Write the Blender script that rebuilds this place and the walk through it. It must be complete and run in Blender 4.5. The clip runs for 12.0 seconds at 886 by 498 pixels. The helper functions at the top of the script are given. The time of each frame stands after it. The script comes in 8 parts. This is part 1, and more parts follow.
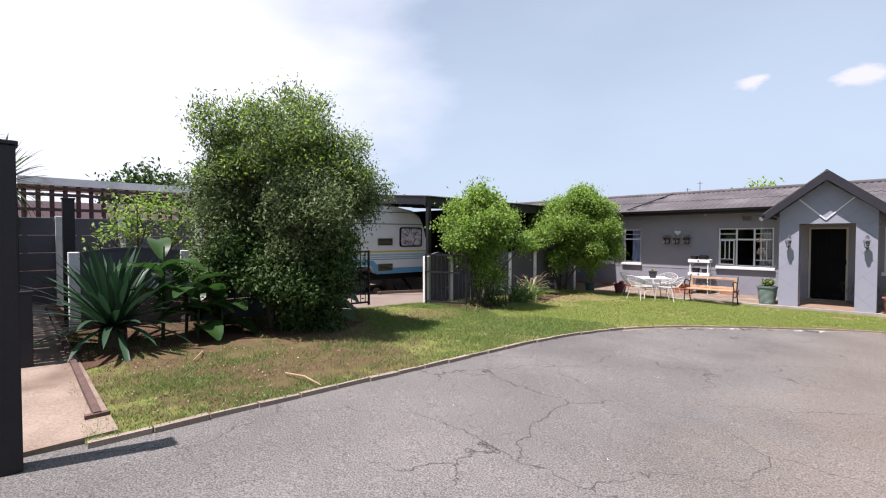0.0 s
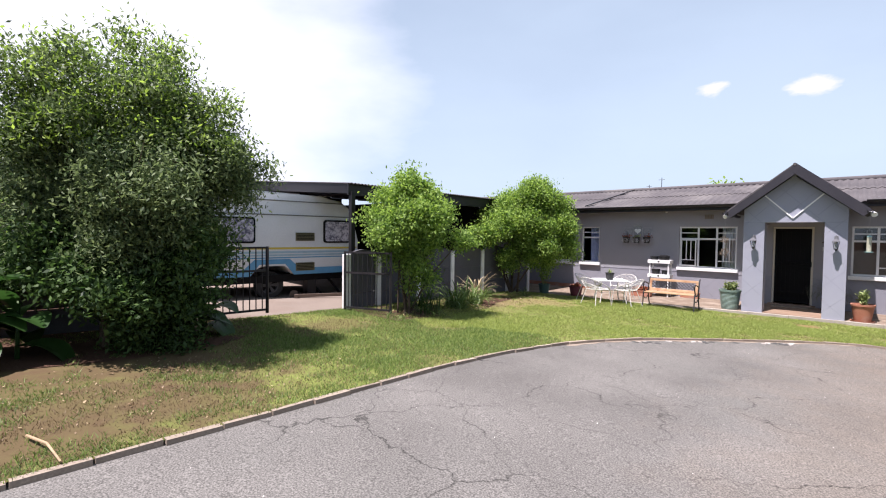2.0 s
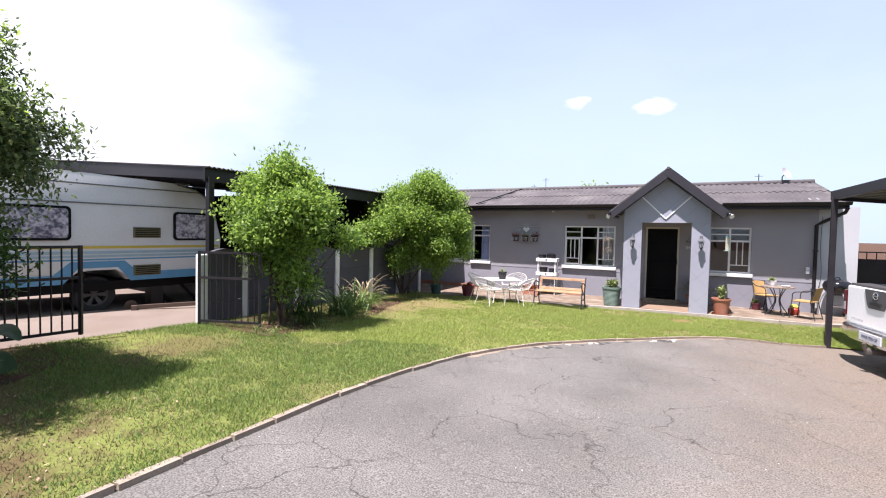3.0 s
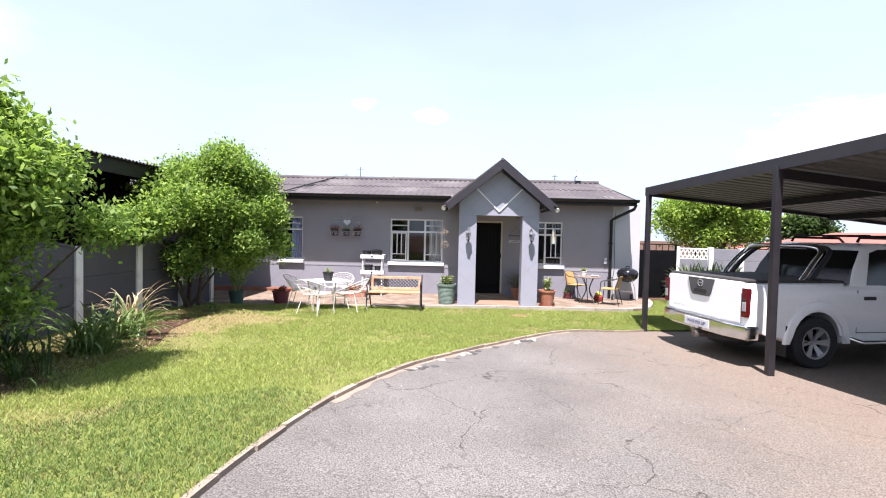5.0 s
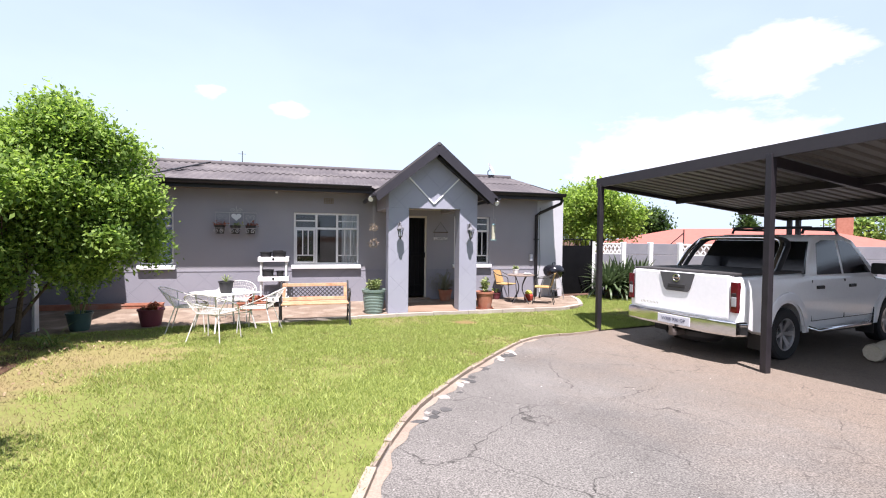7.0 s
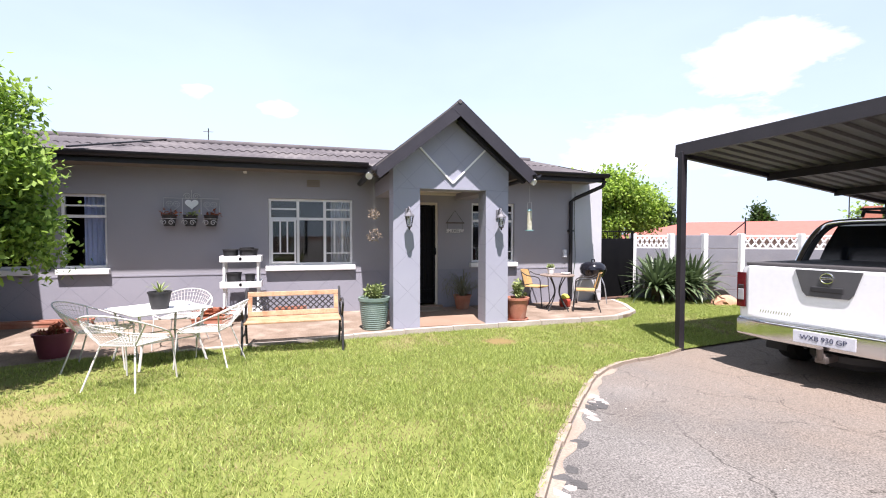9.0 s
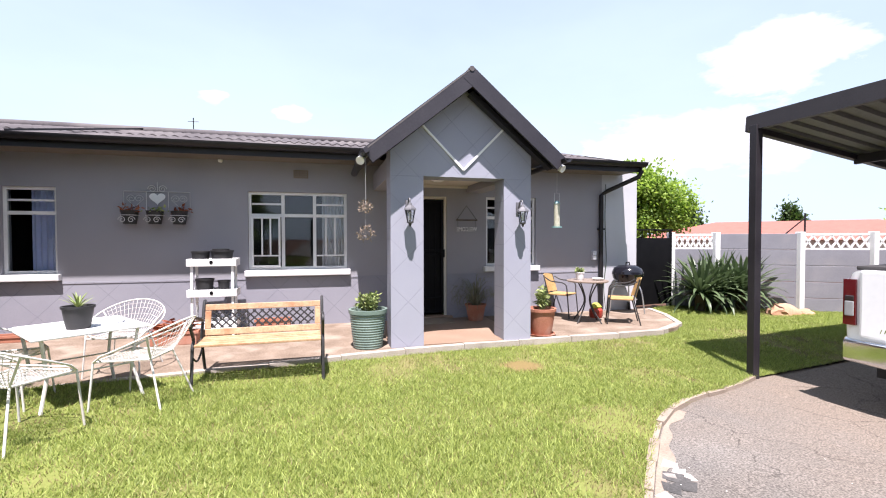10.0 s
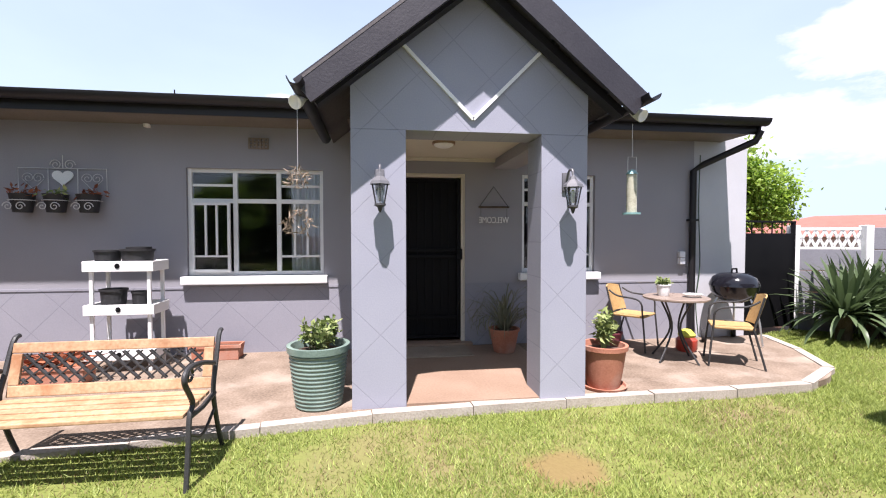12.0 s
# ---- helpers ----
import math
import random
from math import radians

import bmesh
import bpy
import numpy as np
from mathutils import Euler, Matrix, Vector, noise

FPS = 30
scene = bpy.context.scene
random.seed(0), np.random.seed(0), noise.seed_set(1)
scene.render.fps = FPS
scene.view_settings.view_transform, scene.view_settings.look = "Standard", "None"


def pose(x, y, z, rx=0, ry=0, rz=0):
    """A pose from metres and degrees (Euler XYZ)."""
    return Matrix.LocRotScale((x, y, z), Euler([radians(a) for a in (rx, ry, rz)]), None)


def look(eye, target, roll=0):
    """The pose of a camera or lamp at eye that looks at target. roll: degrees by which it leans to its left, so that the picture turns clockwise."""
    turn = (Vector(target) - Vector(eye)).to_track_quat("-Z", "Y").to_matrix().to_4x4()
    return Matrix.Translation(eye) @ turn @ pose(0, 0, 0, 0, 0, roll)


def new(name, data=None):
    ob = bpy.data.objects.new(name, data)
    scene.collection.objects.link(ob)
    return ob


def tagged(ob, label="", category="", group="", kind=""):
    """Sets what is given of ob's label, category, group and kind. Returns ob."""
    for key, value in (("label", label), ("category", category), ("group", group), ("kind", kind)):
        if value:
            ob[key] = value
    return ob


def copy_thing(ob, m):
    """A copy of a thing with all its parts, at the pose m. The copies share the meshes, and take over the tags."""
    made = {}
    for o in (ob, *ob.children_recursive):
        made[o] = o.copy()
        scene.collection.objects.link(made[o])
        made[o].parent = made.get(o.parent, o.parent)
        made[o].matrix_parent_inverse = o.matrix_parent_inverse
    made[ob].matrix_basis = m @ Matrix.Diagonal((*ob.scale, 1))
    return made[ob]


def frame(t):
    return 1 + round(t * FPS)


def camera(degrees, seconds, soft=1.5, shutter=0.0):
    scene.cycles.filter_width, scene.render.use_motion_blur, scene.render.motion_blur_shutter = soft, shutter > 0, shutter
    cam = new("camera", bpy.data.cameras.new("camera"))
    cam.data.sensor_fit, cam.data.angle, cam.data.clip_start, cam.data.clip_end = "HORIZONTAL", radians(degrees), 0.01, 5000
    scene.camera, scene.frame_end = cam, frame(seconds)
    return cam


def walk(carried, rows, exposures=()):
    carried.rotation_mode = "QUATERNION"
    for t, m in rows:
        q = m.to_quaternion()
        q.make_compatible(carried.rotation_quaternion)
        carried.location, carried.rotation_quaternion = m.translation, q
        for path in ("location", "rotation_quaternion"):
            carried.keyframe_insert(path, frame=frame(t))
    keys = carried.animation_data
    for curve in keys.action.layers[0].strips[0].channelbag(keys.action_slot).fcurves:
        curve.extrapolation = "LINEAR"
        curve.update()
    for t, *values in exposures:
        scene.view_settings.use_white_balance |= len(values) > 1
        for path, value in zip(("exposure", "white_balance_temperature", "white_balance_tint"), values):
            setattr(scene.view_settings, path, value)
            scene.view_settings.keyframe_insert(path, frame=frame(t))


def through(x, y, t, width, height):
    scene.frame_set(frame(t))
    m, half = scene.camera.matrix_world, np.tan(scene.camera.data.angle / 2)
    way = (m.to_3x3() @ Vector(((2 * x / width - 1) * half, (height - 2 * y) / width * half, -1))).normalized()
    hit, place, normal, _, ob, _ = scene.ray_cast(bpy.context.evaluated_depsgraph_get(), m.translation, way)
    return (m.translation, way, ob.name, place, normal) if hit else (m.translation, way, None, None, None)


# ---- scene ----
cam = camera(88.7, 12.0, soft=1.1)
PATH = [
    (0, (2.051, -15.496, 1.911), (0.62, -14.099, 1.857), 0.0),
    (0.5, (2.091, -15.064, 1.896), (0.568, -13.769, 1.842), 0.2),
    (1, (2.035, -14.623, 1.903), (0.465, -13.386, 1.836), 0.3),
    (1.5, (1.841, -14.163, 1.902), (0.327, -12.857, 1.84), 0.5),
    (2, (1.604, -13.728, 1.875), (0.267, -12.242, 1.809), 0.7),
    (2.5, (1.24, -13.322, 1.873), (0.115, -11.669, 1.805), 1.0),
    (3, (0.925, -12.914, 1.876), (-0.005, -11.145, 1.806), 1.2),
    (3.5, (0.557, -12.49, 1.835), (-0.171, -10.628, 1.77), 1.3),
    (3.7, (0.41, -12.317, 1.837), (-0.224, -10.421, 1.77), 1.3),
    (5.5, (-0.925, -10.989, 1.715), (-0.795, -8.994, 1.658), 1.2),
    (6, (-1.298, -10.574, 1.726), (-1.017, -8.595, 1.678), 1.0),
    (6.5, (-1.604, -10.083, 1.68), (-1.182, -8.129, 1.619), 0.9),
    (7, (-1.881, -9.578, 1.641), (-1.349, -7.651, 1.589), 0.7),
    (7.2, (-1.965, -9.363, 1.638), (-1.383, -7.45, 1.583), 0.6),
    (8.8, (-1.783, -7.457, 1.527), (-1.209, -5.542, 1.456), 0.2),
    (9, (-1.739, -7.124, 1.497), (-1.168, -5.209, 1.439), 0.1),
    (9.5, (-1.554, -6.466, 1.457), (-0.999, -4.545, 1.405), 0.0),
    (10, (-1.303, -5.868, 1.435), (-0.787, -3.936, 1.389), -0.1),
    (10.5, (-1.056, -5.312, 1.426), (-0.59, -3.368, 1.39), -0.1),
    (11, (-0.756, -4.773, 1.409), (-0.366, -2.812, 1.369), -0.1),
    (11.5, (-0.491, -4.223, 1.411), (-0.136, -2.256, 1.362), -0.0),
    (12, (-0.22, -3.685, 1.411), (0.06, -1.706, 1.35), 0.0),
]
walk(cam, [(t, look(eye, target, roll)) for t, eye, target, roll in PATH], exposures=[(0.0, 0.93, 6380, 22), (1.5, 1.02, 6380, 22), (2.5, 1.18, 6380, 22), (5.5, 1.52, 6380, 22), (7.0, 1.4, 6380, 22), (9.5, 1.46, 6380, 22), (12.0, 1.36, 6380, 22)])

# ---- light ----
SUN_WAY = Vector((0.2, 1.0, -2.58)).normalized()
sun_data = bpy.data.lights.new("sun", "SUN")
sun_data.energy, sun_data.angle, sun_data.color = 5.0, radians(0.6), (1.0, 0.965, 0.91)
sun = new("sun", sun_data)
sun.matrix_world = look((0, 0, 30), Vector((0, 0, 30)) + SUN_WAY)

CLOUDS = [((0.744, 0.598, 0.305), 0.11, 0.26), ((0.775, 0.55, 0.315), 0.08, 0.2), ((0.629, 0.755, 0.178), 0.13, 0.26), ((0.743, 0.642, 0.185), 0.12, 0.26),
          ((0.556, 0.818, 0.15), 0.08, 0.18), ((-0.057, 0.965, 0.252), 0.036, 0.12), ((-0.185, 0.944, 0.273), 0.028, 0.1)]
world = bpy.data.worlds.new("sky")
scene.world = world
world.use_nodes = True
wn, wl = world.node_tree.nodes, world.node_tree.links
wn.clear()
w_out, w_bg = wn.new("ShaderNodeOutputWorld"), wn.new("ShaderNodeBackground")
w_sky, w_co = wn.new("ShaderNodeTexSky"), wn.new("ShaderNodeTexCoord")
w_sky.sky_type, w_sky.sun_disc = "NISHITA", False
w_sky.sun_elevation, w_sky.sun_rotation = math.asin(-SUN_WAY.z), math.atan2(-SUN_WAY.x, -SUN_WAY.y)
w_sky.air_density, w_sky.dust_density, w_sky.ozone_density = 1.0, 1.0, 1.5
w_map = wn.new("ShaderNodeMapping")
w_map.inputs["Scale"].default_value = (1.0, 1.0, 2.6)
w_noise, w_ramp = wn.new("ShaderNodeTexNoise"), wn.new("ShaderNodeValToRGB")
w_noise.inputs["Scale"].default_value, w_noise.inputs["Detail"].default_value = 1.7, 6.0
w_noise.inputs["Roughness"].default_value = 0.52
w_ramp.color_ramp.elements[0].position, w_ramp.color_ramp.elements[1].position = 0.36, 0.66
w_ramp.color_ramp.elements[0].color = (0.86, 0.86, 0.86, 1)
w_mix = wn.new("ShaderNodeMix")
w_mix.data_type = "RGBA"
w_mix.inputs["B"].default_value = (6.8, 8.6, 10.0, 1)
wl.new(w_co.outputs["Generated"], w_map.inputs["Vector"])
wl.new(w_map.outputs["Vector"], w_noise.inputs["Vector"])
wl.new(w_noise.outputs["Fac"], w_ramp.inputs["Fac"])
w_sep, w_high, w_haze = wn.new("ShaderNodeSeparateXYZ"), wn.new("ShaderNodeMapRange"), wn.new("ShaderNodeMath")
wl.new(w_co.outputs["Generated"], w_sep.inputs[0])
wl.new(w_sep.outputs["Z"], w_high.inputs["Value"])
w_high.inputs["From Min"].default_value, w_high.inputs["From Max"].default_value = 0.12, 0.75
w_high.inputs["To Min"].default_value, w_high.inputs["To Max"].default_value = 0.95, 0.5
w_haze.operation = "MULTIPLY"
wl.new(w_ramp.outputs["Color"], w_haze.inputs[0])
wl.new(w_high.outputs["Result"], w_haze.inputs[1])
wl.new(w_haze.outputs[0], w_mix.inputs["Factor"])
wl.new(w_sky.outputs["Color"], w_mix.inputs["A"])
# one large bright cloud bank over the caravan yard
w_dot, w_wob, w_edge, w_cloud = wn.new("ShaderNodeVectorMath"), wn.new("ShaderNodeMath"), wn.new("ShaderNodeMapRange"), wn.new("ShaderNodeMix")
w_dot.operation, w_wob.operation = "DOT_PRODUCT", "MULTIPLY_ADD"
w_dot.inputs[1].default_value = (-0.93, 0.12, 0.36)
wl.new(w_co.outputs["Generated"], w_dot.inputs[0])
w_wob.inputs[1].default_value = 0.35
wl.new(w_noise.outputs["Fac"], w_wob.inputs[0])
wl.new(w_dot.outputs["Value"], w_wob.inputs[2])
w_edge.inputs["From Min"].default_value, w_edge.inputs["From Max"].default_value = 1.0, 1.16
wl.new(w_wob.outputs[0], w_edge.inputs["Value"])
w_cloud.data_type = "RGBA"
w_cloud.inputs["B"].default_value = (11.2, 11.9, 12.6, 1)
wl.new(w_edge.outputs["Result"], w_cloud.inputs["Factor"])
wl.new(w_mix.outputs["Result"], w_cloud.inputs["A"])
# fair-weather cumulus: (direction, how wide, how ragged)
w_rag = wn.new("ShaderNodeTexNoise")
w_rag.inputs["Scale"].default_value, w_rag.inputs["Detail"].default_value, w_rag.inputs["Roughness"].default_value = 9.0, 7.0, 0.6
wl.new(w_map.outputs["Vector"], w_rag.inputs["Vector"])
w_last = w_cloud.outputs["Result"]
for way, wide, ragged in CLOUDS:
    c_far, c_wob, c_edge, c_mix = wn.new("ShaderNodeVectorMath"), wn.new("ShaderNodeMath"), wn.new("ShaderNodeMapRange"), wn.new("ShaderNodeMix")
    c_far.operation, c_wob.operation = "DISTANCE", "MULTIPLY_ADD"
    c_flat = wn.new("ShaderNodeVectorMath")
    c_flat.operation = "MULTIPLY"
    c_flat.inputs[1].default_value = (1.0, 1.0, 1.9)
    wl.new(w_co.outputs["Generated"], c_flat.inputs[0])
    d = Vector(way).normalized()
    c_far.inputs[1].default_value = (d.x, d.y, d.z * 1.9)
    wl.new(c_flat.outputs["Vector"], c_far.inputs[0])
    c_wob.inputs[1].default_value = -ragged
    wl.new(w_rag.outputs["Fac"], c_wob.inputs[0])
    wl.new(c_far.outputs["Value"], c_wob.inputs[2])
    c_edge.inputs["From Min"].default_value, c_edge.inputs["From Max"].default_value = wide - ragged * 0.5, wide * 0.45 - ragged * 0.5
    wl.new(c_wob.outputs[0], c_edge.inputs["Value"])
    c_mix.data_type = "RGBA"
    c_mix.inputs["B"].default_value = (9.6, 10.0, 10.5, 1)
    wl.new(c_edge.outputs["Result"], c_mix.inputs["Factor"])
    wl.new(w_last, c_mix.inputs["A"])
    w_last = c_mix.outputs["Result"]
wl.new(w_last, w_bg.inputs["Color"])
wl.new(w_bg.outputs["Background"], w_out.inputs["Surface"])
w_bg.inputs["Strength"].default_value = 0.05

# ---- helpers for building ----
rnd = random.Random(7)


def ground_z(x, y):
    """Height of the gently sloping plot."""
    s = -0.7 * x - y - 1.0
    a, b = min(max((x - 1.6) / 1.8, 0.0), 1.0), min(max((-y - 0.5) / 1.2, 0.0), 1.0)
    return -0.11 + 0.036 * 0.5 * (s + math.sqrt(s * s + 2.0)) - 0.08 * a * a * (3 - 2 * a) * b * b * (3 - 2 * b)


def link_mesh(name, bm, material):
    me = bpy.data.meshes.new(name)
    bmesh.ops.recalc_face_normals(bm, faces=bm.faces)
    bm.to_mesh(me)
    bm.free()
    if material:
        me.materials.append(material)
    return new(name, me)


def part(name, bm, material, parent=None, label="", smooth=False):
    ob = link_mesh(name, bm, material)
    if smooth:
        for p in ob.data.polygons:
            p.use_smooth = True
        ob.data.set_sharp_from_angle(angle=radians(38))
    ob.parent = parent
    return tagged(ob, label)


def share(name, mesh, parent, m):
    """Another piece on the same mesh."""
    ob = new(name, mesh)
    ob.parent = parent
    ob.matrix_basis = m
    return ob


def thing(name, m, label, category, group="", kind=""):
    ob = new(name)
    ob.matrix_basis = m
    return tagged(ob, label, category, group, kind)


def array_mesh(name, verts, faces, material, parent=None, smooth=False):
    me = bpy.data.meshes.new(name)
    me.from_pydata(verts, [], faces)
    me.materials.append(material)
    if smooth:
        me.polygons.foreach_set("use_smooth", [True] * len(me.polygons))
    ob = new(name, me)
    ob.parent = parent
    return ob


def B():
    return bmesh.new()


def box(bm, x0, x1, y0, y1, z0, z1, bevel=0.0, m=None):
    q = bmesh.ops.create_cube(bm, size=1.0)["verts"]
    for v in q:
        v.co = Vector(((x0 + x1) / 2 + v.co.x * (x1 - x0), (y0 + y1) / 2 + v.co.y * (y1 - y0), (z0 + z1) / 2 + v.co.z * (z1 - z0)))
    if bevel:
        edges = list({e for v in q for e in v.link_edges})
        q = list({v for f in bmesh.ops.bevel(bm, geom=edges, offset=bevel, segments=2, affect="EDGES", profile=0.6)["faces"] for v in f.verts} | {v for v in q if v.is_valid})
    if m is not None:
        bmesh.ops.transform(bm, matrix=m, verts=q)
    return bm


def beam(bm, a, b, w, h, up=(0, 0, 1)):
    """A square bar from a to b."""
    a, b = Vector(a), Vector(b)
    d = (b - a).normalized()
    s = d.cross(Vector(up))
    s = s.normalized() if s.length > 1e-5 else d.orthogonal().normalized()
    u = s.cross(d)
    vs = [bm.verts.new(p + s * (i * w / 2) + u * (j * h / 2)) for p in (a, b) for i, j in ((-1, -1), (1, -1), (1, 1), (-1, 1))]
    for f in ((3, 2, 1, 0), (4, 5, 6, 7), (0, 1, 5, 4), (1, 2, 6, 5), (2, 3, 7, 6), (3, 0, 4, 7)):
        bm.faces.new([vs[i] for i in f])
    return bm


def tube(bm, pts, r, seg=8, closed=False):
    """A round rod along points; r is a number or one radius a point."""
    pts = [Vector(p) for p in pts]
    n = len(pts)
    rs = r if isinstance(r, (list, tuple)) else [r] * n
    rings, ref = [], None
    for i, p in enumerate(pts):
        a, b = (pts[i - 1], pts[(i + 1) % n]) if closed else (pts[max(i - 1, 0)], pts[min(i + 1, n - 1)])
        d = (b - a).normalized()
        if ref is None:
            ref = d.orthogonal().normalized()
        ref = (ref - d * ref.dot(d)).normalized() if (ref - d * ref.dot(d)).length > 1e-4 else d.orthogonal().normalized()
        s = d.cross(ref)
        rings.append([bm.verts.new(p + (ref * math.cos(2 * math.pi * k / seg) + s * math.sin(2 * math.pi * k / seg)) * rs[i]) for k in range(seg)])
    for i in range(n if closed else n - 1):
        u, v = rings[i], rings[(i + 1) % n]
        for k in range(seg):
            bm.faces.new((u[k], u[(k + 1) % seg], v[(k + 1) % seg], v[k]))
    if not closed:
        bm.faces.new(rings[0][::-1])
        bm.faces.new(rings[-1])
    return bm


def lathe(bm, profile, seg=24, m=None):
    """Turns (radius, height) pairs about the z axis."""
    rings = []
    for r, z in profile:
        rings.append([bm.verts.new((r * math.cos(2 * math.pi * k / seg), r * math.sin(2 * math.pi * k / seg), z)) for k in range(seg)] if r > 1e-5 else [bm.verts.new((0, 0, z))])
    for u, v in zip(rings, rings[1:]):
        for k in range(seg):
            q = [u[k % len(u)], u[(k + 1) % len(u)], v[(k + 1) % len(v)], v[k % len(v)]]
            q = list(dict.fromkeys(q))
            if len(q) > 2:
                bm.faces.new(q)
    if m is not None:
        bmesh.ops.transform(bm, matrix=m, verts=[v for r in rings for v in r])
    return bm


def prism(bm, poly, a, b, axis="y"):
    """A polygon of (u, v) swept from a to b along an axis; (u, v) are the two others in order."""
    def put(u, v, w):
        return {"x": (w, u, v), "y": (u, w, v), "z": (u, v, w)}[axis]
    lo = [bm.verts.new(put(u, v, a)) for u, v in poly]
    hi = [bm.verts.new(put(u, v, b)) for u, v in poly]
    bm.faces.new(lo)
    bm.faces.new(hi[::-1])
    for i in range(len(poly)):
        j = (i + 1) % len(poly)
        bm.faces.new((lo[i], hi[i], hi[j], lo[j]))
    return bm


def arc(cx, cy, r, a0, a1, n):
    return [(cx + r * math.cos(radians(a0 + (a1 - a0) * i / n)), cy + r * math.sin(radians(a0 + (a1 - a0) * i / n))) for i in range(n + 1)]


def smooth_line(pts, n):
    """Catmull-Rom through points."""
    out, pts = [], [Vector(p) for p in pts]
    for i in range(len(pts) - 1):
        p0, p1, p2, p3 = pts[max(i - 1, 0)], pts[i], pts[i + 1], pts[min(i + 2, len(pts) - 1)]
        for k in range(n):
            t = k / n
            out.append(0.5 * (2 * p1 + (p2 - p0) * t + (2 * p0 - 5 * p1 + 4 * p2 - p3) * t * t + (3 * p1 - p0 - 3 * p2 + p3) * t ** 3))
    return out + [pts[-1]]


# ---- materials ----
def surf(name, c1, c2, rough=0.7, scale=3.0, fine=60.0, bump=0.15, metal=0.0, specular=0.4, stain=None, coat=0.0, contrast=(0.35, 0.65), vary=0.0):
    """Two colours mixed by coarse and fine noise, with fine relief; stain: a third colour in sparse patches; vary: difference from piece to piece."""
    mt = bpy.data.materials.new(name)
    mt.use_nodes = True
    n, l = mt.node_tree.nodes, mt.node_tree.links
    p = n["Principled BSDF"]
    co = n.new("ShaderNodeTexCoord")
    big, small = n.new("ShaderNodeTexNoise"), n.new("ShaderNodeTexNoise")
    for t, s, d in ((big, scale, 5.0), (small, fine, 4.0)):
        t.inputs["Scale"].default_value, t.inputs["Detail"].default_value = s, d
        l.new(co.outputs["Object"], t.inputs["Vector"])
    add = n.new("ShaderNodeMath")
    add.operation = "ADD"
    half = n.new("ShaderNodeMath")
    half.operation, half.inputs[1].default_value = "MULTIPLY", 0.5
    l.new(big.outputs["Fac"], add.inputs[0])
    l.new(small.outputs["Fac"], add.inputs[1])
    l.new(add.outputs[0], half.inputs[0])
    ramp = n.new("ShaderNodeValToRGB")
    ramp.color_ramp.elements[0].position, ramp.color_ramp.elements[1].position = contrast
    ramp.color_ramp.elements[0].color, ramp.color_ramp.elements[1].color = (*c1, 1), (*c2, 1)
    l.new(half.outputs[0], ramp.inputs["Fac"])
    col = ramp.outputs["Color"]
    if stain:
        sn, sr, mx = n.new("ShaderNodeTexNoise"), n.new("ShaderNodeValToRGB"), n.new("ShaderNodeMix")
        sn.inputs["Scale"].default_value, sn.inputs["Detail"].default_value = scale * 0.6, 8.0
        l.new(co.outputs["Object"], sn.inputs["Vector"])
        sr.color_ramp.elements[0].position, sr.color_ramp.elements[1].position = 0.52, 0.72
        l.new(sn.outputs["Fac"], sr.inputs["Fac"])
        mx.data_type = "RGBA"
        l.new(sr.outputs["Color"], mx.inputs["Factor"])
        l.new(col, mx.inputs["A"])
        mx.inputs["B"].default_value = (*stain, 1)
        col = mx.outputs["Result"]
    if vary:
        oi, hv, mr = n.new("ShaderNodeObjectInfo"), n.new("ShaderNodeHueSaturation"), n.new("ShaderNodeMapRange")
        mr.inputs["To Min"].default_value, mr.inputs["To Max"].default_value = 1 - vary, 1 + vary
        l.new(oi.outputs["Random"], mr.inputs["Value"])
        l.new(mr.outputs["Result"], hv.inputs["Value"])
        l.new(col, hv.inputs["Color"])
        col = hv.outputs["Color"]
    l.new(col, p.inputs["Base Color"])
    rr = n.new("ShaderNodeMapRange")
    rr.inputs["To Min"].default_value, rr.inputs["To Max"].default_value = max(rough - 0.1, 0.02), min(rough + 0.1, 1.0)
    l.new(big.outputs["Fac"], rr.inputs["Value"])
    l.new(rr.outputs["Result"], p.inputs["Roughness"])
    p.inputs["Metallic"].default_value = metal
    p.inputs["Specular IOR Level"].default_value = specular
    p.inputs["Coat Weight"].default_value = coat
    if bump:
        bp = n.new("ShaderNodeBump")
        bp.inputs["Strength"].default_value, bp.inputs["Distance"].default_value = bump, 0.02
        l.new(half.outputs[0], bp.inputs["Height"])
        l.new(bp.outputs["Normal"], p.inputs["Normal"])
    return mt


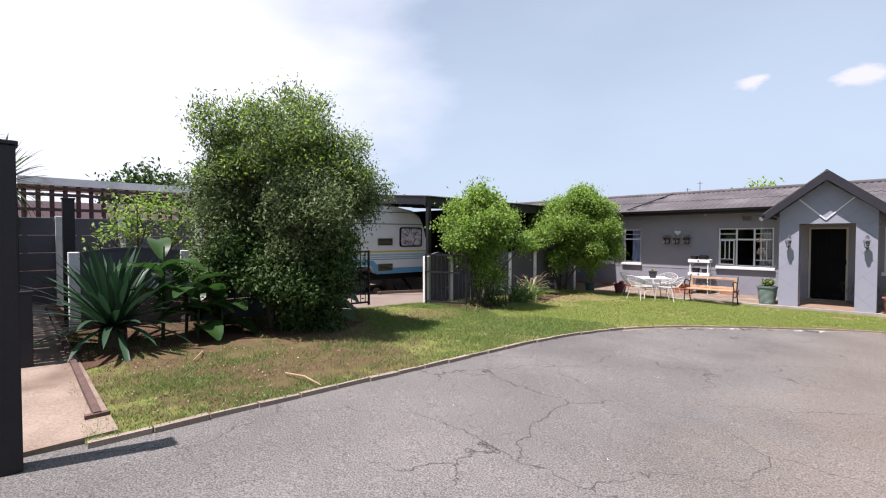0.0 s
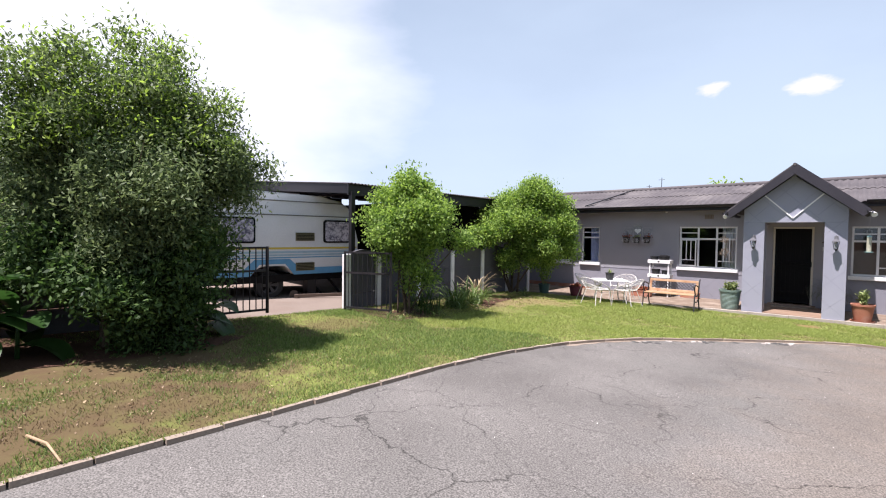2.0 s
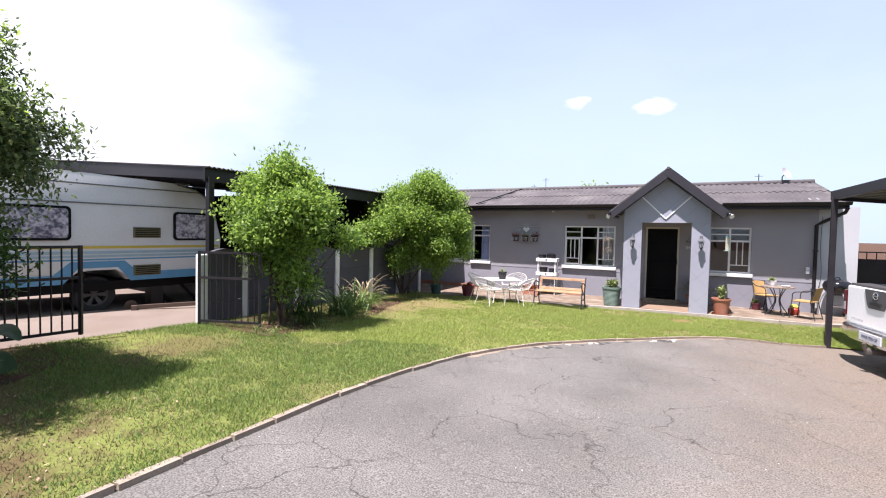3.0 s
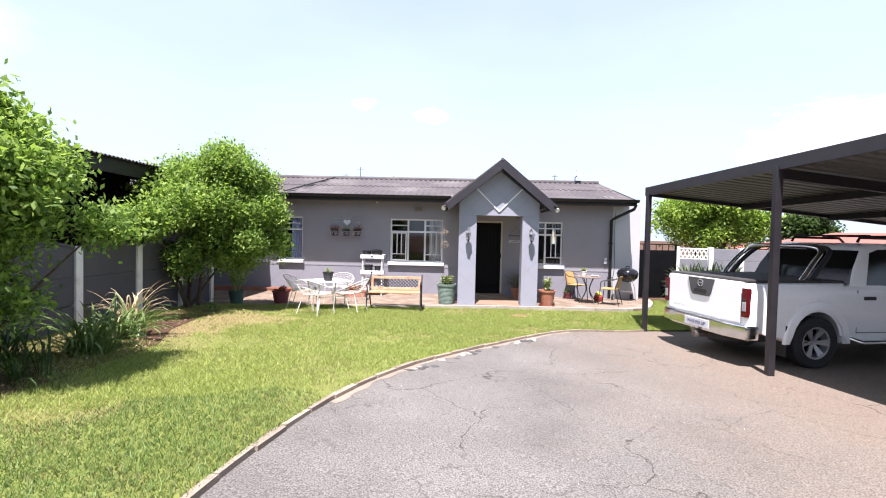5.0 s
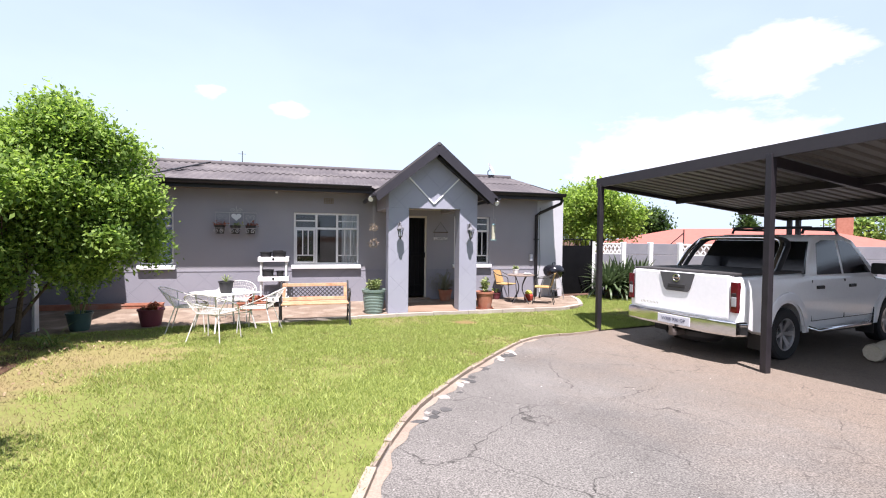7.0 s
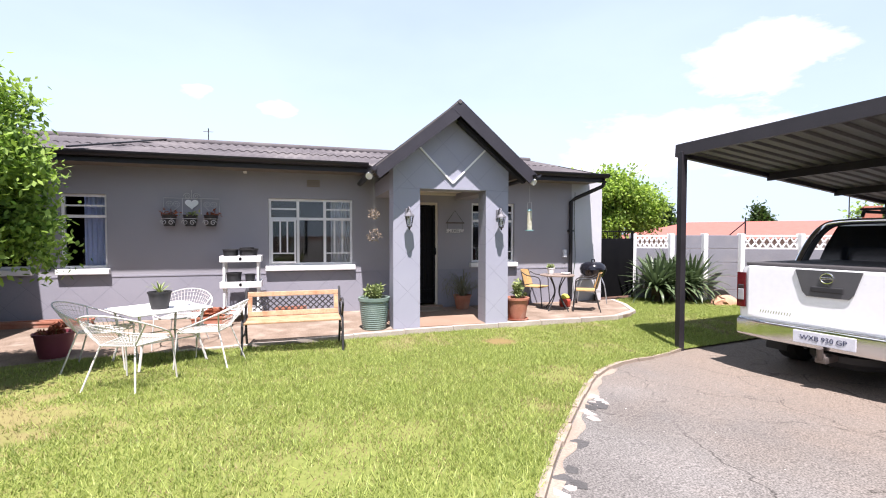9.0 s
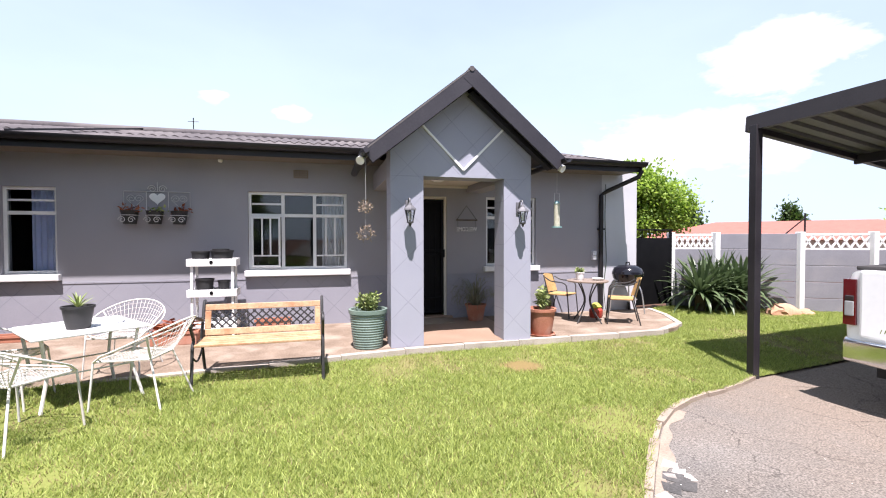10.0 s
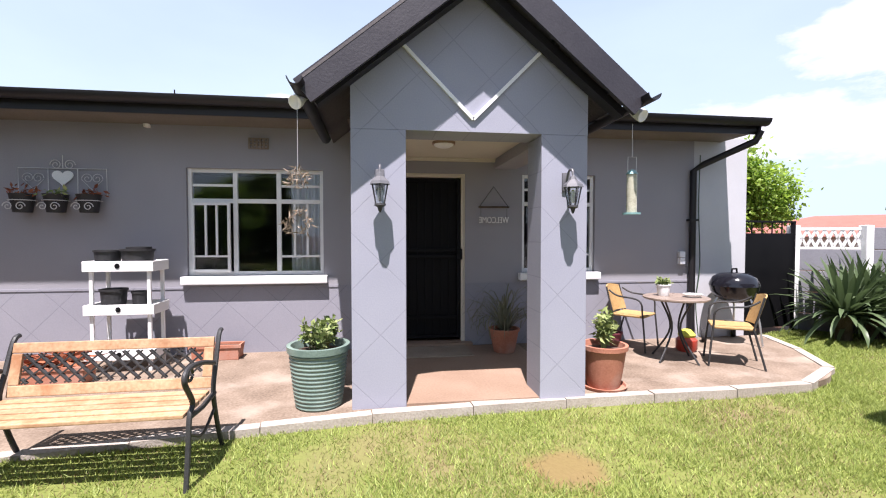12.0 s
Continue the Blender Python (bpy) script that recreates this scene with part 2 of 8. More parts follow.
def leafy(name, c1, c2, rough=0.55, through=0.35):
    """Foliage: colour differs from leaf to leaf, light passes through."""
    mt = bpy.data.materials.new(name)
    mt.use_nodes = True
    n, l = mt.node_tree.nodes, mt.node_tree.links
    p, out = n["Principled BSDF"], n["Material Output"]
    geo, ramp = n.new("ShaderNodeNewGeometry"), n.new("ShaderNodeValToRGB")
    ramp.color_ramp.elements[0].color, ramp.color_ramp.elements[1].color = (*c1, 1), (*c2, 1)
    l.new(geo.outputs["Random Per Island"], ramp.inputs["Fac"])
    l.new(ramp.outputs["Color"], p.inputs["Base Color"])
    p.inputs["Roughness"].default_value, p.inputs["Specular IOR Level"].default_value = rough, 0.25
    tr, mx, br = n.new("ShaderNodeBsdfTranslucent"), n.new("ShaderNodeMixShader"), n.new("ShaderNodeHueSaturation")
    br.inputs["Saturation"].default_value, br.inputs["Value"].default_value = 1.1, 1.5
    l.new(ramp.outputs["Color"], br.inputs["Color"])
    l.new(br.outputs["Color"], tr.inputs["Color"])
    mx.inputs["Fac"].default_value = through
    l.new(p.outputs["BSDF"], mx.inputs[1])
    l.new(tr.outputs["BSDF"], mx.inputs[2])
    l.new(mx.outputs["Shader"], out.inputs["Surface"])
    return mt


def scored_plaster(name, c1, c2, period, ox, oz, top, groove):
    """Painted plaster with diagonal lines scored into it up to a height."""
    mt = surf(name, c1, c2, rough=0.8, scale=1.3, fine=90, bump=0.12, specular=0.25)
    n, l = mt.node_tree.nodes, mt.node_tree.links
    p = n["Principled BSDF"]
    co = next(k for k in n if k.type == "TEX_COORD")
    sep = n.new("ShaderNodeSeparateXYZ")
    l.new(co.outputs["Object"], sep.inputs[0])

    def m(op, a, b):
        k = n.new("ShaderNodeMath")
        k.operation = op
        for i, v in enumerate((a, b)):
            if isinstance(v, (int, float)):
                k.inputs[i].default_value = v
            else:
                l.new(v, k.inputs[i])
        return k.outputs[0]
    x, z = m("SUBTRACT", sep.outputs["X"], ox), m("SUBTRACT", sep.outputs["Z"], oz)
    lines = None
    for op in ("ADD", "SUBTRACT"):
        w = m("ABSOLUTE", m("SUBTRACT", m("FRACT", m("DIVIDE", m("ADD", m(op, x, z), 60 * period + period / 2), period), 0), 0.5), 0)
        k = m("LESS_THAN", w, 0.0045 / period)
        lines = k if lines is None else m("MAXIMUM", lines, k)
    lines = m("MULTIPLY", lines, m("LESS_THAN", sep.outputs["Z"], top))
    mx = n.new("ShaderNodeMix")
    mx.data_type = "RGBA"
    old = p.inputs["Base Color"].links[0].from_socket
    l.new(m("MULTIPLY", lines, 0.45), mx.inputs["Factor"])
    l.new(old, mx.inputs["A"])
    mx.inputs["B"].default_value = (*groove, 1)
    l.new(mx.outputs["Result"], p.inputs["Base Color"])
    b2 = n.new("ShaderNodeBump")
    b2.inputs["Strength"].default_value, b2.inputs["Distance"].default_value, b2.invert = 0.6, 0.01, True
    l.new(lines, b2.inputs["Height"])
    l.new(p.inputs["Normal"].links[0].from_socket, b2.inputs["Normal"])
    l.new(b2.outputs["Normal"], p.inputs["Normal"])
    return mt


def plain(name, c, rough=0.5, metal=0.0, specular=0.5, alpha=None):
    return surf(name, tuple(v * 0.88 for v in c), tuple(min(v * 1.1, 1) for v in c), rough=rough, scale=6, fine=120, bump=0.05, metal=metal, specular=specular)


def glass(name, tint=(0.9, 0.93, 0.95)):
    mt = bpy.data.materials.new(name)
    mt.use_nodes = True
    p = mt.node_tree.nodes["Principled BSDF"]
    p.inputs["Base Color"].default_value = (*tint, 1)
    p.inputs["Roughness"].default_value, p.inputs["Transmission Weight"].default_value, p.inputs["IOR"].default_value = 0.02, 1.0, 1.45
    return mt


WALL = surf("grey_plaster", (0.248, 0.244, 0.27), (0.288, 0.284, 0.31), rough=0.8, scale=1.3, fine=90, bump=0.12, specular=0.25)
DADO = scored_plaster("dado_plaster", (0.222, 0.222, 0.258), (0.26, 0.26, 0.296), 0.6, -0.21, 0.0, 0.80, (0.13, 0.13, 0.17))
PORCH = scored_plaster("porch_plaster", (0.268, 0.276, 0.332), (0.308, 0.316, 0.372), 0.6, -0.21, 0.0, 9.0, (0.19, 0.19, 0.23))
PLASTER = surf("plain_plaster", (0.248, 0.244, 0.27), (0.288, 0.284, 0.31), rough=0.8, scale=1.3, fine=90, bump=0.12, specular=0.25)
CREAM = surf("cream_paint", (0.5, 0.46, 0.38), (0.58, 0.54, 0.46), rough=0.7, scale=2, fine=80)
WHITE = surf("white_paint", (0.662, 0.662, 0.662), (0.754, 0.754, 0.754), rough=0.5, scale=5, fine=100, bump=0.06)
WHITE_WORN = surf("worn_white_paint", (0.6, 0.6, 0.6), (0.78, 0.78, 0.77), rough=0.65, scale=4, fine=60, stain=(0.4, 0.38, 0.35))
ROOF = surf("fibre_cement_roof", (0.062, 0.056, 0.06), (0.11, 0.1, 0.103), rough=0.88, scale=1.2, fine=40, stain=(0.15, 0.138, 0.135), specular=0.2)
DARK = surf("charcoal_paint", (0.008, 0.007, 0.009), (0.015, 0.014, 0.017), rough=0.5, scale=4, fine=80, bump=0.08)
STEEL = surf("charcoal_steel", (0.015, 0.013, 0.016), (0.025, 0.022, 0.026), rough=0.45, scale=4, fine=80, bump=0.05)
BARGE = surf("barge_paint", (0.02, 0.018, 0.024), (0.03, 0.028, 0.035), rough=0.5, scale=3, fine=60)
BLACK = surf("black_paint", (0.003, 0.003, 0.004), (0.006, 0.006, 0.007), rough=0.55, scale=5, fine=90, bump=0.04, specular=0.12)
ASPHALT = surf("asphalt", (0.106, 0.1, 0.093), (0.176, 0.167, 0.155), rough=0.9, scale=0.8, fine=140, bump=0.5, specular=0.2, stain=(0.142, 0.137, 0.127), contrast=(0.38, 0.62))
DUSTY = surf("dusty_concrete", (0.16, 0.127, 0.105), (0.24, 0.198, 0.168), rough=0.9, scale=0.9, fine=90, bump=0.3, specular=0.2, stain=(0.150, 0.105, 0.083))
SOIL = surf("red_soil", (0.05, 0.028, 0.02), (0.118, 0.068, 0.046), rough=0.95, scale=2.5, fine=50, bump=0.7, specular=0.1)
CONCRETE = surf("concrete", (0.192, 0.168, 0.144), (0.288, 0.258, 0.222), rough=0.9, scale=2, fine=60, bump=0.4, stain=(0.150, 0.108, 0.078), specular=0.2)
KERB = surf("kerb_concrete", (0.21, 0.165, 0.13), (0.31, 0.26, 0.21), rough=0.9, scale=3, fine=60, bump=0.4, vary=0.12, specular=0.2)
RIM = surf("pale_edge_concrete", (0.27, 0.235, 0.2), (0.4, 0.36, 0.315), rough=0.9, scale=3, fine=60, bump=0.4, vary=0.08, specular=0.2)
PATIO = surf("patio_slab", (0.12, 0.088, 0.064), (0.25, 0.194, 0.148), rough=0.85, scale=3.2, fine=45, bump=0.3, stain=(0.31, 0.255, 0.205), specular=0.2)
STOEP = surf("polished_stoep", (0.215, 0.143, 0.1), (0.295, 0.207, 0.15), rough=0.55, scale=2, fine=50)
PANEL = surf("painted_precast", (0.1, 0.098, 0.115), (0.135, 0.132, 0.15), rough=0.85, scale=2, fine=70, bump=0.2, stain=(0.085, 0.08, 0.095), specular=0.2)
PANEL_PALE = surf("pale_painted_precast", (0.18, 0.18, 0.205), (0.225, 0.225, 0.25), rough=0.85, scale=2, fine=70, bump=0.2, stain=(0.26, 0.25, 0.26), specular=0.2)
PANEL_DARK = surf("dark_painted_precast", (0.064, 0.063, 0.076), (0.09, 0.088, 0.102), rough=0.8, scale=2, fine=70, bump=0.2)
RED_ROOF = surf("red_tile_roof", (0.25, 0.085, 0.065), (0.32, 0.115, 0.09), rough=0.85, scale=3, fine=40, bump=0.3)
LAWN = surf("lawn_soil", (0.11, 0.135, 0.034), (0.175, 0.195, 0.056), rough=0.95, scale=0.9, fine=35, bump=0.5, stain=(0.17, 0.135, 0.07), specular=0.1)
GLASS = glass("window_glass")
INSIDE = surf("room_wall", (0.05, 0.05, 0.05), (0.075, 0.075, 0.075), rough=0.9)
CURTAIN = surf("curtain", (0.5, 0.55, 0.85), (0.68, 0.73, 0.95), rough=0.9, scale=4, fine=40)

# asphalt: cracks, and brown dust that spreads out from under the carport
n, l = ASPHALT.node_tree.nodes, ASPHALT.node_tree.links
p = n["Principled BSDF"]
a_co = next(k for k in n if k.type == "TEX_COORD")
a_noise, a_warp, a_vor = n.new("ShaderNodeTexNoise"), n.new("ShaderNodeMix"), n.new("ShaderNodeTexVoronoi")
a_noise.inputs["Scale"].default_value, a_noise.inputs["Detail"].default_value = 2.2, 6.0
a_warp.data_type, a_warp.blend_type = "RGBA", "ADD"
a_warp.inputs["Factor"].default_value = 0.6
a_vor.feature = "DISTANCE_TO_EDGE"
a_vor.inputs["Scale"].default_value = 0.72
l.new(a_co.outputs["Object"], a_noise.inputs["Vector"])
l.new(a_co.outputs["Object"], a_warp.inputs["A"])
l.new(a_noise.outputs["Color"], a_warp.inputs["B"])
l.new(a_warp.outputs["Result"], a_vor.inputs["Vector"])
a_ramp = n.new("ShaderNodeValToRGB")
a_ramp.color_ramp.elements[0].position, a_ramp.color_ramp.elements[1].position = 0.0012, 0.0055
a_ramp.color_ramp.elements[0].color, a_ramp.color_ramp.elements[1].color = (0.28, 0.28, 0.28, 1), (1, 1, 1, 1)
l.new(a_vor.outputs["Distance"], a_ramp.inputs["Fac"])
a_sep, a_sum, a_mr = n.new("ShaderNodeSeparateXYZ"), n.new("ShaderNodeMath"), n.new("ShaderNodeMapRange")
l.new(a_co.outputs["Object"], a_sep.inputs[0])
a_sum.operation = "MULTIPLY_ADD"
a_sum.inputs[1].default_value = 2.4
l.new(a_noise.outputs["Fac"], a_sum.inputs[0])
l.new(a_sep.outputs["X"], a_sum.inputs[2])
a_mr.inputs["From Min"].default_value, a_mr.inputs["From Max"].default_value = 1.6, 4.8
l.new(a_sum.outputs[0], a_mr.inputs["Value"])
a_dust = n.new("ShaderNodeMix")
a_dust.data_type = "RGBA"
l.new(a_mr.outputs["Result"], a_dust.inputs["Factor"])
l.new(p.inputs["Base Color"].links[0].from_socket, a_dust.inputs["A"])
a_dust.inputs["B"].default_value = (0.178, 0.146, 0.118, 1)
a_mul = n.new("ShaderNodeMix")
a_mul.data_type, a_mul.blend_type = "RGBA", "MULTIPLY"
a_fade, a_fr = n.new("ShaderNodeTexNoise"), n.new("ShaderNodeMapRange")
a_fade.inputs["Scale"].default_value, a_fade.inputs["Detail"].default_value = 0.9, 3.0
l.new(a_co.outputs["Object"], a_fade.inputs["Vector"])
a_fr.inputs["From Min"].default_value, a_fr.inputs["From Max"].default_value = 0.34, 0.55
l.new(a_fade.outputs["Fac"], a_fr.inputs["Value"])
l.new(a_fr.outputs["Result"], a_mul.inputs["Factor"])
l.new(a_dust.outputs["Result"], a_mul.inputs["A"])
l.new(a_ramp.outputs["Color"], a_mul.inputs["B"])
a_grain, a_gr, a_mul2 = n.new("ShaderNodeTexNoise"), n.new("ShaderNodeValToRGB"), n.new("ShaderNodeMix")
a_grain.inputs["Scale"].default_value, a_grain.inputs["Detail"].default_value = 85.0, 3.0
l.new(a_co.outputs["Object"], a_grain.inputs["Vector"])
a_gr.color_ramp.elements[0].position, a_gr.color_ramp.elements[1].position = 0.34, 0.68
a_gr.color_ramp.elements[0].color, a_gr.color_ramp.elements[1].color = (0.5, 0.5, 0.5, 1), (1.42, 1.42, 1.42, 1)
l.new(a_grain.outputs["Fac"], a_gr.inputs["Fac"])
a_mul2.data_type, a_mul2.blend_type = "RGBA", "MULTIPLY"
a_mul2.inputs["Factor"].default_value = 1.0
l.new(a_mul.outputs["Result"], a_mul2.inputs["A"])
l.new(a_gr.outputs["Color"], a_mul2.inputs["B"])
l.new(a_mul2.outputs["Result"], p.inputs["Base Color"])

# lawn: worn red soil where little grows, darkened for shade near the entrance
n, l = LAWN.node_tree.nodes, LAWN.node_tree.links
p = n["Principled BSDF"]
g_co = next(k for k in n if k.type == "TEX_COORD")
worn = p.inputs["Base Color"].links[0].from_socket
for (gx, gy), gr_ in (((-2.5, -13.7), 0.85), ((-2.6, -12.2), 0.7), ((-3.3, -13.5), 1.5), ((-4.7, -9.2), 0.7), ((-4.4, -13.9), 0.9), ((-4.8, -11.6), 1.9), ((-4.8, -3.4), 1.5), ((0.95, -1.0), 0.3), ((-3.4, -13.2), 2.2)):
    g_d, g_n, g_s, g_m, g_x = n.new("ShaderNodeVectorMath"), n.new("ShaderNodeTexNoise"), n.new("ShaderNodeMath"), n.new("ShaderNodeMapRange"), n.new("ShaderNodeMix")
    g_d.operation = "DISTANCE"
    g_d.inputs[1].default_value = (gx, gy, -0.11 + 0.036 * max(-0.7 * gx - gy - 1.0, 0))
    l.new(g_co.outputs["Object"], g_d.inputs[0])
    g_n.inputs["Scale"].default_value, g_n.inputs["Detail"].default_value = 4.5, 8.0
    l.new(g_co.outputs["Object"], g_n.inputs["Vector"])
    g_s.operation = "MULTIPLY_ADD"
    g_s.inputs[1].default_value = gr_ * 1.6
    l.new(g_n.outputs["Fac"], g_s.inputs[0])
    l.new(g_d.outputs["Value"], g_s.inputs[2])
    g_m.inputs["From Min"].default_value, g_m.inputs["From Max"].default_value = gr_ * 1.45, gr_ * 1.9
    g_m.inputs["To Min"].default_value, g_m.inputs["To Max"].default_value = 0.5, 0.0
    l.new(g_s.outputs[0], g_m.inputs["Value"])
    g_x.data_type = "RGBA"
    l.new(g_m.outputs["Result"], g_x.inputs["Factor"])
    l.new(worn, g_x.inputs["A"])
    # entrance patches: bare soil in a darker tint that includes shade
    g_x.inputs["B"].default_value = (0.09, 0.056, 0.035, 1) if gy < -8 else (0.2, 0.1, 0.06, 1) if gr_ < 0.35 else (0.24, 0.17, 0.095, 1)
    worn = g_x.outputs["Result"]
l.new(worn, p.inputs["Base Color"])


# ---- ground ----
def sheet(name, xs, ys, lift, material):
    verts = [(x, y, ground_z(x, y) + lift) for y in ys for x in xs]
    w = len(xs)
    faces = [(j * w + i, j * w + i + 1, (j + 1) * w + i + 1, (j + 1) * w + i) for j in range(len(ys) - 1) for i in range(w - 1)]
    return array_mesh(name, verts, faces, material, smooth=True)


def far_ground():
    rim = [-900, -400, -150, -60, *range(-30, 31, 2), 60, 150, 400, 900]
    verts = []
    for y in rim:
        for x in rim:
            cx, cy = max(-30, min(30, x)), max(-30, min(30, y))
            far = max(abs(x) - 30, abs(y) - 30, 0)
            z = ground_z(cx, cy) - 0.06
            verts.append((x, y, z * (1 - min(far / 120, 1))))
    w = len(rim)
    faces = [(j * w + i, j * w + i + 1, (j + 1) * w + i + 1, (j + 1) * w + i) for j in range(w - 1) for i in range(w - 1)]
    return array_mesh("ground", verts, faces, SOIL, smooth=True)


tagged(far_ground(), "bare reddish soil around the plot", "ground", kind="structure")
tagged(sheet("road", [-3 + 0.5 * i for i in range(37)], [-32 + 0.5 * i for i in range(64)], 0.0, ASPHALT), "cracked grey asphalt driveway dusted brown near the carport", "driveway", kind="structure")

KERB_LINE = [(-1.9, -15.1), (-1.95, -13.5), (-1.98, -11.7), (-2.02, -9.6), (-1.92, -8.3), (-1.66, -7.05), (-1.15, -5.85), (-0.5, -4.9), (0.15, -4.1), (0.9, -3.25), (1.5, -2.68), (2.2, -2.32), (2.9, -2.05), (3.45, -1.82)]
kerb_pts = smooth_line([(x, y, 0) for x, y in KERB_LINE], 8)
PATIO_LINE = [(-7.2, -2.35), (-6.1, -1.68), (-5.5, -1.28), (-4.4, -0.78), (-2.8, -0.5), (-1.2, -0.24), (-0.36, -0.1), (1.18, 0.0), (2.5, 0.03), (3.75, 0.06), (4.35, 0.3), (4.75, 0.85), (5.0, 1.5), (5.15, 1.98)]
patio_pts = smooth_line([(x, y, 0) for x, y in PATIO_LINE], 8)


def loft_sheet(name, a, b, rows, lift, material):
    verts, n = [], len(a)
    for i in range(n):
        for k in range(rows + 1):
            q = a[i].lerp(b[i], k / rows)
            verts.append((q.x, q.y, ground_z(q.x, q.y) + lift))
    w = rows + 1
    faces = [(i * w + k, i * w + k + 1, (i + 1) * w + k + 1, (i + 1) * w + k) for i in range(n - 1) for k in range(rows)]
    return array_mesh(name, verts, faces, material, smooth=True)


def resample(pts, n):
    d = [0.0]
    for u, v in zip(pts, pts[1:]):
        d.append(d[-1] + (v - u).length)
    out, j = [], 0
    for i in range(n):
        s = d[-1] * i / (n - 1)
        while j < len(pts) - 2 and d[j + 1] < s:
            j += 1
        out.append(pts[j].lerp(pts[j + 1], (s - d[j]) / max(d[j + 1] - d[j], 1e-6)))
    return out


# left part of the lawn: kerb against the boundary wall, then kerb against the patio, then the strip behind the carport
V3 = lambda pts: [Vector((x, y, 0)) for x, y in pts]
lawn_in = resample(kerb_pts[:56], 50) + resample(kerb_pts[56:], 50)[1:] + resample(V3([(3.45, -1.82), (6, -1.45), (11, -0.7)]), 30)[1:]
lawn_out = resample(V3([(-6.0, -15.0), (-6.05, -8.3), (-6.3, -1.8)]), 50) + resample(patio_pts[6:], 50)[1:] + resample(V3([(5.15, 2.2), (6.2, 2.6), (11, -0.5)]), 30)[1:]
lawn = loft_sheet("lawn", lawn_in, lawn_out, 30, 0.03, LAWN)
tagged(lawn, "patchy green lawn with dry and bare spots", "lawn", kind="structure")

kerb_root = tagged(new("trim"), "narrow concrete edging along the lawn", "edging", kind="structure")
edge = resample(kerb_pts, 40)
for i, (u, v) in enumerate(zip(edge, edge[1:])):
    d = (v - u).normalized()
    bm = B()
    w = 0.026 + 0.008 * math.sin(i * 2.3)
    beam(bm, (u.x + d.x * 0.008, u.y + d.y * 0.008, ground_z(u.x, u.y) + 0.004), (v.x - d.x * 0.008, v.y - d.y * 0.008, ground_z(v.x, v.y) + 0.004 + 0.006 * math.sin(i * 1.7)), 2 * w, 0.07)
    part("edging_stone", bm, KERB, kerb_root)

# ---- patio ----
bm = B()
top = [(q.x, q.y) for q in patio_pts]
for (ax, ay), (bx, by) in zip(top, top[1:]):
    prism(bm, [(ax, ay), (bx, by), (bx, 1.998), (ax, 1.998)], -0.25, 0.0, "z")
box(bm, -14.0, -7.2, -0.5, 1.998, -0.25, 0.0)
bmesh.ops.remove_doubles(bm, verts=bm.verts, dist=0.0005)
tagged(part("floor", bm, PATIO), "weathered terracotta coloured patio slab in front of the house", "patio", kind="structure")
patio_rim = tagged(new("trim"), "pale concrete edge stones around the patio", "edging", kind="structure")
rim = resample(patio_pts, 18)
for i, (u, v) in enumerate(zip(rim, rim[1:])):
    d = (v - u).normalized()
    bm = B()
    beam(bm, (u.x + d.x * 0.004, u.y + d.y * 0.004, -0.045), (v.x - d.x * 0.004, v.y - d.y * 0.004, -0.05), 0.1, 0.115)
    part("edge_stone", bm, RIM, patio_rim)

# ---- house ----
HX0, HX1, HY, HTOP = -14.0, 4.05, 2.0, 2.95
W0, W1, W2, WF = (-5.72, -5.05, 0.93, 2.2), (-2.45, -0.89, 0.93, 2.2), (1.62, 2.62, 0.93, 2.2), (-7.5, -6.15, 0.93, 2.2)
DOOR = (-0.03, 0.87, 0.0, 2.19)


def pierced_wall(name, x0, x1, y0, y1, z0, z1, holes, material, label):
    """A wall along x with openings (x0, x1, z0, z1) through it."""
    bm, at = B(), x0
    for hx0, hx1, hz0, hz1 in sorted(holes):
        box(bm, at, hx0, y0, y1, z0, z1)
        if hz0 > z0:
            box(bm, hx0, hx1, y0, y1, z0, hz0)
        box(bm, hx0, hx1, y0, y1, hz1, z1)
        at = hx1
    box(bm, at, x1, y0, y1, z0, z1)
    return tagged(part(name, bm, material), label, "wall", kind="structure")


pierced_wall("wall_north", HX0, HX1, HY, HY + 0.23, -0.3, HTOP, [W0, W1, W2, WF, DOOR], WALL, "grey plastered house wall with scored diamonds at its foot")
# the dado: bluer paint below a slight ledge
bm = B()
for a, b in ((-14.0, -0.03), (0.87, 4.05)):
    box(bm, a, b, HY - 0.004, HY, -0.3, 0.775)
tagged(part("wall_foot", bm, DADO), "blue-grey painted wall foot scored with diamonds", "wall", kind="structure")
bm = B()
for a, b in ((-14.0, -0.03), (0.87, 4.05)):
    box(bm, a, b, HY - 0.012, HY, 0.775, 0.80)
tagged(part("trim", bm, DADO), "low plaster ledge along the house wall", "ledge", kind="structure")
for nm, x0, x1, y0, y1, z1 in (("wall_east", 3.82, 4.05, HY + 0.23, 8.0, HTOP), ("wall_west", HX0, HX0 + 0.23, HY + 0.23, 8.0, HTOP), ("wall_south", HX0 + 0.23, 3.82, 7.77, 8.0, HTOP)):
    bm = B()
    box(bm, x0, x1, y0, y1, -0.3, z1)
    tagged(part(nm, bm, PLASTER), "grey plastered house wall", "wall", kind="structure")
bm = B()
box(bm, 4.05, 4.86, HY + 0.003, HY + 0.2, -0.3, 2.74)
tagged(part("wall_screen", bm, surf("pale_plaster", (0.4, 0.405, 0.43), (0.47, 0.475, 0.5), rough=0.8, scale=1.3, fine=90, bump=0.12, specular=0.25)), "pale grey plastered screen wall beside the house", "wall", kind="structure")
bm = B()
box(bm, HX0 + 0.23, 3.82, HY + 0.23, 7.77, 0.0, 0.05)
tagged(part("floor", bm, STOEP), "dark floor inside the house", "floor", kind="structure")
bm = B()
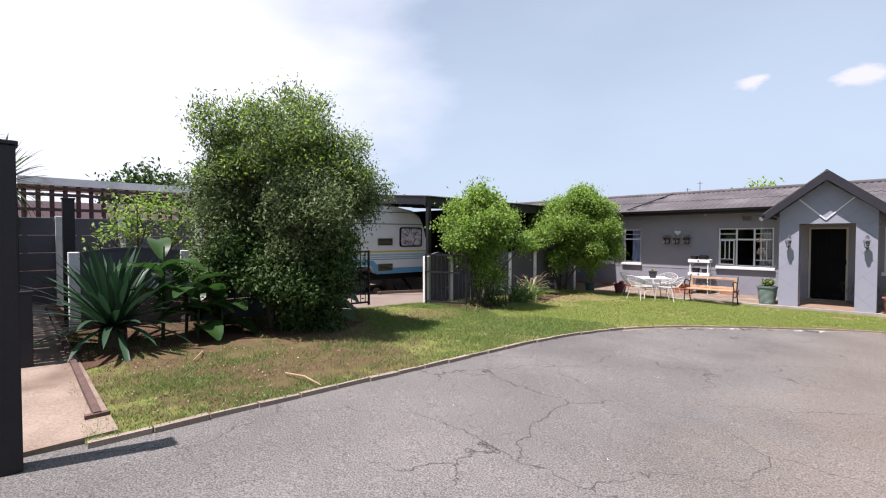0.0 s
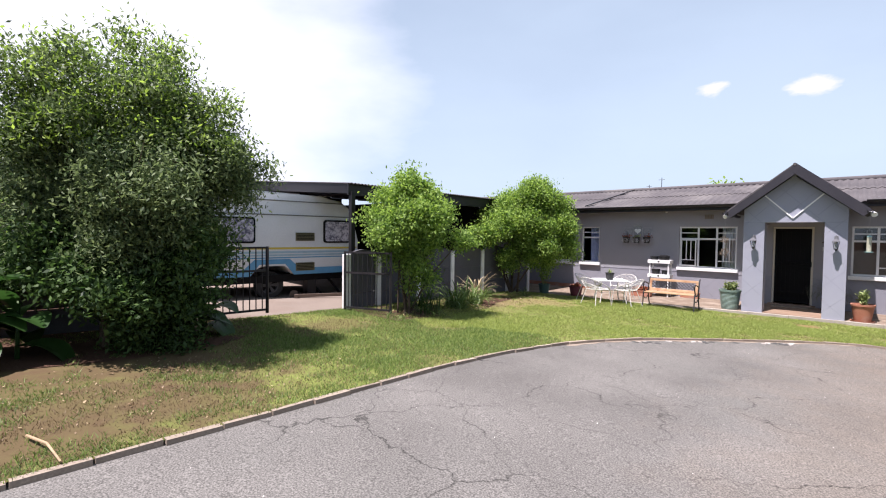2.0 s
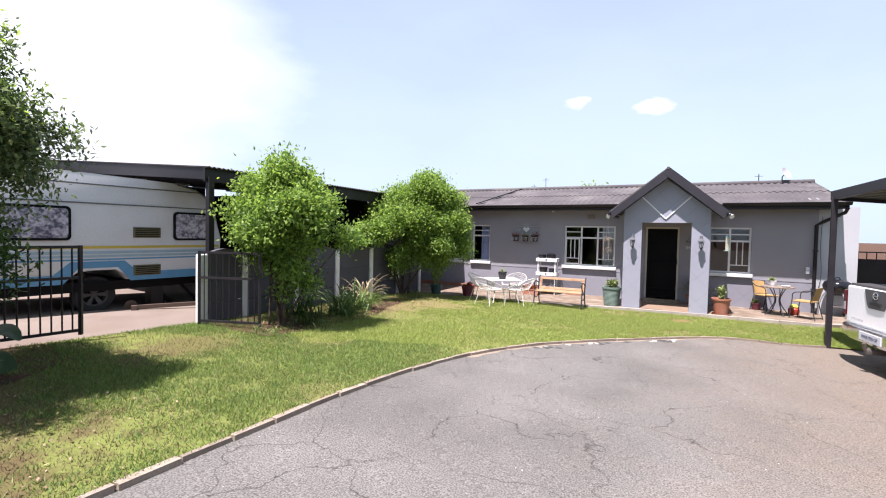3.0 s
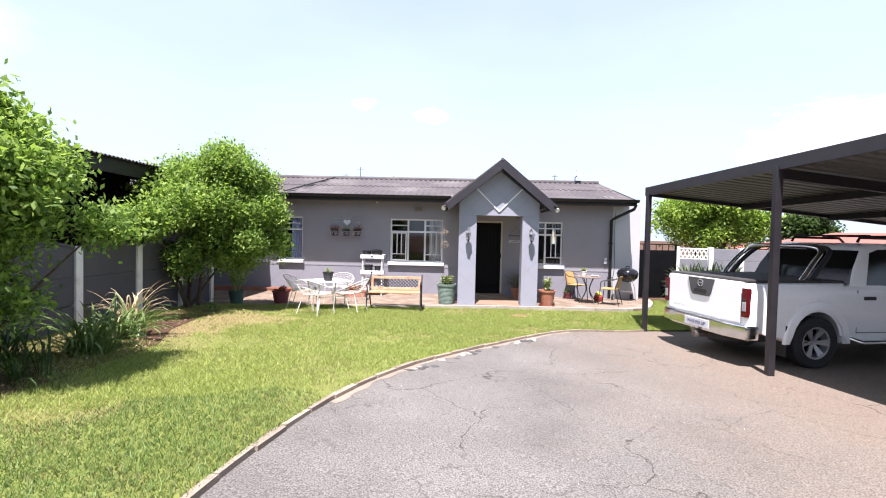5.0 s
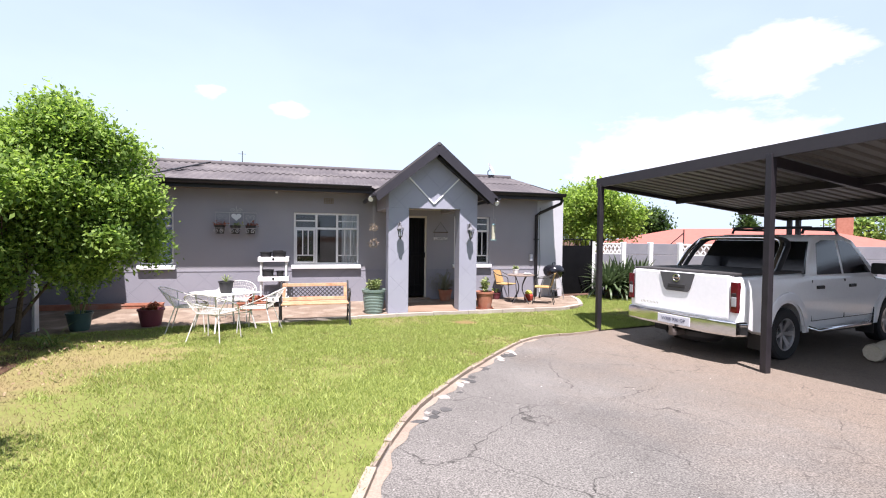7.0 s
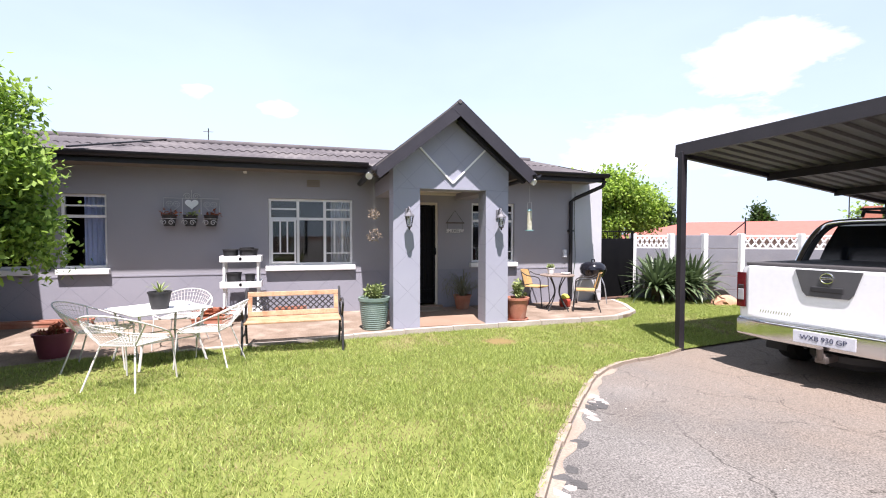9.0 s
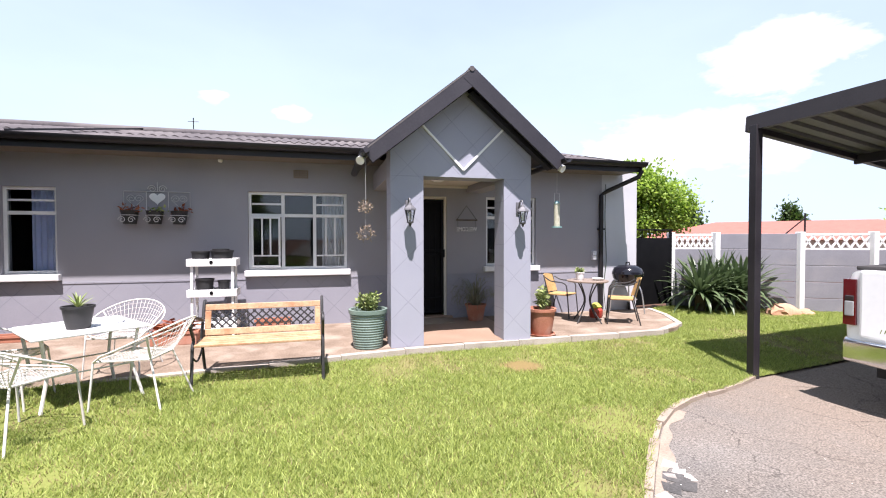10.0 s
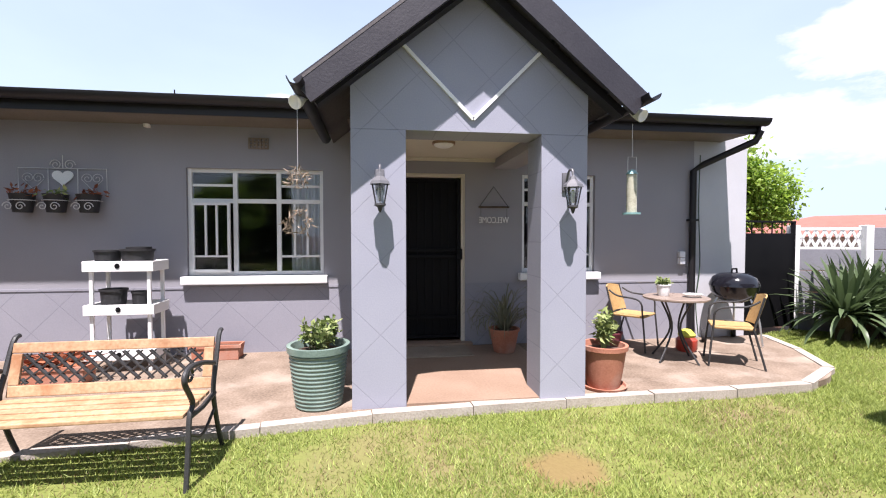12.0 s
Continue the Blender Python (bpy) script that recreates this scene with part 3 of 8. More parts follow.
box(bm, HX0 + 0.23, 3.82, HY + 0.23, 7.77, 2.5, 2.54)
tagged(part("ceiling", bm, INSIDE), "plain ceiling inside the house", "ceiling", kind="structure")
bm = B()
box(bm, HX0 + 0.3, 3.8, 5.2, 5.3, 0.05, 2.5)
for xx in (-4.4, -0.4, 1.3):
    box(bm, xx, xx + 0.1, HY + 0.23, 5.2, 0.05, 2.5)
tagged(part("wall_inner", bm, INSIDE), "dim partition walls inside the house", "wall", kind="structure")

# main roof: corrugated sheets over two slopes
EAVE_Y, EAVE_Z, RIDGE_Y, RIDGE_Z, VERGE = 1.36, 2.80, 5.0, 3.68, 4.5


def corrugated(bm, x0, x1, y0, z0, y1, z1, pitch, amp, rows=1, thick=0.012):
    n = int((x1 - x0) / pitch * 6)
    grid = []
    for j in range(rows + 1):
        t = j / rows
        grid.append([[bm.verts.new((x0 + (x1 - x0) * i / n, y0 + (y1 - y0) * t, z0 + (z1 - z0) * t + amp * math.sin(2 * math.pi * (x1 - x0) * i / n / pitch) - k * thick)) for i in range(n + 1)] for k in (0, 1)])
    for a, b in zip(grid, grid[1:]):
        for i in range(n):
            bm.faces.new((a[0][i], a[0][i + 1], b[0][i + 1], b[0][i]))
            bm.faces.new((a[1][i], b[1][i], b[1][i + 1], a[1][i + 1]))
    for row in (grid[0], grid[-1]):
        for i in range(n):
            bm.faces.new((row[0][i], row[1][i], row[1][i + 1], row[0][i + 1]))
    return bm


def half_pipe(bm, a, b, r, seg=9, thick=0.006):
    """An open gutter: a half-round trough from a to b."""
    a, b = Vector(a), Vector(b)
    s = (b - a).normalized().cross(Vector((0, 0, 1))).normalized()
    loop = [(rr, math.pi + math.pi * k / seg) for rr, order in ((r, range(seg + 1)), (r - thick, range(seg, -1, -1))) for k in order]
    ends = [[bm.verts.new(q + s * (rr * math.cos(t)) + Vector((0, 0, rr * math.sin(t)))) for rr, t in loop] for q in (a, b)]
    m = len(loop)
    for i in range(m):
        bm.faces.new((ends[0][i], ends[0][(i + 1) % m], ends[1][(i + 1) % m], ends[1][i]))
    for e in ends:
        for i in range(seg):
            bm.faces.new((e[i], e[i + 1], e[m - 2 - i], e[m - 1 - i]))
    return bm


house_roof = tagged(new("roof"), "weathered dark grey corrugated house roof", "roof", kind="structure")
mid_y, mid_z = EAVE_Y + (RIDGE_Y - EAVE_Y) * 0.52, EAVE_Z + (RIDGE_Z - EAVE_Z) * 0.52
part("roof_sheet", corrugated(B(), -14.5, VERGE, EAVE_Y, EAVE_Z, mid_y + 0.1, mid_z + 0.03, 0.177, 0.017), ROOF, house_roof, smooth=True)
part("roof_sheet", corrugated(B(), -14.5, VERGE, mid_y, mid_z + 0.026, RIDGE_Y, RIDGE_Z + 0.026, 0.177, 0.017), ROOF, house_roof, smooth=True)
part("roof_sheet", corrugated(B(), -14.5, VERGE, 2 * RIDGE_Y - EAVE_Y, EAVE_Z, RIDGE_Y, RIDGE_Z + 0.026, 0.177, 0.017), ROOF, house_roof, smooth=True)
bm = B()
tube(bm, [(-14.5, RIDGE_Y, RIDGE_Z + 0.03), (VERGE + 0.02, RIDGE_Y, RIDGE_Z + 0.03)], 0.09, 10)
part("ridge_cap", bm, ROOF, house_roof, smooth=True)
# flashing strip down the slope
bm = B()
for fx in (-4.9, -8.6):
    beam(bm, (fx - 0.55, EAVE_Y + 0.3, EAVE_Z + 0.13), (fx, RIDGE_Y - 0.05, RIDGE_Z + 0.06), 0.05, 0.03)
part("sealed_joint", bm, DARK, house_roof, "dark sealed joint across the roof")
bm = B()
for gx0, gx1 in ((-14.5, -0.62), (1.78, VERGE)):
    box(bm, gx0, gx1, EAVE_Y + 0.05, EAVE_Y + 0.075, 2.67, 2.79)
part("fascia", bm, DARK, house_roof, "dark painted fascia board")
for gx0, gx1 in ((-14.5, -0.66), (1.86, VERGE + 0.02)):
    bm = B()
    half_pipe(bm, (gx0, EAVE_Y - 0.03, 2.835), (gx1, EAVE_Y - 0.03, 2.835), 0.085)
    part("gutter", bm, DARK, house_roof, "dark half-round gutter", smooth=True)
bm = B()
box(bm, -14.4, VERGE - 0.05, EAVE_Y + 0.08, HY, 2.69, 2.705)
part("soffit", bm, surf("brown_board", (0.13, 0.11, 0.09), (0.18, 0.155, 0.13), rough=0.8, scale=3, fine=60), house_roof, "brown boarded soffit under the eaves")
bm = B()
prism(bm, [(HY + 0.02, 2.95), (8.0, 2.95), (RIDGE_Y, 3.64)], 3.83, 4.05, "x")
prism(bm, [(HY + 0.02, 2.95), (8.0, 2.95), (RIDGE_Y, 3.64)], HX0, HX0 + 0.2, "x")
part("gable_wall", bm, PLASTER, house_roof)
bm = B()
beam(bm, (VERGE - 0.02, EAVE_Y + 0.02, EAVE_Z - 0.05), (VERGE - 0.02, RIDGE_Y, RIDGE_Z - 0.04), 0.03, 0.16)
part("verge_board", bm, DARK, house_roof)


# ---- windows ----
def curtain(name, x0, x1, y, z0, z1, material, waves=5):
    n = waves * 8
    verts = [(x0 + (x1 - x0) * i / n, y + 0.025 * math.sin(2 * math.pi * waves * i / n) + k * 0.008, z) for k in (0, 1) for z in (z0, z1) for i in range(n + 1)]
    w = n + 1
    faces = [(i, i + 1, w + i + 1, w + i) for i in range(n)] + [(2 * w + i, 3 * w + i, 3 * w + i + 1, 2 * w + i + 1) for i in range(n)]
    return array_mesh(name, verts, faces, material, smooth=True)


def steel_window(hole, columns, rows, label, bars=(), sill=True, name="window_1"):
    x0, x1, z0, z1 = hole
    y = HY + 0.05
    root = tagged(new(name), label, "window", kind="structure")
    bm = B()
    for a, b in ((x0, x0 + 0.045), (x1 - 0.045, x1)):
        box(bm, a, b, y, y + 0.05, z0, z1, 0.004)
    for a, b in ((z0, z0 + 0.045), (z1 - 0.045, z1)):
        box(bm, x0 + 0.045, x1 - 0.045, y, y + 0.05, a, b, 0.004)
    part("window_frame", bm, WHITE, root, "white painted steel frame")
    for c in columns:
        bm = B()
        box(bm, c - 0.026, c + 0.026, y + 0.002, y + 0.048, z0 + 0.045, z1 - 0.045, 0.004)
        part("mullion", bm, WHITE, root)
    edges = [x0 + 0.045, *[v for c in columns for v in (c - 0.026, c + 0.026)], x1 - 0.045]
    for r in rows:
        for a, b in zip(edges[::2], edges[1::2]):
            bm = B()
            box(bm, a, b, y + 0.002, y + 0.048, r - 0.026, r + 0.026, 0.004)
            part("transom", bm, WHITE, root)
    for bx0, bx1, bz0, bz1 in bars:
        bm = B()
        box(bm, bx0, bx1, y + 0.006, y + 0.04, bz0, bz1, 0.003)
        part("glazing_bar", bm, WHITE, root)
    zs = [z0 + 0.045, *[v for r in rows for v in (r - 0.026, r + 0.026)], z1 - 0.045]
    for a, b in zip(edges[::2], edges[1::2]):
        for c, d in zip(zs[::2], zs[1::2]):
            bm = B()
            box(bm, a, b, y + 0.02, y + 0.024, c, d)
            g = part("pane", bm, GLASS, root)
            g.visible_shadow = False
    if sill:
        bm = B()
        box(bm, x0 - 0.05, x1 + 0.05, HY - 0.09, HY + 0.05, z0 - 0.1, z0 - 0.004, 0.012)
        part("window_sill", bm, WHITE, root, "thick white painted sill")
    return root


steel_window(W1, (-1.92, -1.42), (1.82,), "white steel casement window with glazing bars", [
    (-2.40, -1.95, 1.99, 2.02), (-1.39, -0.94, 1.99, 2.02), (-1.39, -0.94, 1.14, 1.165), (-1.25, -1.222, 1.165, 1.79), (-1.1, -1.072, 1.165, 1.79)], name="window_1")
steel_window(W0, (), (1.82,), "narrow white steel window with a blue curtain", [(-5.67, -5.1, 1.99, 2.02)], name="window_2")
steel_window(WF, (-6.98, -6.6), (1.82,), "white steel window half hidden by a shrub", [(-7.45, -7.0, 1.99, 2.02)], name="window_4")
steel_window(W2, (2.12,), (1.82,), "white steel window with slatted glazing bars", [(1.67, 2.09, 1.99, 2.02), (2.15, 2.57, 1.99, 2.02), (2.15, 2.57, 1.14, 1.165), *[(2.15 + 0.135 * k, 2.175 + 0.135 * k, 1.165, 1.79) for k in (1, 2)]], name="window_3")
# the open sash of the large window
sash = tagged(new("window_sash"), "white steel casement sash standing open on a stay", "window sash", kind="structure")
sash.matrix_basis = pose(-2.405, HY + 0.05, 0, 0, 0, -8)
bm = B()
for a, b in ((0, 0.032), (0.425, 0.455)):
    box(bm, a, b, -0.03, 0.0, 0.975, 1.795, 0.003)
for a, b in ((0.975, 1.005), (1.765, 1.795), (1.15, 1.172)):
    box(bm, 0.032, 0.425, -0.03, 0.0, a, b, 0.003)
for c in (0.155, 0.285):
    box(bm, c, c + 0.026, -0.026, -0.004, 1.172, 1.765, 0.003)
part("sash_frame", bm, WHITE, sash)
bm = B()
box(bm, 0.03, 0.43, -0.017, -0.013, 1.0, 1.77)
part("pane", bm, GLASS, sash).visible_shadow = False
tagged(curtain("curtain", -5.45, -5.08, 2.2, 0.85, 2.3, CURTAIN), "blue-grey curtain drawn to one side", "curtain")
tagged(curtain("curtain", -1.3, -0.92, 2.2, 0.85, 2.3, surf("pale_curtain", (0.5, 0.5, 0.52), (0.62, 0.62, 0.63), rough=0.9, scale=4, fine=40)), "pale curtain drawn to one side", "curtain")

# ---- front door ----
door = tagged(new("door_1"), "black security door in a pale frame", "door", kind="structure")
bm = B()
for a, b in ((DOOR[0], DOOR[0] + 0.05), (DOOR[1] - 0.05, DOOR[1])):
    box(bm, a, b, HY + 0.02, HY + 0.16, 0.05, DOOR[3], 0.006)
box(bm, DOOR[0] + 0.05, DOOR[1] - 0.05, HY + 0.02, HY + 0.16, DOOR[3] - 0.05, DOOR[3], 0.006)
part("door_frame", bm, CREAM, door, "cream painted frame")
bm = B()
box(bm, 0.025, 0.815, HY + 0.09, HY + 0.13, 0.09, 2.135, 0.004)
part("door_leaf", bm, BLACK, door)
bm = B()
for a, b in ((0.022, 0.07), (0.77, 0.818)):
    box(bm, a, b, HY + 0.03, HY + 0.06, 0.09, 2.135, 0.003)
for zz in (0.1, 1.12, 1.2, 2.09, 0.34):
    box(bm, 0.07, 0.77, HY + 0.03, HY + 0.06, zz, zz + 0.04, 0.003)
for k in range(1, 7):
    box(bm, 0.07 + k * 0.1 - 0.006, 0.07 + k * 0.1 + 0.006, HY + 0.04, HY + 0.052, 0.14, 2.09)
part("security_grille", bm, BLACK, door)
bm = B()
box(bm, 0.76, 0.835, HY + 0.005, HY + 0.03, 1.1, 1.24, 0.006)
tube(bm, [(0.79, HY, 1.19), (0.79, HY - 0.04, 1.19), (0.7, HY - 0.045, 1.19)], 0.009)
part("door_handle", bm, BLACK, door)
bm = B()
box(bm, -0.1, 0.95, HY - 0.12, HY + 0.22, 0.0, 0.055, 0.01)
part("threshold", bm, STOEP, door)
bm = B()
box(bm, 0.02, 0.86, HY - 0.62, HY - 0.14, 0.021, 0.035, 0.004)
tagged(part("doormat", bm, surf("doormat_coir", (0.22, 0.17, 0.13), (0.33, 0.27, 0.21), rough=0.95, fine=200, bump=0.6)), "worn brown doormat on the stoep", "doormat")

# ---- porch ----
PX0, PXI0, PXI1, PX1, PB, PZ = -0.44, 0.0, 1.14, 1.55, 0.36, 2.26
porch = tagged(new("porch"), "grey plastered gabled porch with scored diamonds", "porch", kind="structure")
for a, b in ((PX0, PXI0), (PXI1, PX1)):
    bm = B()
    box(bm, a, b, 0.0, PB, -0.2, PZ, 0.008)
    part("pier", bm, PORCH, porch)
APX, APZ, SLOPE = 0.55, 3.46, 0.81
bm = B()
prism(bm, [(PX0, PZ), (PX1, PZ), (PX1, APZ - SLOPE * (PX1 - APX)), (APX, APZ), (PX0, APZ - SLOPE * (APX - PX0))], 0.0, PB, "y")
part("gable_wall", bm, PORCH, porch)
bm = B()
for a, b in ((PX0, PX0 + 0.3), (PX1 - 0.3, PX1)):
    box(bm, a, b, PB, HY, PZ + 0.003, PZ + 0.28)
part("side_beam", bm, PLASTER, porch)
bm = B()
box(bm, PX0 + 0.3, PX1 - 0.3, PB, HY, 2.38, 2.41)
part("porch_ceiling", bm, CREAM, porch, "cream painted ceiling board")
bm = B()
for zz in (0.0, 0.02):
    box(bm, PX0 + 0.3, PX1 - 0.3, HY - 0.04 - zz, HY, 2.34 + zz, 2.38, 0.004)
    box(bm, PX0 + 0.3, PX1 - 0.3, PB, PB + 0.04 + zz, 2.34 + zz, 2.38, 0.004)
part("cornice", bm, CREAM, porch)
bm = B()
box(bm, PX0 + 0.02, PX1 - 0.02, 0.02, HY - 0.12, -0.02, 0.02)
part("stoep", bm, STOEP, porch, "polished red-brown stoep floor")
OUT = 1.31
for side in (-1, 1):
    bm = B()
    ex, ez = APX + side * OUT, 3.6 - SLOPE * OUT
    front = -0.29 - 0.003 * (side > 0)
    beam(bm, (APX + 0.035 - side * 0.06, front, 3.565), (ex, front, ez - 0.095), 0.2, 0.035, up=(0, 1, 0))
    part("barge_board", bm, BARGE, porch, "dark grey barge board")
    bm = B()
    n = 10
    rows = [[bm.verts.new((APX + side * OUT * t, y, 3.59 - SLOPE * OUT * t + k)) for t in (0.0, 1.0)] for y in (-0.31, 4.2) for k in (0, 0.025)]
    q = [v for r in rows for v in r]
    for f in ((0, 1, 5, 4), (2, 6, 7, 3), (0, 2, 3, 1), (4, 5, 7, 6), (0, 4, 6, 2), (1, 3, 7, 5)):
        bm.faces.new([q[i] for i in f])
    part("roof_sheet", bm, ROOF, porch)
    bm = B()
    for t in (0.15, 0.5, 0.85):
        cx, cz = APX + side * OUT * t, 3.5 - SLOPE * OUT * t
        beam(bm, (cx, -0.27, cz), (cx, -0.003, cz), 0.05, 0.07)
    beam(bm, (APX + side * 0.06, -0.1, 3.36), (APX + side * OUT * 0.95, -0.1, 3.42 - SLOPE * OUT * 0.95), 0.06, 0.12, up=(0, 1, 0))
    part("rafter", bm, DARK, porch)
    bm = B()
    half_pipe(bm, (ex + side * 0.035, -0.42, ez - 0.03), (ex + side * 0.035, 1.5, ez - 0.06), 0.055)
    part("gutter", bm, DARK, porch, smooth=True)
bm = B()
tube(bm, [(APX + 0.02, -0.32, 3.61), (APX, 4.2, 3.61)], 0.035, 8)
part("ridge_cap", bm, ROOF, porch, smooth=True)
for side in (-1, 1):
    bm = B()
    beam(bm, (APX, -0.012, 2.36), (APX + side * 0.6, -0.012, 2.96), 0.028, 0.024, up=(0, 1, 0))
    part("moulding", bm, WHITE, porch, "white painted moulding in a V")

# ---- carport over the pickup ----
# CB runs the unseen end of the roof further out to darken the floor
CA, CB, CC = Vector((3.47, -1.69, 2.82)), Vector((5.1, -12.5, 3.12)), Vector((9.6, -0.76, 2.32))
CD = CB + CC - CA
carport = tagged(new("carport"), "charcoal steel carport with a ribbed sheet roof", "carport", kind="structure")
u_ax, v_ax = (CC - CA), (CB - CA)
bm = B()
n, ribs = 56, []
verts, prof = [], [(0.0, 0.0), (0.55, 0.0), (0.65, 0.035), (0.9, 0.035)]
for k in range(n):
    for dv, dz in prof:
        t = (k + dv) / n
        a = CA + v_ax * t + Vector((0, 0, dz - 0.09))
        verts += [tuple(a), tuple(a + u_ax)]
faces = [(2 * i, 2 * i + 2, 2 * i + 3, 2 * i + 1) for i in range(len(verts) // 2 - 1)]
sheet_ob = array_mesh("roof_sheet", verts, faces, surf("galvanised_sheet", (0.09, 0.088, 0.082), (0.13, 0.128, 0.12), rough=0.5, scale=2, fine=30, bump=0.03, metal=0.2), carport)
for a, b in ((CA, CB), (CA, CC), (CB, CD), (CC, CD)):
    bm = B()
    beam(bm, a - Vector((0, 0, 0.07)), b - Vector((0, 0, 0.07)), 0.07, 0.17)
    part("edge_beam", bm, STEEL, carport)
for t in (0.36, 0.7):
    bm = B()
    beam(bm, CA + u_ax * t - Vector((0, 0, 0.15)), CB + u_ax * t - Vector((0, 0, 0.15)), 0.06, 0.12)
    part("purlin", bm, STEEL, carport)
for t in (0.295, 0.6):
    bm = B()
    beam(bm, CA + v_ax * t - Vector((0, 0, 0.2)), CC + v_ax * t - Vector((0, 0, 0.2)), 0.06, 0.14)
    part("rafter", bm, STEEL, carport)
for base, t in ((CA, 0.008), (CA, 0.295), (CA, 0.64), (CA, 0.99), (CC, 0.008), (CC, 0.026), (CC, 0.295), (CC, 0.64), (CC, 0.99)):
    q = base + v_ax * t
    bm = B()
    box(bm, q.x - 0.045, q.x + 0.045, q.y - 0.045, q.y + 0.045, ground_z(q.x, q.y) - 0.1, q.z - 0.1, 0.006)
    part("post", bm, STEEL, carport)

# ---- vegetation ----
nrg = np.random.default_rng(11)
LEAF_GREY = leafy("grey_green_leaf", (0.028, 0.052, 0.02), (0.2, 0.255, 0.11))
# lower half of the bush: deeper green, darkened further for its own shade
LEAF_DEEP_SHADED = leafy("shaded_deep_green_leaf", (0.014, 0.036, 0.012), (0.095, 0.16, 0.045))
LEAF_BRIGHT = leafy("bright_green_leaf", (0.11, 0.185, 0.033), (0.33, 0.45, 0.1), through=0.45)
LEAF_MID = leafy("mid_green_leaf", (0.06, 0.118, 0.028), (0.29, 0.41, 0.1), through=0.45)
LEAF_DARK = leafy("dark_green_leaf", (0.02, 0.045, 0.012), (0.07, 0.12, 0.03))
AGAVE = leafy("agave_leaf", (0.016, 0.045, 0.022), (0.048, 0.098, 0.052), rough=0.4, through=0.12)
YUCCA = leafy("yucca_leaf", (0.025, 0.055, 0.022), (0.2, 0.25, 0.13), rough=0.4, through=0.15)
PADDLE = leafy("canna_leaf", (0.018, 0.05, 0.014), (0.04, 0.09, 0.022), rough=0.35, through=0.3)
STRAP = leafy("strap_leaf", (0.07, 0.12, 0.03), (0.19, 0.26, 0.09), rough=0.4, through=0.25)
DRY = leafy("dry_leaf", (0.3, 0.23, 0.13), (0.52, 0.44, 0.3), through=0.2)
BARK = surf("bark", (0.05, 0.035, 0.025), (0.13, 0.1, 0.075), rough=0.95, scale=8, fine=60, bump=0.8, specular=0.1)


def leaf_quads(name, centres, normals_up, length, width, material, parent, droop=0.3):
    """Many small pointed leaves, one diamond each, at the given places."""
    n = len(centres)
    d = nrg.normal(size=(n, 3))
    d[:, 2] -= droop
    d /= np.linalg.norm(d, axis=1)[:, None]
    up = nrg.normal(size=(n, 3)) * 0.7 + np.array([0, 0, normals_up])
    s = np.cross(d, up)
    s /= np.maximum(np.linalg.norm(s, axis=1), 1e-6)[:, None]
    size = nrg.uniform(0.65, 1.3, size=(n, 1))
    a, b = d * length * size, s * width * size * 0.5
    v = np.stack([centres, centres + a * 0.45 + b, centres + a, centres + a * 0.45 - b], 1).reshape(-1, 3)
    me = bpy.data.meshes.new(name)
    me.vertices.add(4 * n)
    me.vertices.foreach_set("co", v.ravel())
    me.loops.add(4 * n)
    me.loops.foreach_set("vertex_index", np.arange(4 * n, dtype=np.int32))
    me.polygons.add(n)
    me.polygons.foreach_set("loop_start", np.arange(0, 4 * n, 4, dtype=np.int32))
    me.update(calc_edges=True)
    me.materials.append(material)
    ob = new(name, me)
    ob.parent = parent
    return ob


def crown_points(blobs, clusters, per, spread):
    """Sprays of leaves over and inside lumpy ellipsoids: mostly near the surface, with gaps."""
    subs = []
    for bx, by, bz, rx, ry, rz in blobs:
        m = (rx * ry * rz) ** (1 / 3)
        for k in range(max(int(16 * m / 0.8), 8)):
            d = nrg.normal(size=3)
            d /= np.linalg.norm(d)
            q = nrg.uniform(0.5, 0.98)
            rad = m * nrg.uniform(0.2, 0.4)
            subs.append((bx + d[0] * rx * q, by + d[1] * ry * q, bz + d[2] * rz * q, rad, rad, rad * 0.8))
        subs.append((bx, by, bz, rx * 0.6, ry * 0.6, rz * 0.6))
    subs = np.array(subs)
    weight = subs[:, 3] ** 2
    bl = subs[nrg.choice(len(subs), size=clusters, p=weight / weight.sum())]
    d = nrg.normal(size=(clusters, 3))
    d[:, 2] += 0.25
    d /= np.linalg.norm(d, axis=1)[:, None]
    r = nrg.uniform(0.2, 1.0, clusters) ** 0.5 * np.where(nrg.uniform(0, 1, clusters) < 0.22, 1.32, 1.0)
    c = bl[:, :3] + d * bl[:, 3:] * r[:, None]
    pts = np.repeat(c, per, 0) + nrg.normal(size=(clusters * per, 3)) * spread
    return c, pts


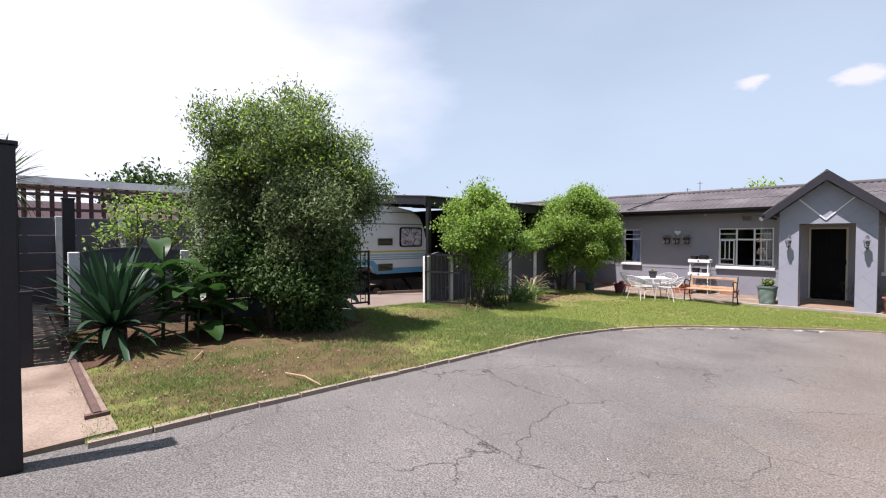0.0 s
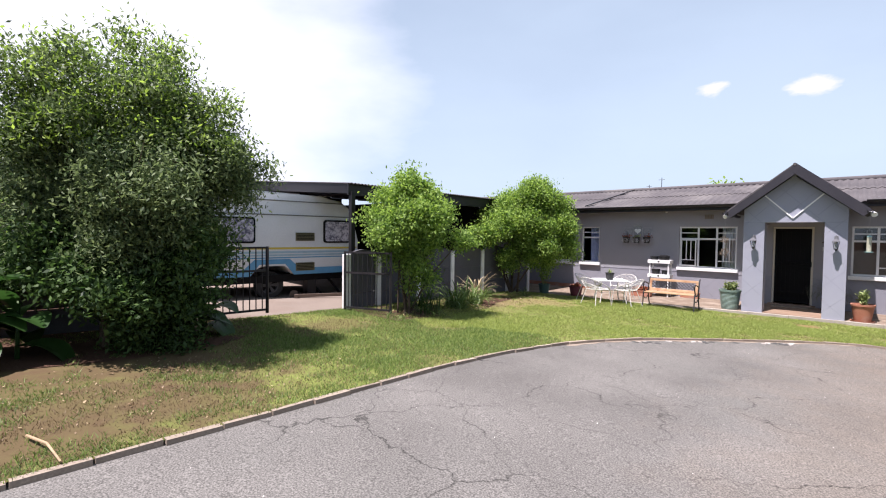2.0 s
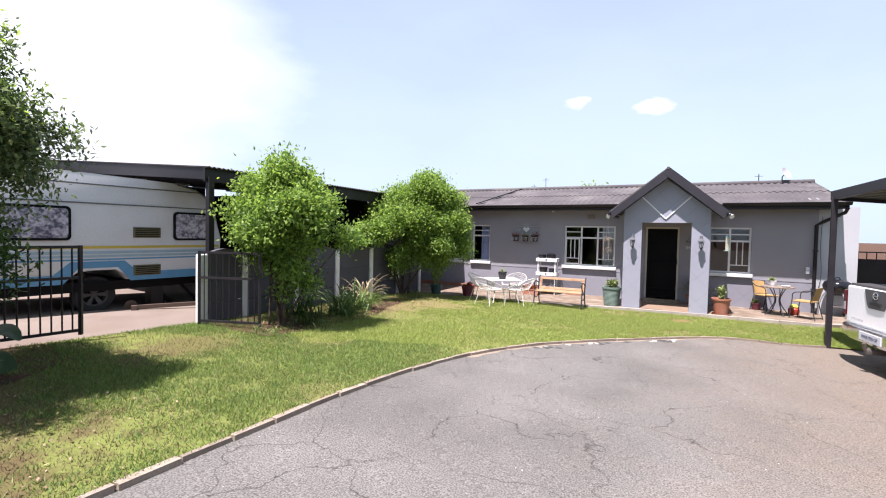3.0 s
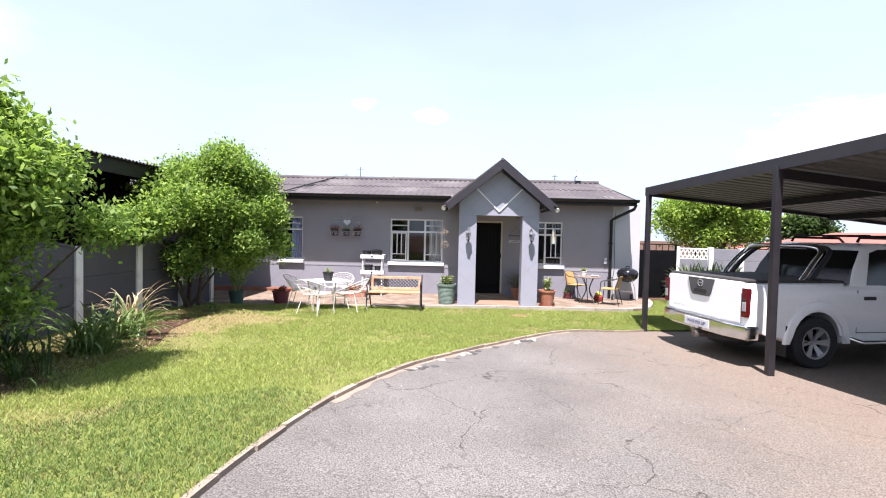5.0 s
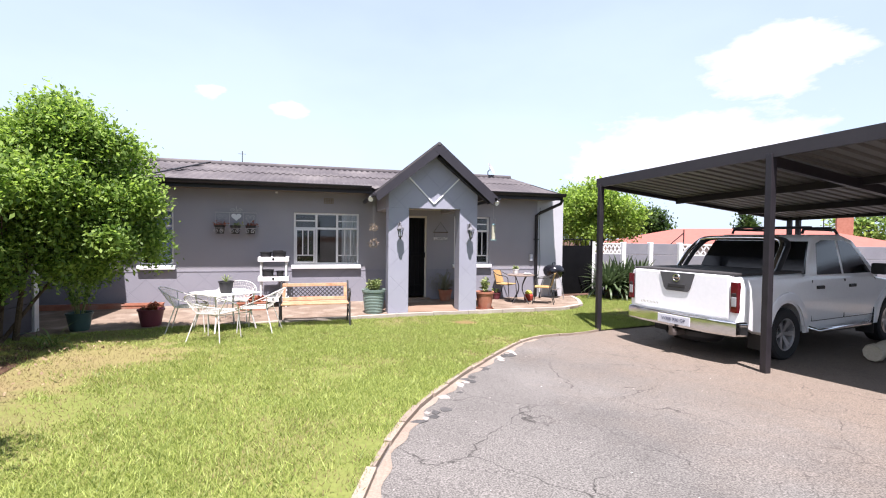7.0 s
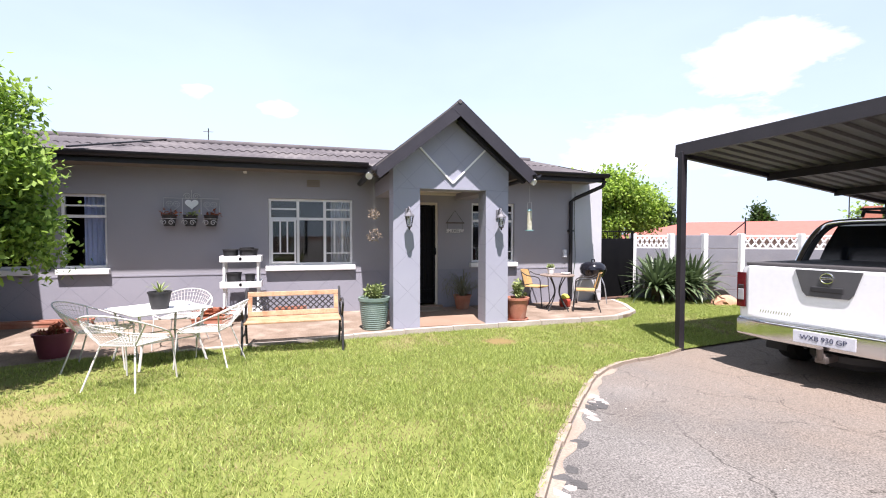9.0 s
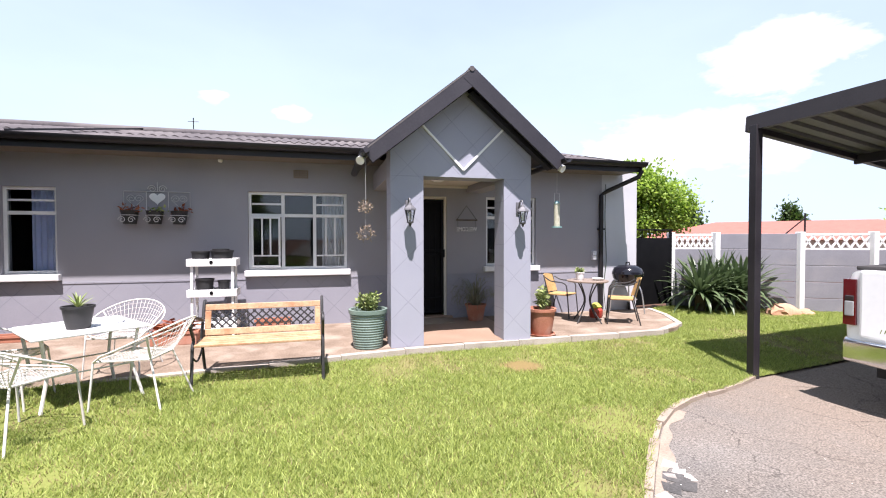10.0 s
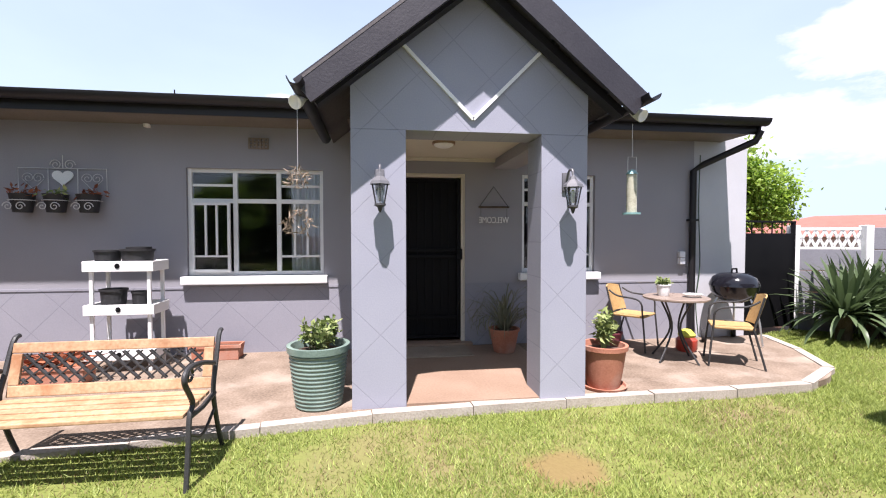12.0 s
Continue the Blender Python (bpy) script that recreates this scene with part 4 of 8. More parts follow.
def tree(name, base, blobs, clusters, per, spread, length, width, material, label, category, stems=5, girth=0.06, lean=0.25, second=None, low=None):
    root = thing(name, pose(0, 0, 0), label, category)
    bx, by, bz = base
    for k in range(stems):
        b = blobs[k % len(blobs)]
        a0 = rnd.uniform(0, 6.28)
        s0 = Vector((bx + lean * 0.5 * math.cos(a0), by + lean * 0.5 * math.sin(a0), bz - 0.05))
        e0 = Vector((b[0] + rnd.uniform(-0.4, 0.4) * b[3], b[1] + rnd.uniform(-0.4, 0.4) * b[4], b[2] + rnd.uniform(0, 0.4) * b[5]))
        mid = s0.lerp(e0, 0.45) + Vector((rnd.uniform(-0.12, 0.12), rnd.uniform(-0.12, 0.12), 0.1))
        pts = smooth_line([s0, mid, e0], 6)
        bm = B()
        g = girth * rnd.uniform(0.6, 1.1)
        tube(bm, pts, [g * (1 - 0.8 * i / (len(pts) - 1)) for i in range(len(pts))], 7)
        for j in range(5):
            q = pts[rnd.randrange(5, len(pts))]
            w = blobs[rnd.randrange(len(blobs))]
            t = Vector((w[0] + rnd.uniform(-0.8, 0.8) * w[3], w[1] + rnd.uniform(-0.8, 0.8) * w[4], w[2] + rnd.uniform(-0.5, 0.8) * w[5]))
            m2 = q.lerp(t, 0.5) + Vector((0, 0, 0.08))
            tube(bm, smooth_line([q, m2, t], 4), [g * 0.35 * (1 - 0.85 * i / 8) for i in range(9)], 5)
        part("trunk", bm, BARK, root, smooth=True)
    c, pts = crown_points(blobs, clusters, per, spread)
    # low: clusters under this height get leaves with shade mixed into the green
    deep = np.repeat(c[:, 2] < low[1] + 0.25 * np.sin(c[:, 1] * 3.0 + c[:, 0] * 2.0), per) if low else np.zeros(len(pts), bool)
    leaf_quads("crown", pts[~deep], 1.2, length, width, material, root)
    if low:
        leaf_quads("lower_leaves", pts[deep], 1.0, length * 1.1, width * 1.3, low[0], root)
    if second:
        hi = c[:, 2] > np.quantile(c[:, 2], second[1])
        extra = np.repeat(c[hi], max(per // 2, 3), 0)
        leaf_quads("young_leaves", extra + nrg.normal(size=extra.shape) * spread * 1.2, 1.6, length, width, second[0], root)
    return root


G1 = ground_z(-5.1, -12.3)
tree("large_bush", (-5.1, -12.3, G1), [(-5.0, -12.2, 3.15, 1.2, 1.2, 1.1), (-4.6, -11.8, 2.6, 1.05, 1.05, 0.95), (-5.5, -12.7, 2.6, 0.95, 0.95, 0.95), (-4.95, -12.15, 1.65, 1.2, 1.2, 1.05), (-4.65, -12.1, 1.3, 0.75, 0.75, 0.8), (-5.55, -12.85, 1.6, 0.85, 0.85, 0.85), (-4.75, -12.05, 0.8, 0.65, 0.65, 0.55), (-4.15, -12.15, 2.5, 0.85, 0.85, 0.8), (-4.5, -11.35, 2.65, 0.75, 0.75, 0.65), (-4.35, -12.25, 1.6, 0.65, 0.65, 0.75)], 10500, 15, 0.075, 0.062, 0.024, LEAF_GREY, "tall dense grey-green bush on the lawn by the wall", "bush", stems=8, girth=0.055, second=(LEAF_BRIGHT, 0.72), low=(LEAF_DEEP_SHADED, 1.7))
tree("small_tree", (-7.2, -13.9, ground_z(-7.2, -13.9)), [(-7.1, -13.6, 2.3, 0.75, 0.9, 0.55), (-7.0, -13.0, 2.1, 0.6, 0.6, 0.5), (-7.3, -14.2, 1.9, 0.4, 0.4, 0.35)], 190, 9, 0.07, 0.08, 0.035, LEAF_MID, "thin straggly shrub behind the boundary wall", "shrub", stems=5, girth=0.03)
G2 = ground_z(-4.9, -7.5)
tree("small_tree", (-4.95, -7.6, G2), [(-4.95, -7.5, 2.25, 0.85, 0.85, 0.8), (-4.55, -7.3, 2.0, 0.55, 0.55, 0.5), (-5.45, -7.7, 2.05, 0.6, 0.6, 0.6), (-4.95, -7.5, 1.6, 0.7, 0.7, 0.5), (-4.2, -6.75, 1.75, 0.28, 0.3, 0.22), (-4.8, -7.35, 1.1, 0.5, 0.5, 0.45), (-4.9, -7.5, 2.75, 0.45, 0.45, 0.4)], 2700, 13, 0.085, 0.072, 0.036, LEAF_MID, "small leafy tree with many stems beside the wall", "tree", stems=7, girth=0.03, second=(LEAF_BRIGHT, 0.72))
G3 = ground_z(-6.0, -2.0)
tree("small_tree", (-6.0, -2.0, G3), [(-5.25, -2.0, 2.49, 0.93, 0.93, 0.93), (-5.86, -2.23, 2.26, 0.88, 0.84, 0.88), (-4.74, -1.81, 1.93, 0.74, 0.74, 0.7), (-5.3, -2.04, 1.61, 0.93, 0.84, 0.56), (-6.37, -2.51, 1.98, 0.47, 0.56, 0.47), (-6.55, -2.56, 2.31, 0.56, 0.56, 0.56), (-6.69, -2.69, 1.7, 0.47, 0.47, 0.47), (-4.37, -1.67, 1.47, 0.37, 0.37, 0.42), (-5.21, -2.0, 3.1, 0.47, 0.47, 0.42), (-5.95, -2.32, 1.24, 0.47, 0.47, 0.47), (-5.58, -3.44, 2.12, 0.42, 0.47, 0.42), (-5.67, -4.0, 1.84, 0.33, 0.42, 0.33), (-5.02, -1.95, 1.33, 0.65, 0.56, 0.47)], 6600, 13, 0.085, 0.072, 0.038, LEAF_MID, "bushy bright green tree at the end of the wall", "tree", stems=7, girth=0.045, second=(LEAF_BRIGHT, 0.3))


def blade(bm, base, way, length, width, lift, fall, seg=6, fold=0.25, twist=0.0):
    """One long pointed leaf that rises and arches over."""
    way = Vector((way[0], way[1], 0)).normalized()
    side = Vector((-way.y, way.x, 0))
    prev = None
    for i in range(seg + 1):
        t = i / seg
        a = lift - fall * t * t
        c = Vector(base) + way * length * (t * math.cos(lift) * 0.55 + t * math.cos(a) * 0.45) + Vector((0, 0, length * (t * math.sin(lift) * 0.55 + t * math.sin(a) * 0.45)))
        w = width * (0.55 + 1.1 * t) * (1 - t) ** 0.55 * 0.75 if t < 1 else 0.001
        up = Vector((0, 0, 1)) - way * math.sin(a) * 0.6
        row = [bm.verts.new(c - side * w + up * w * fold), bm.verts.new(c), bm.verts.new(c + side * w + up * w * fold)]
        if prev:
            for k in (0, 1):
                bm.faces.new((prev[k], prev[k + 1], row[k + 1], row[k]))
        prev = row


def rosette(root, centre, leaves, length, width, material, lo=0.05, hi=1.45, name="leaf", fall=0.5):
    for k in range(leaves):
        t = (k + 0.5) / leaves
        a = k * 2.39996
        lift = lo + (hi - lo) * t ** 0.8
        bm = B()
        blade(bm, (centre[0] + 0.06 * math.cos(a), centre[1] + 0.06 * math.sin(a), centre[2]), (math.cos(a), math.sin(a)), length * rnd.uniform(0.8, 1.08), width, lift, fall * (1 - t) + rnd.uniform(0, 0.3))
        part(name, bm, material, root, smooth=True)


ag = thing("agave", pose(-4.95, -14.5, ground_z(-4.95, -14.5)), "large green agave rosette beside the gate track", "agave")
rosette(ag, (0, 0, 0.28), 110, 1.05, 0.062, AGAVE, lo=-0.15, hi=1.52, fall=0.35)
bm = B()
lathe(bm, [(0.0, -0.06), (0.16, -0.06), (0.15, 0.25), (0.0, 0.34)], 10)
part("stem", bm, BARK, ag)

yu = thing("yucca", pose(6.7, 1.75, ground_z(6.7, 1.75)), "big variegated yucca clump against the precast wall", "yucca")
for cx, cy, ln in ((-0.45, 0.05, 1.0), (0.5, -0.05, 1.05), (0.05, 0.1, 1.1)):
    rosette(yu, (cx, cy, 0.4), 100, ln * 0.86, 0.058, YUCCA, lo=-0.3, hi=1.45, fall=0.75)
    bm = B()
    lathe(bm, [(0.0, -0.08), (0.1, -0.08), (0.09, 0.4), (0.0, 0.46)], 8, pose(cx, cy, 0))
    part("stem", bm, BARK, yu)


def canna(x, y, height, n, seed):
    r = random.Random(seed)
    z = ground_z(x, y)
    root = thing("canna_plant", pose(x, y, z), "broad-leaved canna plant in the shade of the bush", "plant", "cannas beside the bush")
    bm = B()
    tube(bm, [(0, 0, -0.05), (0.02, 0.01, height * 0.5), (0.0, 0.03, height)], [0.025, 0.02, 0.01], 7)
    part("stalk", bm, PADDLE, root)
    for k in range(n):
        a, zz = k * 2.2 + r.uniform(0, 1), height * (0.25 + 0.7 * k / n)
        ln, w = r.uniform(0.5, 0.68), r.uniform(0.13, 0.18)
        lift = r.uniform(0.2, 0.9) + 0.5 * k / n
        bm = B()
        way, prev = Vector((math.cos(a), math.sin(a), 0)), None
        side = Vector((-way.y, way.x, 0))
        for i in range(9):
            t = i / 8
            c = way * ln * t * math.cos(lift - 0.9 * t) + Vector((0, 0, zz + ln * t * math.sin(lift - 0.7 * t)))
            ww = w * math.sin(math.pi * min(max(t * 0.94 + 0.03, 0), 1)) ** 0.75
            row = [bm.verts.new(c + side * ww * s + Vector((0, 0, abs(s) * ww * 0.35))) for s in (-1, -0.5, 0, 0.5, 1)]
            if prev:
                for q in range(4):
                    bm.faces.new((prev[q], prev[q + 1], row[q + 1], row[q]))
            prev = row
        part("leaf", bm, PADDLE, root, smooth=True)
    return root


for i, (x, y, h, n) in enumerate(((-4.95, -13.95, 1.3, 8), (-4.85, -13.55, 0.7, 6), (-5.2, -13.6, 1.0, 6), (-4.95, -13.2, 0.65, 6), (-4.9, -11.6, 0.5, 6), (-5.35, -11.2, 0.45, 6))):
    canna(x, y, h, n, 20 + i)


def strap_clump(x, y, n, length, width, material, label, spread=0.18):
    root = thing("strap_leaf_plant", pose(x, y, ground_z(x, y)), label, "plant")
    for k in range(n):
        a = rnd.uniform(0, 6.28)
        rr = rnd.uniform(0, spread)
        bm = B()
        blade(bm, (rr * math.cos(a * 3), rr * math.sin(a * 3), -0.03), (math.cos(a), math.sin(a)), length * rnd.uniform(0.65, 1.1), width, rnd.uniform(0.75, 1.45), rnd.uniform(0.5, 1.9), seg=6)
        part("leaf", bm, material, root, smooth=True)
    return root


strap_clump(-4.9, -6.0, 110, 0.85, 0.026, STRAP, "clump of green strap leaves in the flower bed", 0.25)
strap_clump(-5.1, -5.15, 90, 0.8, 0.024, STRAP, "clump of green strap leaves in the flower bed", 0.22)
strap_clump(-5.45, -6.6, 55, 0.8, 0.016, LEAF_DARK, "upright dark reeds at the foot of the tree", 0.22)
strap_clump(-5.75, -3.9, 45, 0.6, 0.02, STRAP, "green strap leaves below the wall", 0.2)
strap_clump(-5.35, -2.35, 22, 0.5, 0.018, STRAP, "low strap leaves on bare soil by the tree", 0.15)
dead = strap_clump(-5.5, -4.5, 34, 0.85, 0.018, DRY, "pale dry drooping stalks above the strap leaves", 0.12)
dead.location.z += 0.12
strap_clump(-4.65, -7.2, 50, 0.75, 0.015, LEAF_DARK, "upright dark reeds at the foot of the tree", 0.25)
strap_clump(-4.6, -8.05, 30, 0.28, 0.016, STRAP, "small weeds along the open gate", 0.3)
palm = thing("palm", pose(-8.6, -16.1, ground_z(-8.6, -16.1)), "spiky palm crown behind the entrance gate", "palm")
bm = B()
tube(bm, [(0, 0, -0.05), (0.03, 0, 1.2), (0, 0, 2.5)], [0.13, 0.1, 0.1], 9)
part("trunk", bm, BARK, palm, smooth=True)
for cx, cy, cz in ((0, 0, 2.5), (0.35, 0.55, 2.1)):
    rosette(palm, (cx, cy, cz), 130, 0.85, 0.028, leafy("palm_leaf", (0.035, 0.06, 0.02), (0.15, 0.2, 0.06), through=0.2), lo=-0.9, hi=1.4)


# flower bed: bare soil with bark chips, at the foot of the left wall
bed = loft_sheet("ground", resample(V3([(-4.4, -8.25), (-4.35, -7.0), (-4.4, -5.6), (-4.95, -4.4), (-5.2, -3.0), (-5.35, -2.2)]), 40), resample(V3([(-5.85, -8.25), (-6.0, -5.5), (-6.1, -2.2)]), 40), 8, 0.04, SOIL)
tagged(bed, "bare red-brown flower bed along the wall", "flower bed", kind="structure")
bed2 = loft_sheet("ground", resample(V3([(-3.9, -14.9), (-4.35, -14.3), (-4.55, -13.5), (-4.3, -12.4), (-4.4, -11.3), (-5.0, -10.4)]), 40), resample(V3([(-6.2, -14.9), (-6.1, -12.5), (-6.0, -10.3)]), 40), 8, 0.038, SOIL)
tagged(bed2, "dark bare soil under the bush", "flower bed", kind="structure")


# ---- grass ----
GRASS = leafy("grass_blade", (0.122, 0.172, 0.036), (0.37, 0.425, 0.125), rough=0.5, through=0.3)
# entrance side: same blades in a duller green, partly painted-in shade
GRASS_SHADED = leafy("shaded_grass_blade", (0.055, 0.1, 0.024), (0.2, 0.275, 0.075), rough=0.5, through=0.3)
GRASS_DEAD = leafy("dead_grass_blade", (0.085, 0.055, 0.033), (0.19, 0.135, 0.08), rough=0.6, through=0.2)
GRASS_DRY = leafy("dry_grass_blade", (0.14, 0.108, 0.05), (0.27, 0.215, 0.11), rough=0.6, through=0.2)
lin = np.array([[q.x, q.y] for q in lawn_in])
lout = np.array([[q.x, q.y] for q in lawn_out])


def grass(name, n, material, dry, label, zone=None):
    i = nrg.uniform(0, len(lin) - 1.001, n * 3)
    k = nrg.uniform(0.0, 0.995, n * 3)
    lo = i.astype(int)
    fr = (i - lo)[:, None]
    a, b = lin[lo] * (1 - fr) + lin[lo + 1] * fr, lout[lo] * (1 - fr) + lout[lo + 1] * fr
    wide = np.linalg.norm(b - a, axis=1) * np.linalg.norm(lin[lo + 1] - lin[lo] + lout[lo + 1] - lout[lo], axis=1)
    keep = nrg.uniform(0, 1, n * 3) < wide / wide.max() * 1.6
    p = (a * (1 - k[:, None]) + b * k[:, None])[keep]
    patch = np.array([noise.noise(Vector((x * 0.9, y * 0.9, 3.1))) + 0.6 * noise.noise(Vector((x * 3.7, y * 3.7, 8.0))) for x, y in p])
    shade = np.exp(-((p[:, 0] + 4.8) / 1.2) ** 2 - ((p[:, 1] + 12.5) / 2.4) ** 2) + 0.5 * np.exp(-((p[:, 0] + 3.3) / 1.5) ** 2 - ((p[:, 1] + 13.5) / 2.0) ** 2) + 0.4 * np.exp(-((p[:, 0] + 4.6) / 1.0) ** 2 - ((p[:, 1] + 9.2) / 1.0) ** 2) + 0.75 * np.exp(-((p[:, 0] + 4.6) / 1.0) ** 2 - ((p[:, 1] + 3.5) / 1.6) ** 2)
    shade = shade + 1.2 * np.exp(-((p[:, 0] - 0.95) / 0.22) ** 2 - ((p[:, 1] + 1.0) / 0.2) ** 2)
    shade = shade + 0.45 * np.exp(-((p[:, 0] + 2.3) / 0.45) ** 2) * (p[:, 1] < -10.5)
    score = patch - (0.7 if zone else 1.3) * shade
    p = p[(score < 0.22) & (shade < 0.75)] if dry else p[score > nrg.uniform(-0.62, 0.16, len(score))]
    if zone is not None:
        edge = -7.4 + np.array([1.6 * noise.noise(Vector((x * 0.7, y * 0.7, 5.0))) for x, y in p])
        p = p[(p[:, 1] < edge) == zone]
    p = p[:n]
    n = len(p)
    z = np.array([ground_z(x, y) for x, y in p]) + 0.022
    base = np.c_[p, z]
    ang = nrg.uniform(0, 2 * np.pi, n)
    h = nrg.uniform(0.02, 0.055, n) * (0.7 if dry else 1.0)
    lean = nrg.normal(size=(n, 2)) * 0.6
    w = np.c_[np.cos(ang), np.sin(ang), np.zeros(n)] * 0.0042
    tip = base + np.c_[lean * h[:, None], h]
    v = np.stack([base - w, base + w, tip], 1).reshape(-1, 3)
    me = bpy.data.meshes.new(name)
    me.vertices.add(3 * n)
    me.vertices.foreach_set("co", v.ravel())
    me.loops.add(3 * n)
    me.loops.foreach_set("vertex_index", np.arange(3 * n, dtype=np.int32))
    me.polygons.add(n)
    me.polygons.foreach_set("loop_start", np.arange(0, 3 * n, 3, dtype=np.int32))
    me.update(calc_edges=True)
    me.materials.append(material)
    return tagged(new(name, me), label, "grass", kind="stuff")


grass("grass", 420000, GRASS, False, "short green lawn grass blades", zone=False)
grass("coarse_grass", 260000, GRASS_SHADED, False, "duller green lawn grass near the entrance, shade mixed into its colour", zone=True)
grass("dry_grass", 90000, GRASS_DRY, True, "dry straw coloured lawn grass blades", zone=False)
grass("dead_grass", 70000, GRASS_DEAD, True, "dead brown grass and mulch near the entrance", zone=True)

# ---- precast walls, gates ----
def post_at(root, x, y, z0, z1, material, size=0.13):
    bm = B()
    box(bm, -size / 2, size / 2, -size / 2, size / 2, 0, z1 - z0, 0.012)
    o = part("post", bm, material, root)
    o.matrix_basis = pose(x, y, z0)
    return o


def precast_run(name, pts, height, courses, panel, postm, label, arch=0.0, lattice=(), gap=0.0, top=None):
    """Concrete posts with panels slotted between them; arch: how far the top panel rises in the middle; lattice: bays whose top panel is pierced."""
    root = tagged(new(name), label, "wall", kind="structure")
    for i, (x, y) in enumerate(pts):
        z = ground_z(x, y)
        post_at(root, x, y, z - 0.2, (top or z + height) + 0.03, postm)
    for i, ((ax, ay), (bx, by)) in enumerate(zip(pts, pts[1:])):
        a, b = Vector((ax, ay, 0)), Vector((bx, by, 0))
        ln, ang = (b - a).length, math.degrees(math.atan2(by - ay, bx - ax))
        z0 = min(ground_z(ax, ay), ground_z(bx, by)) - 0.03
        tall = (top - z0 if top else height)
        h = tall / courses
        for k in range(courses):
            bm = B()
            last = k == courses - 1
            if last and i in lattice:
                box(bm, 0.06, ln - 0.06, -0.02, 0.02, k * h, k * h + 0.035)
                box(bm, 0.06, ln - 0.06, -0.02, 0.02, (k + 1) * h - 0.045, (k + 1) * h)
                n = 7
                w = (ln - 0.12) / n
                for j in range(n):
                    x0 = 0.06 + j * w
                    for s in (0, 1):
                        beam(bm, (x0 + s * w, 0.0, k * h + 0.03), (x0 + (1 - s) * w, 0.0, (k + 1) * h - 0.04), 0.034, 0.03, up=(0, 1, 0))
                o = part("lattice_panel", bm, WHITE_WORN, root, "white pierced diamond lattice panel")
            else:
                if last and arch:
                    up = [(0.06 + (ln - 0.12) * q / 12, (k + 1) * h + arch * math.sin(math.pi * q / 12)) for q in range(13)]
                    prism(bm, [(0.06, k * h), (ln - 0.06, k * h)] + up[::-1], -0.025, 0.025, "y")
                    prism(bm, [u for u in up] + [(u, v + 0.035) for u, v in up[::-1]], -0.04, 0.04, "y")
                else:
                    box(bm, 0.06, ln - 0.06, -0.022, 0.022, k * h + 0.004, (k + 1) * h - 0.004, 0.008)
                o = part("panel", bm, panel, root)
            o.matrix_basis = pose(ax, ay, z0, 0, 0, ang)
    return root


precast_run("wall_left", [(-5.93, -8.25), (-6.0, -7.4), (-6.08, -6.1), (-6.18, -4.75), (-6.25, -3.35), (-6.35, -1.95), (-6.42, -0.6)], 1.2, 3, PANEL_DARK, WHITE_WORN, "dark grey precast wall with white posts and arched panels", arch=0.08, top=1.42)
precast_run("wall_street_side", [(-6.3, -14.75), (-6.22, -13.35), (-6.15, -11.95)], 1.15, 3, PANEL_DARK, WHITE_WORN, "dark grey precast wall with white posts behind the agave", arch=0.06, top=1.66)
precast_run("wall_neighbour", [(-9.5, -16.2), (-9.5, -14.67), (-9.5, -13.67), (-9.5, -12.2)], 1.75, 5, PANEL, WHITE_WORN, "grey precast boundary wall with white posts", top=2.28)
precast_run("wall_fence", [(6.22, 2.59), (6.96, 2.11), (7.59, 1.71), (8.25, 1.28), (9.28, 0.62), (10.3, -0.03), (11.4, -0.72), (12.5, -1.4), (13.6, -2.1), (14.7, -2.8)], 1.7, 5, PANEL_PALE, WHITE, "pale grey precast boundary wall with white posts", lattice=(0, 3, 4), top=1.53)

# iron stakes and a sagging wire on top of the boundary wall
for k, (x, y) in enumerate(((8.4, 1.3), (10.3, 0.1))):
    st = thing("wire_stake", pose(x, y, 1.5), "thin rusty stake on the precast wall", "stake")
    bm = B()
    tube(bm, [(0, 0, -0.2), (0.0, 0.0, 0.45)], 0.018, 6)
    if k == 0:
        tube(bm, [(0, 0, 0.35), (-0.3, 0.2, -0.0)], 0.015, 6)
    part("rod", bm, DARK, st)

black_gate = thing("side_gate", pose(4.9, 2.35, -0.08, 0, 0, 8), "solid black steel side gate with a spiked top", "gate")
bm = B()
box(bm, 0.02, 1.28, -0.015, 0.015, 0.08, 1.52, 0.004)
part("gate_panel", bm, BLACK, black_gate)
bm = B()
box(bm, 0.0, 1.3, -0.02, 0.02, 1.68, 1.71, 0.004)
for k in range(7):
    beam(bm, (0.03 + k * 0.2, 0, 1.5), (0.03 + k * 0.2, 0, 1.7), 0.018, 0.018)
part("top_rail", bm, BLACK, black_gate)
for xx in (0.03, 1.27):
    bm = B()
    beam(bm, (xx, 0, 0.0), (xx, 0, 1.71), 0.05, 0.05)
    part("stile", bm, BLACK, black_gate)


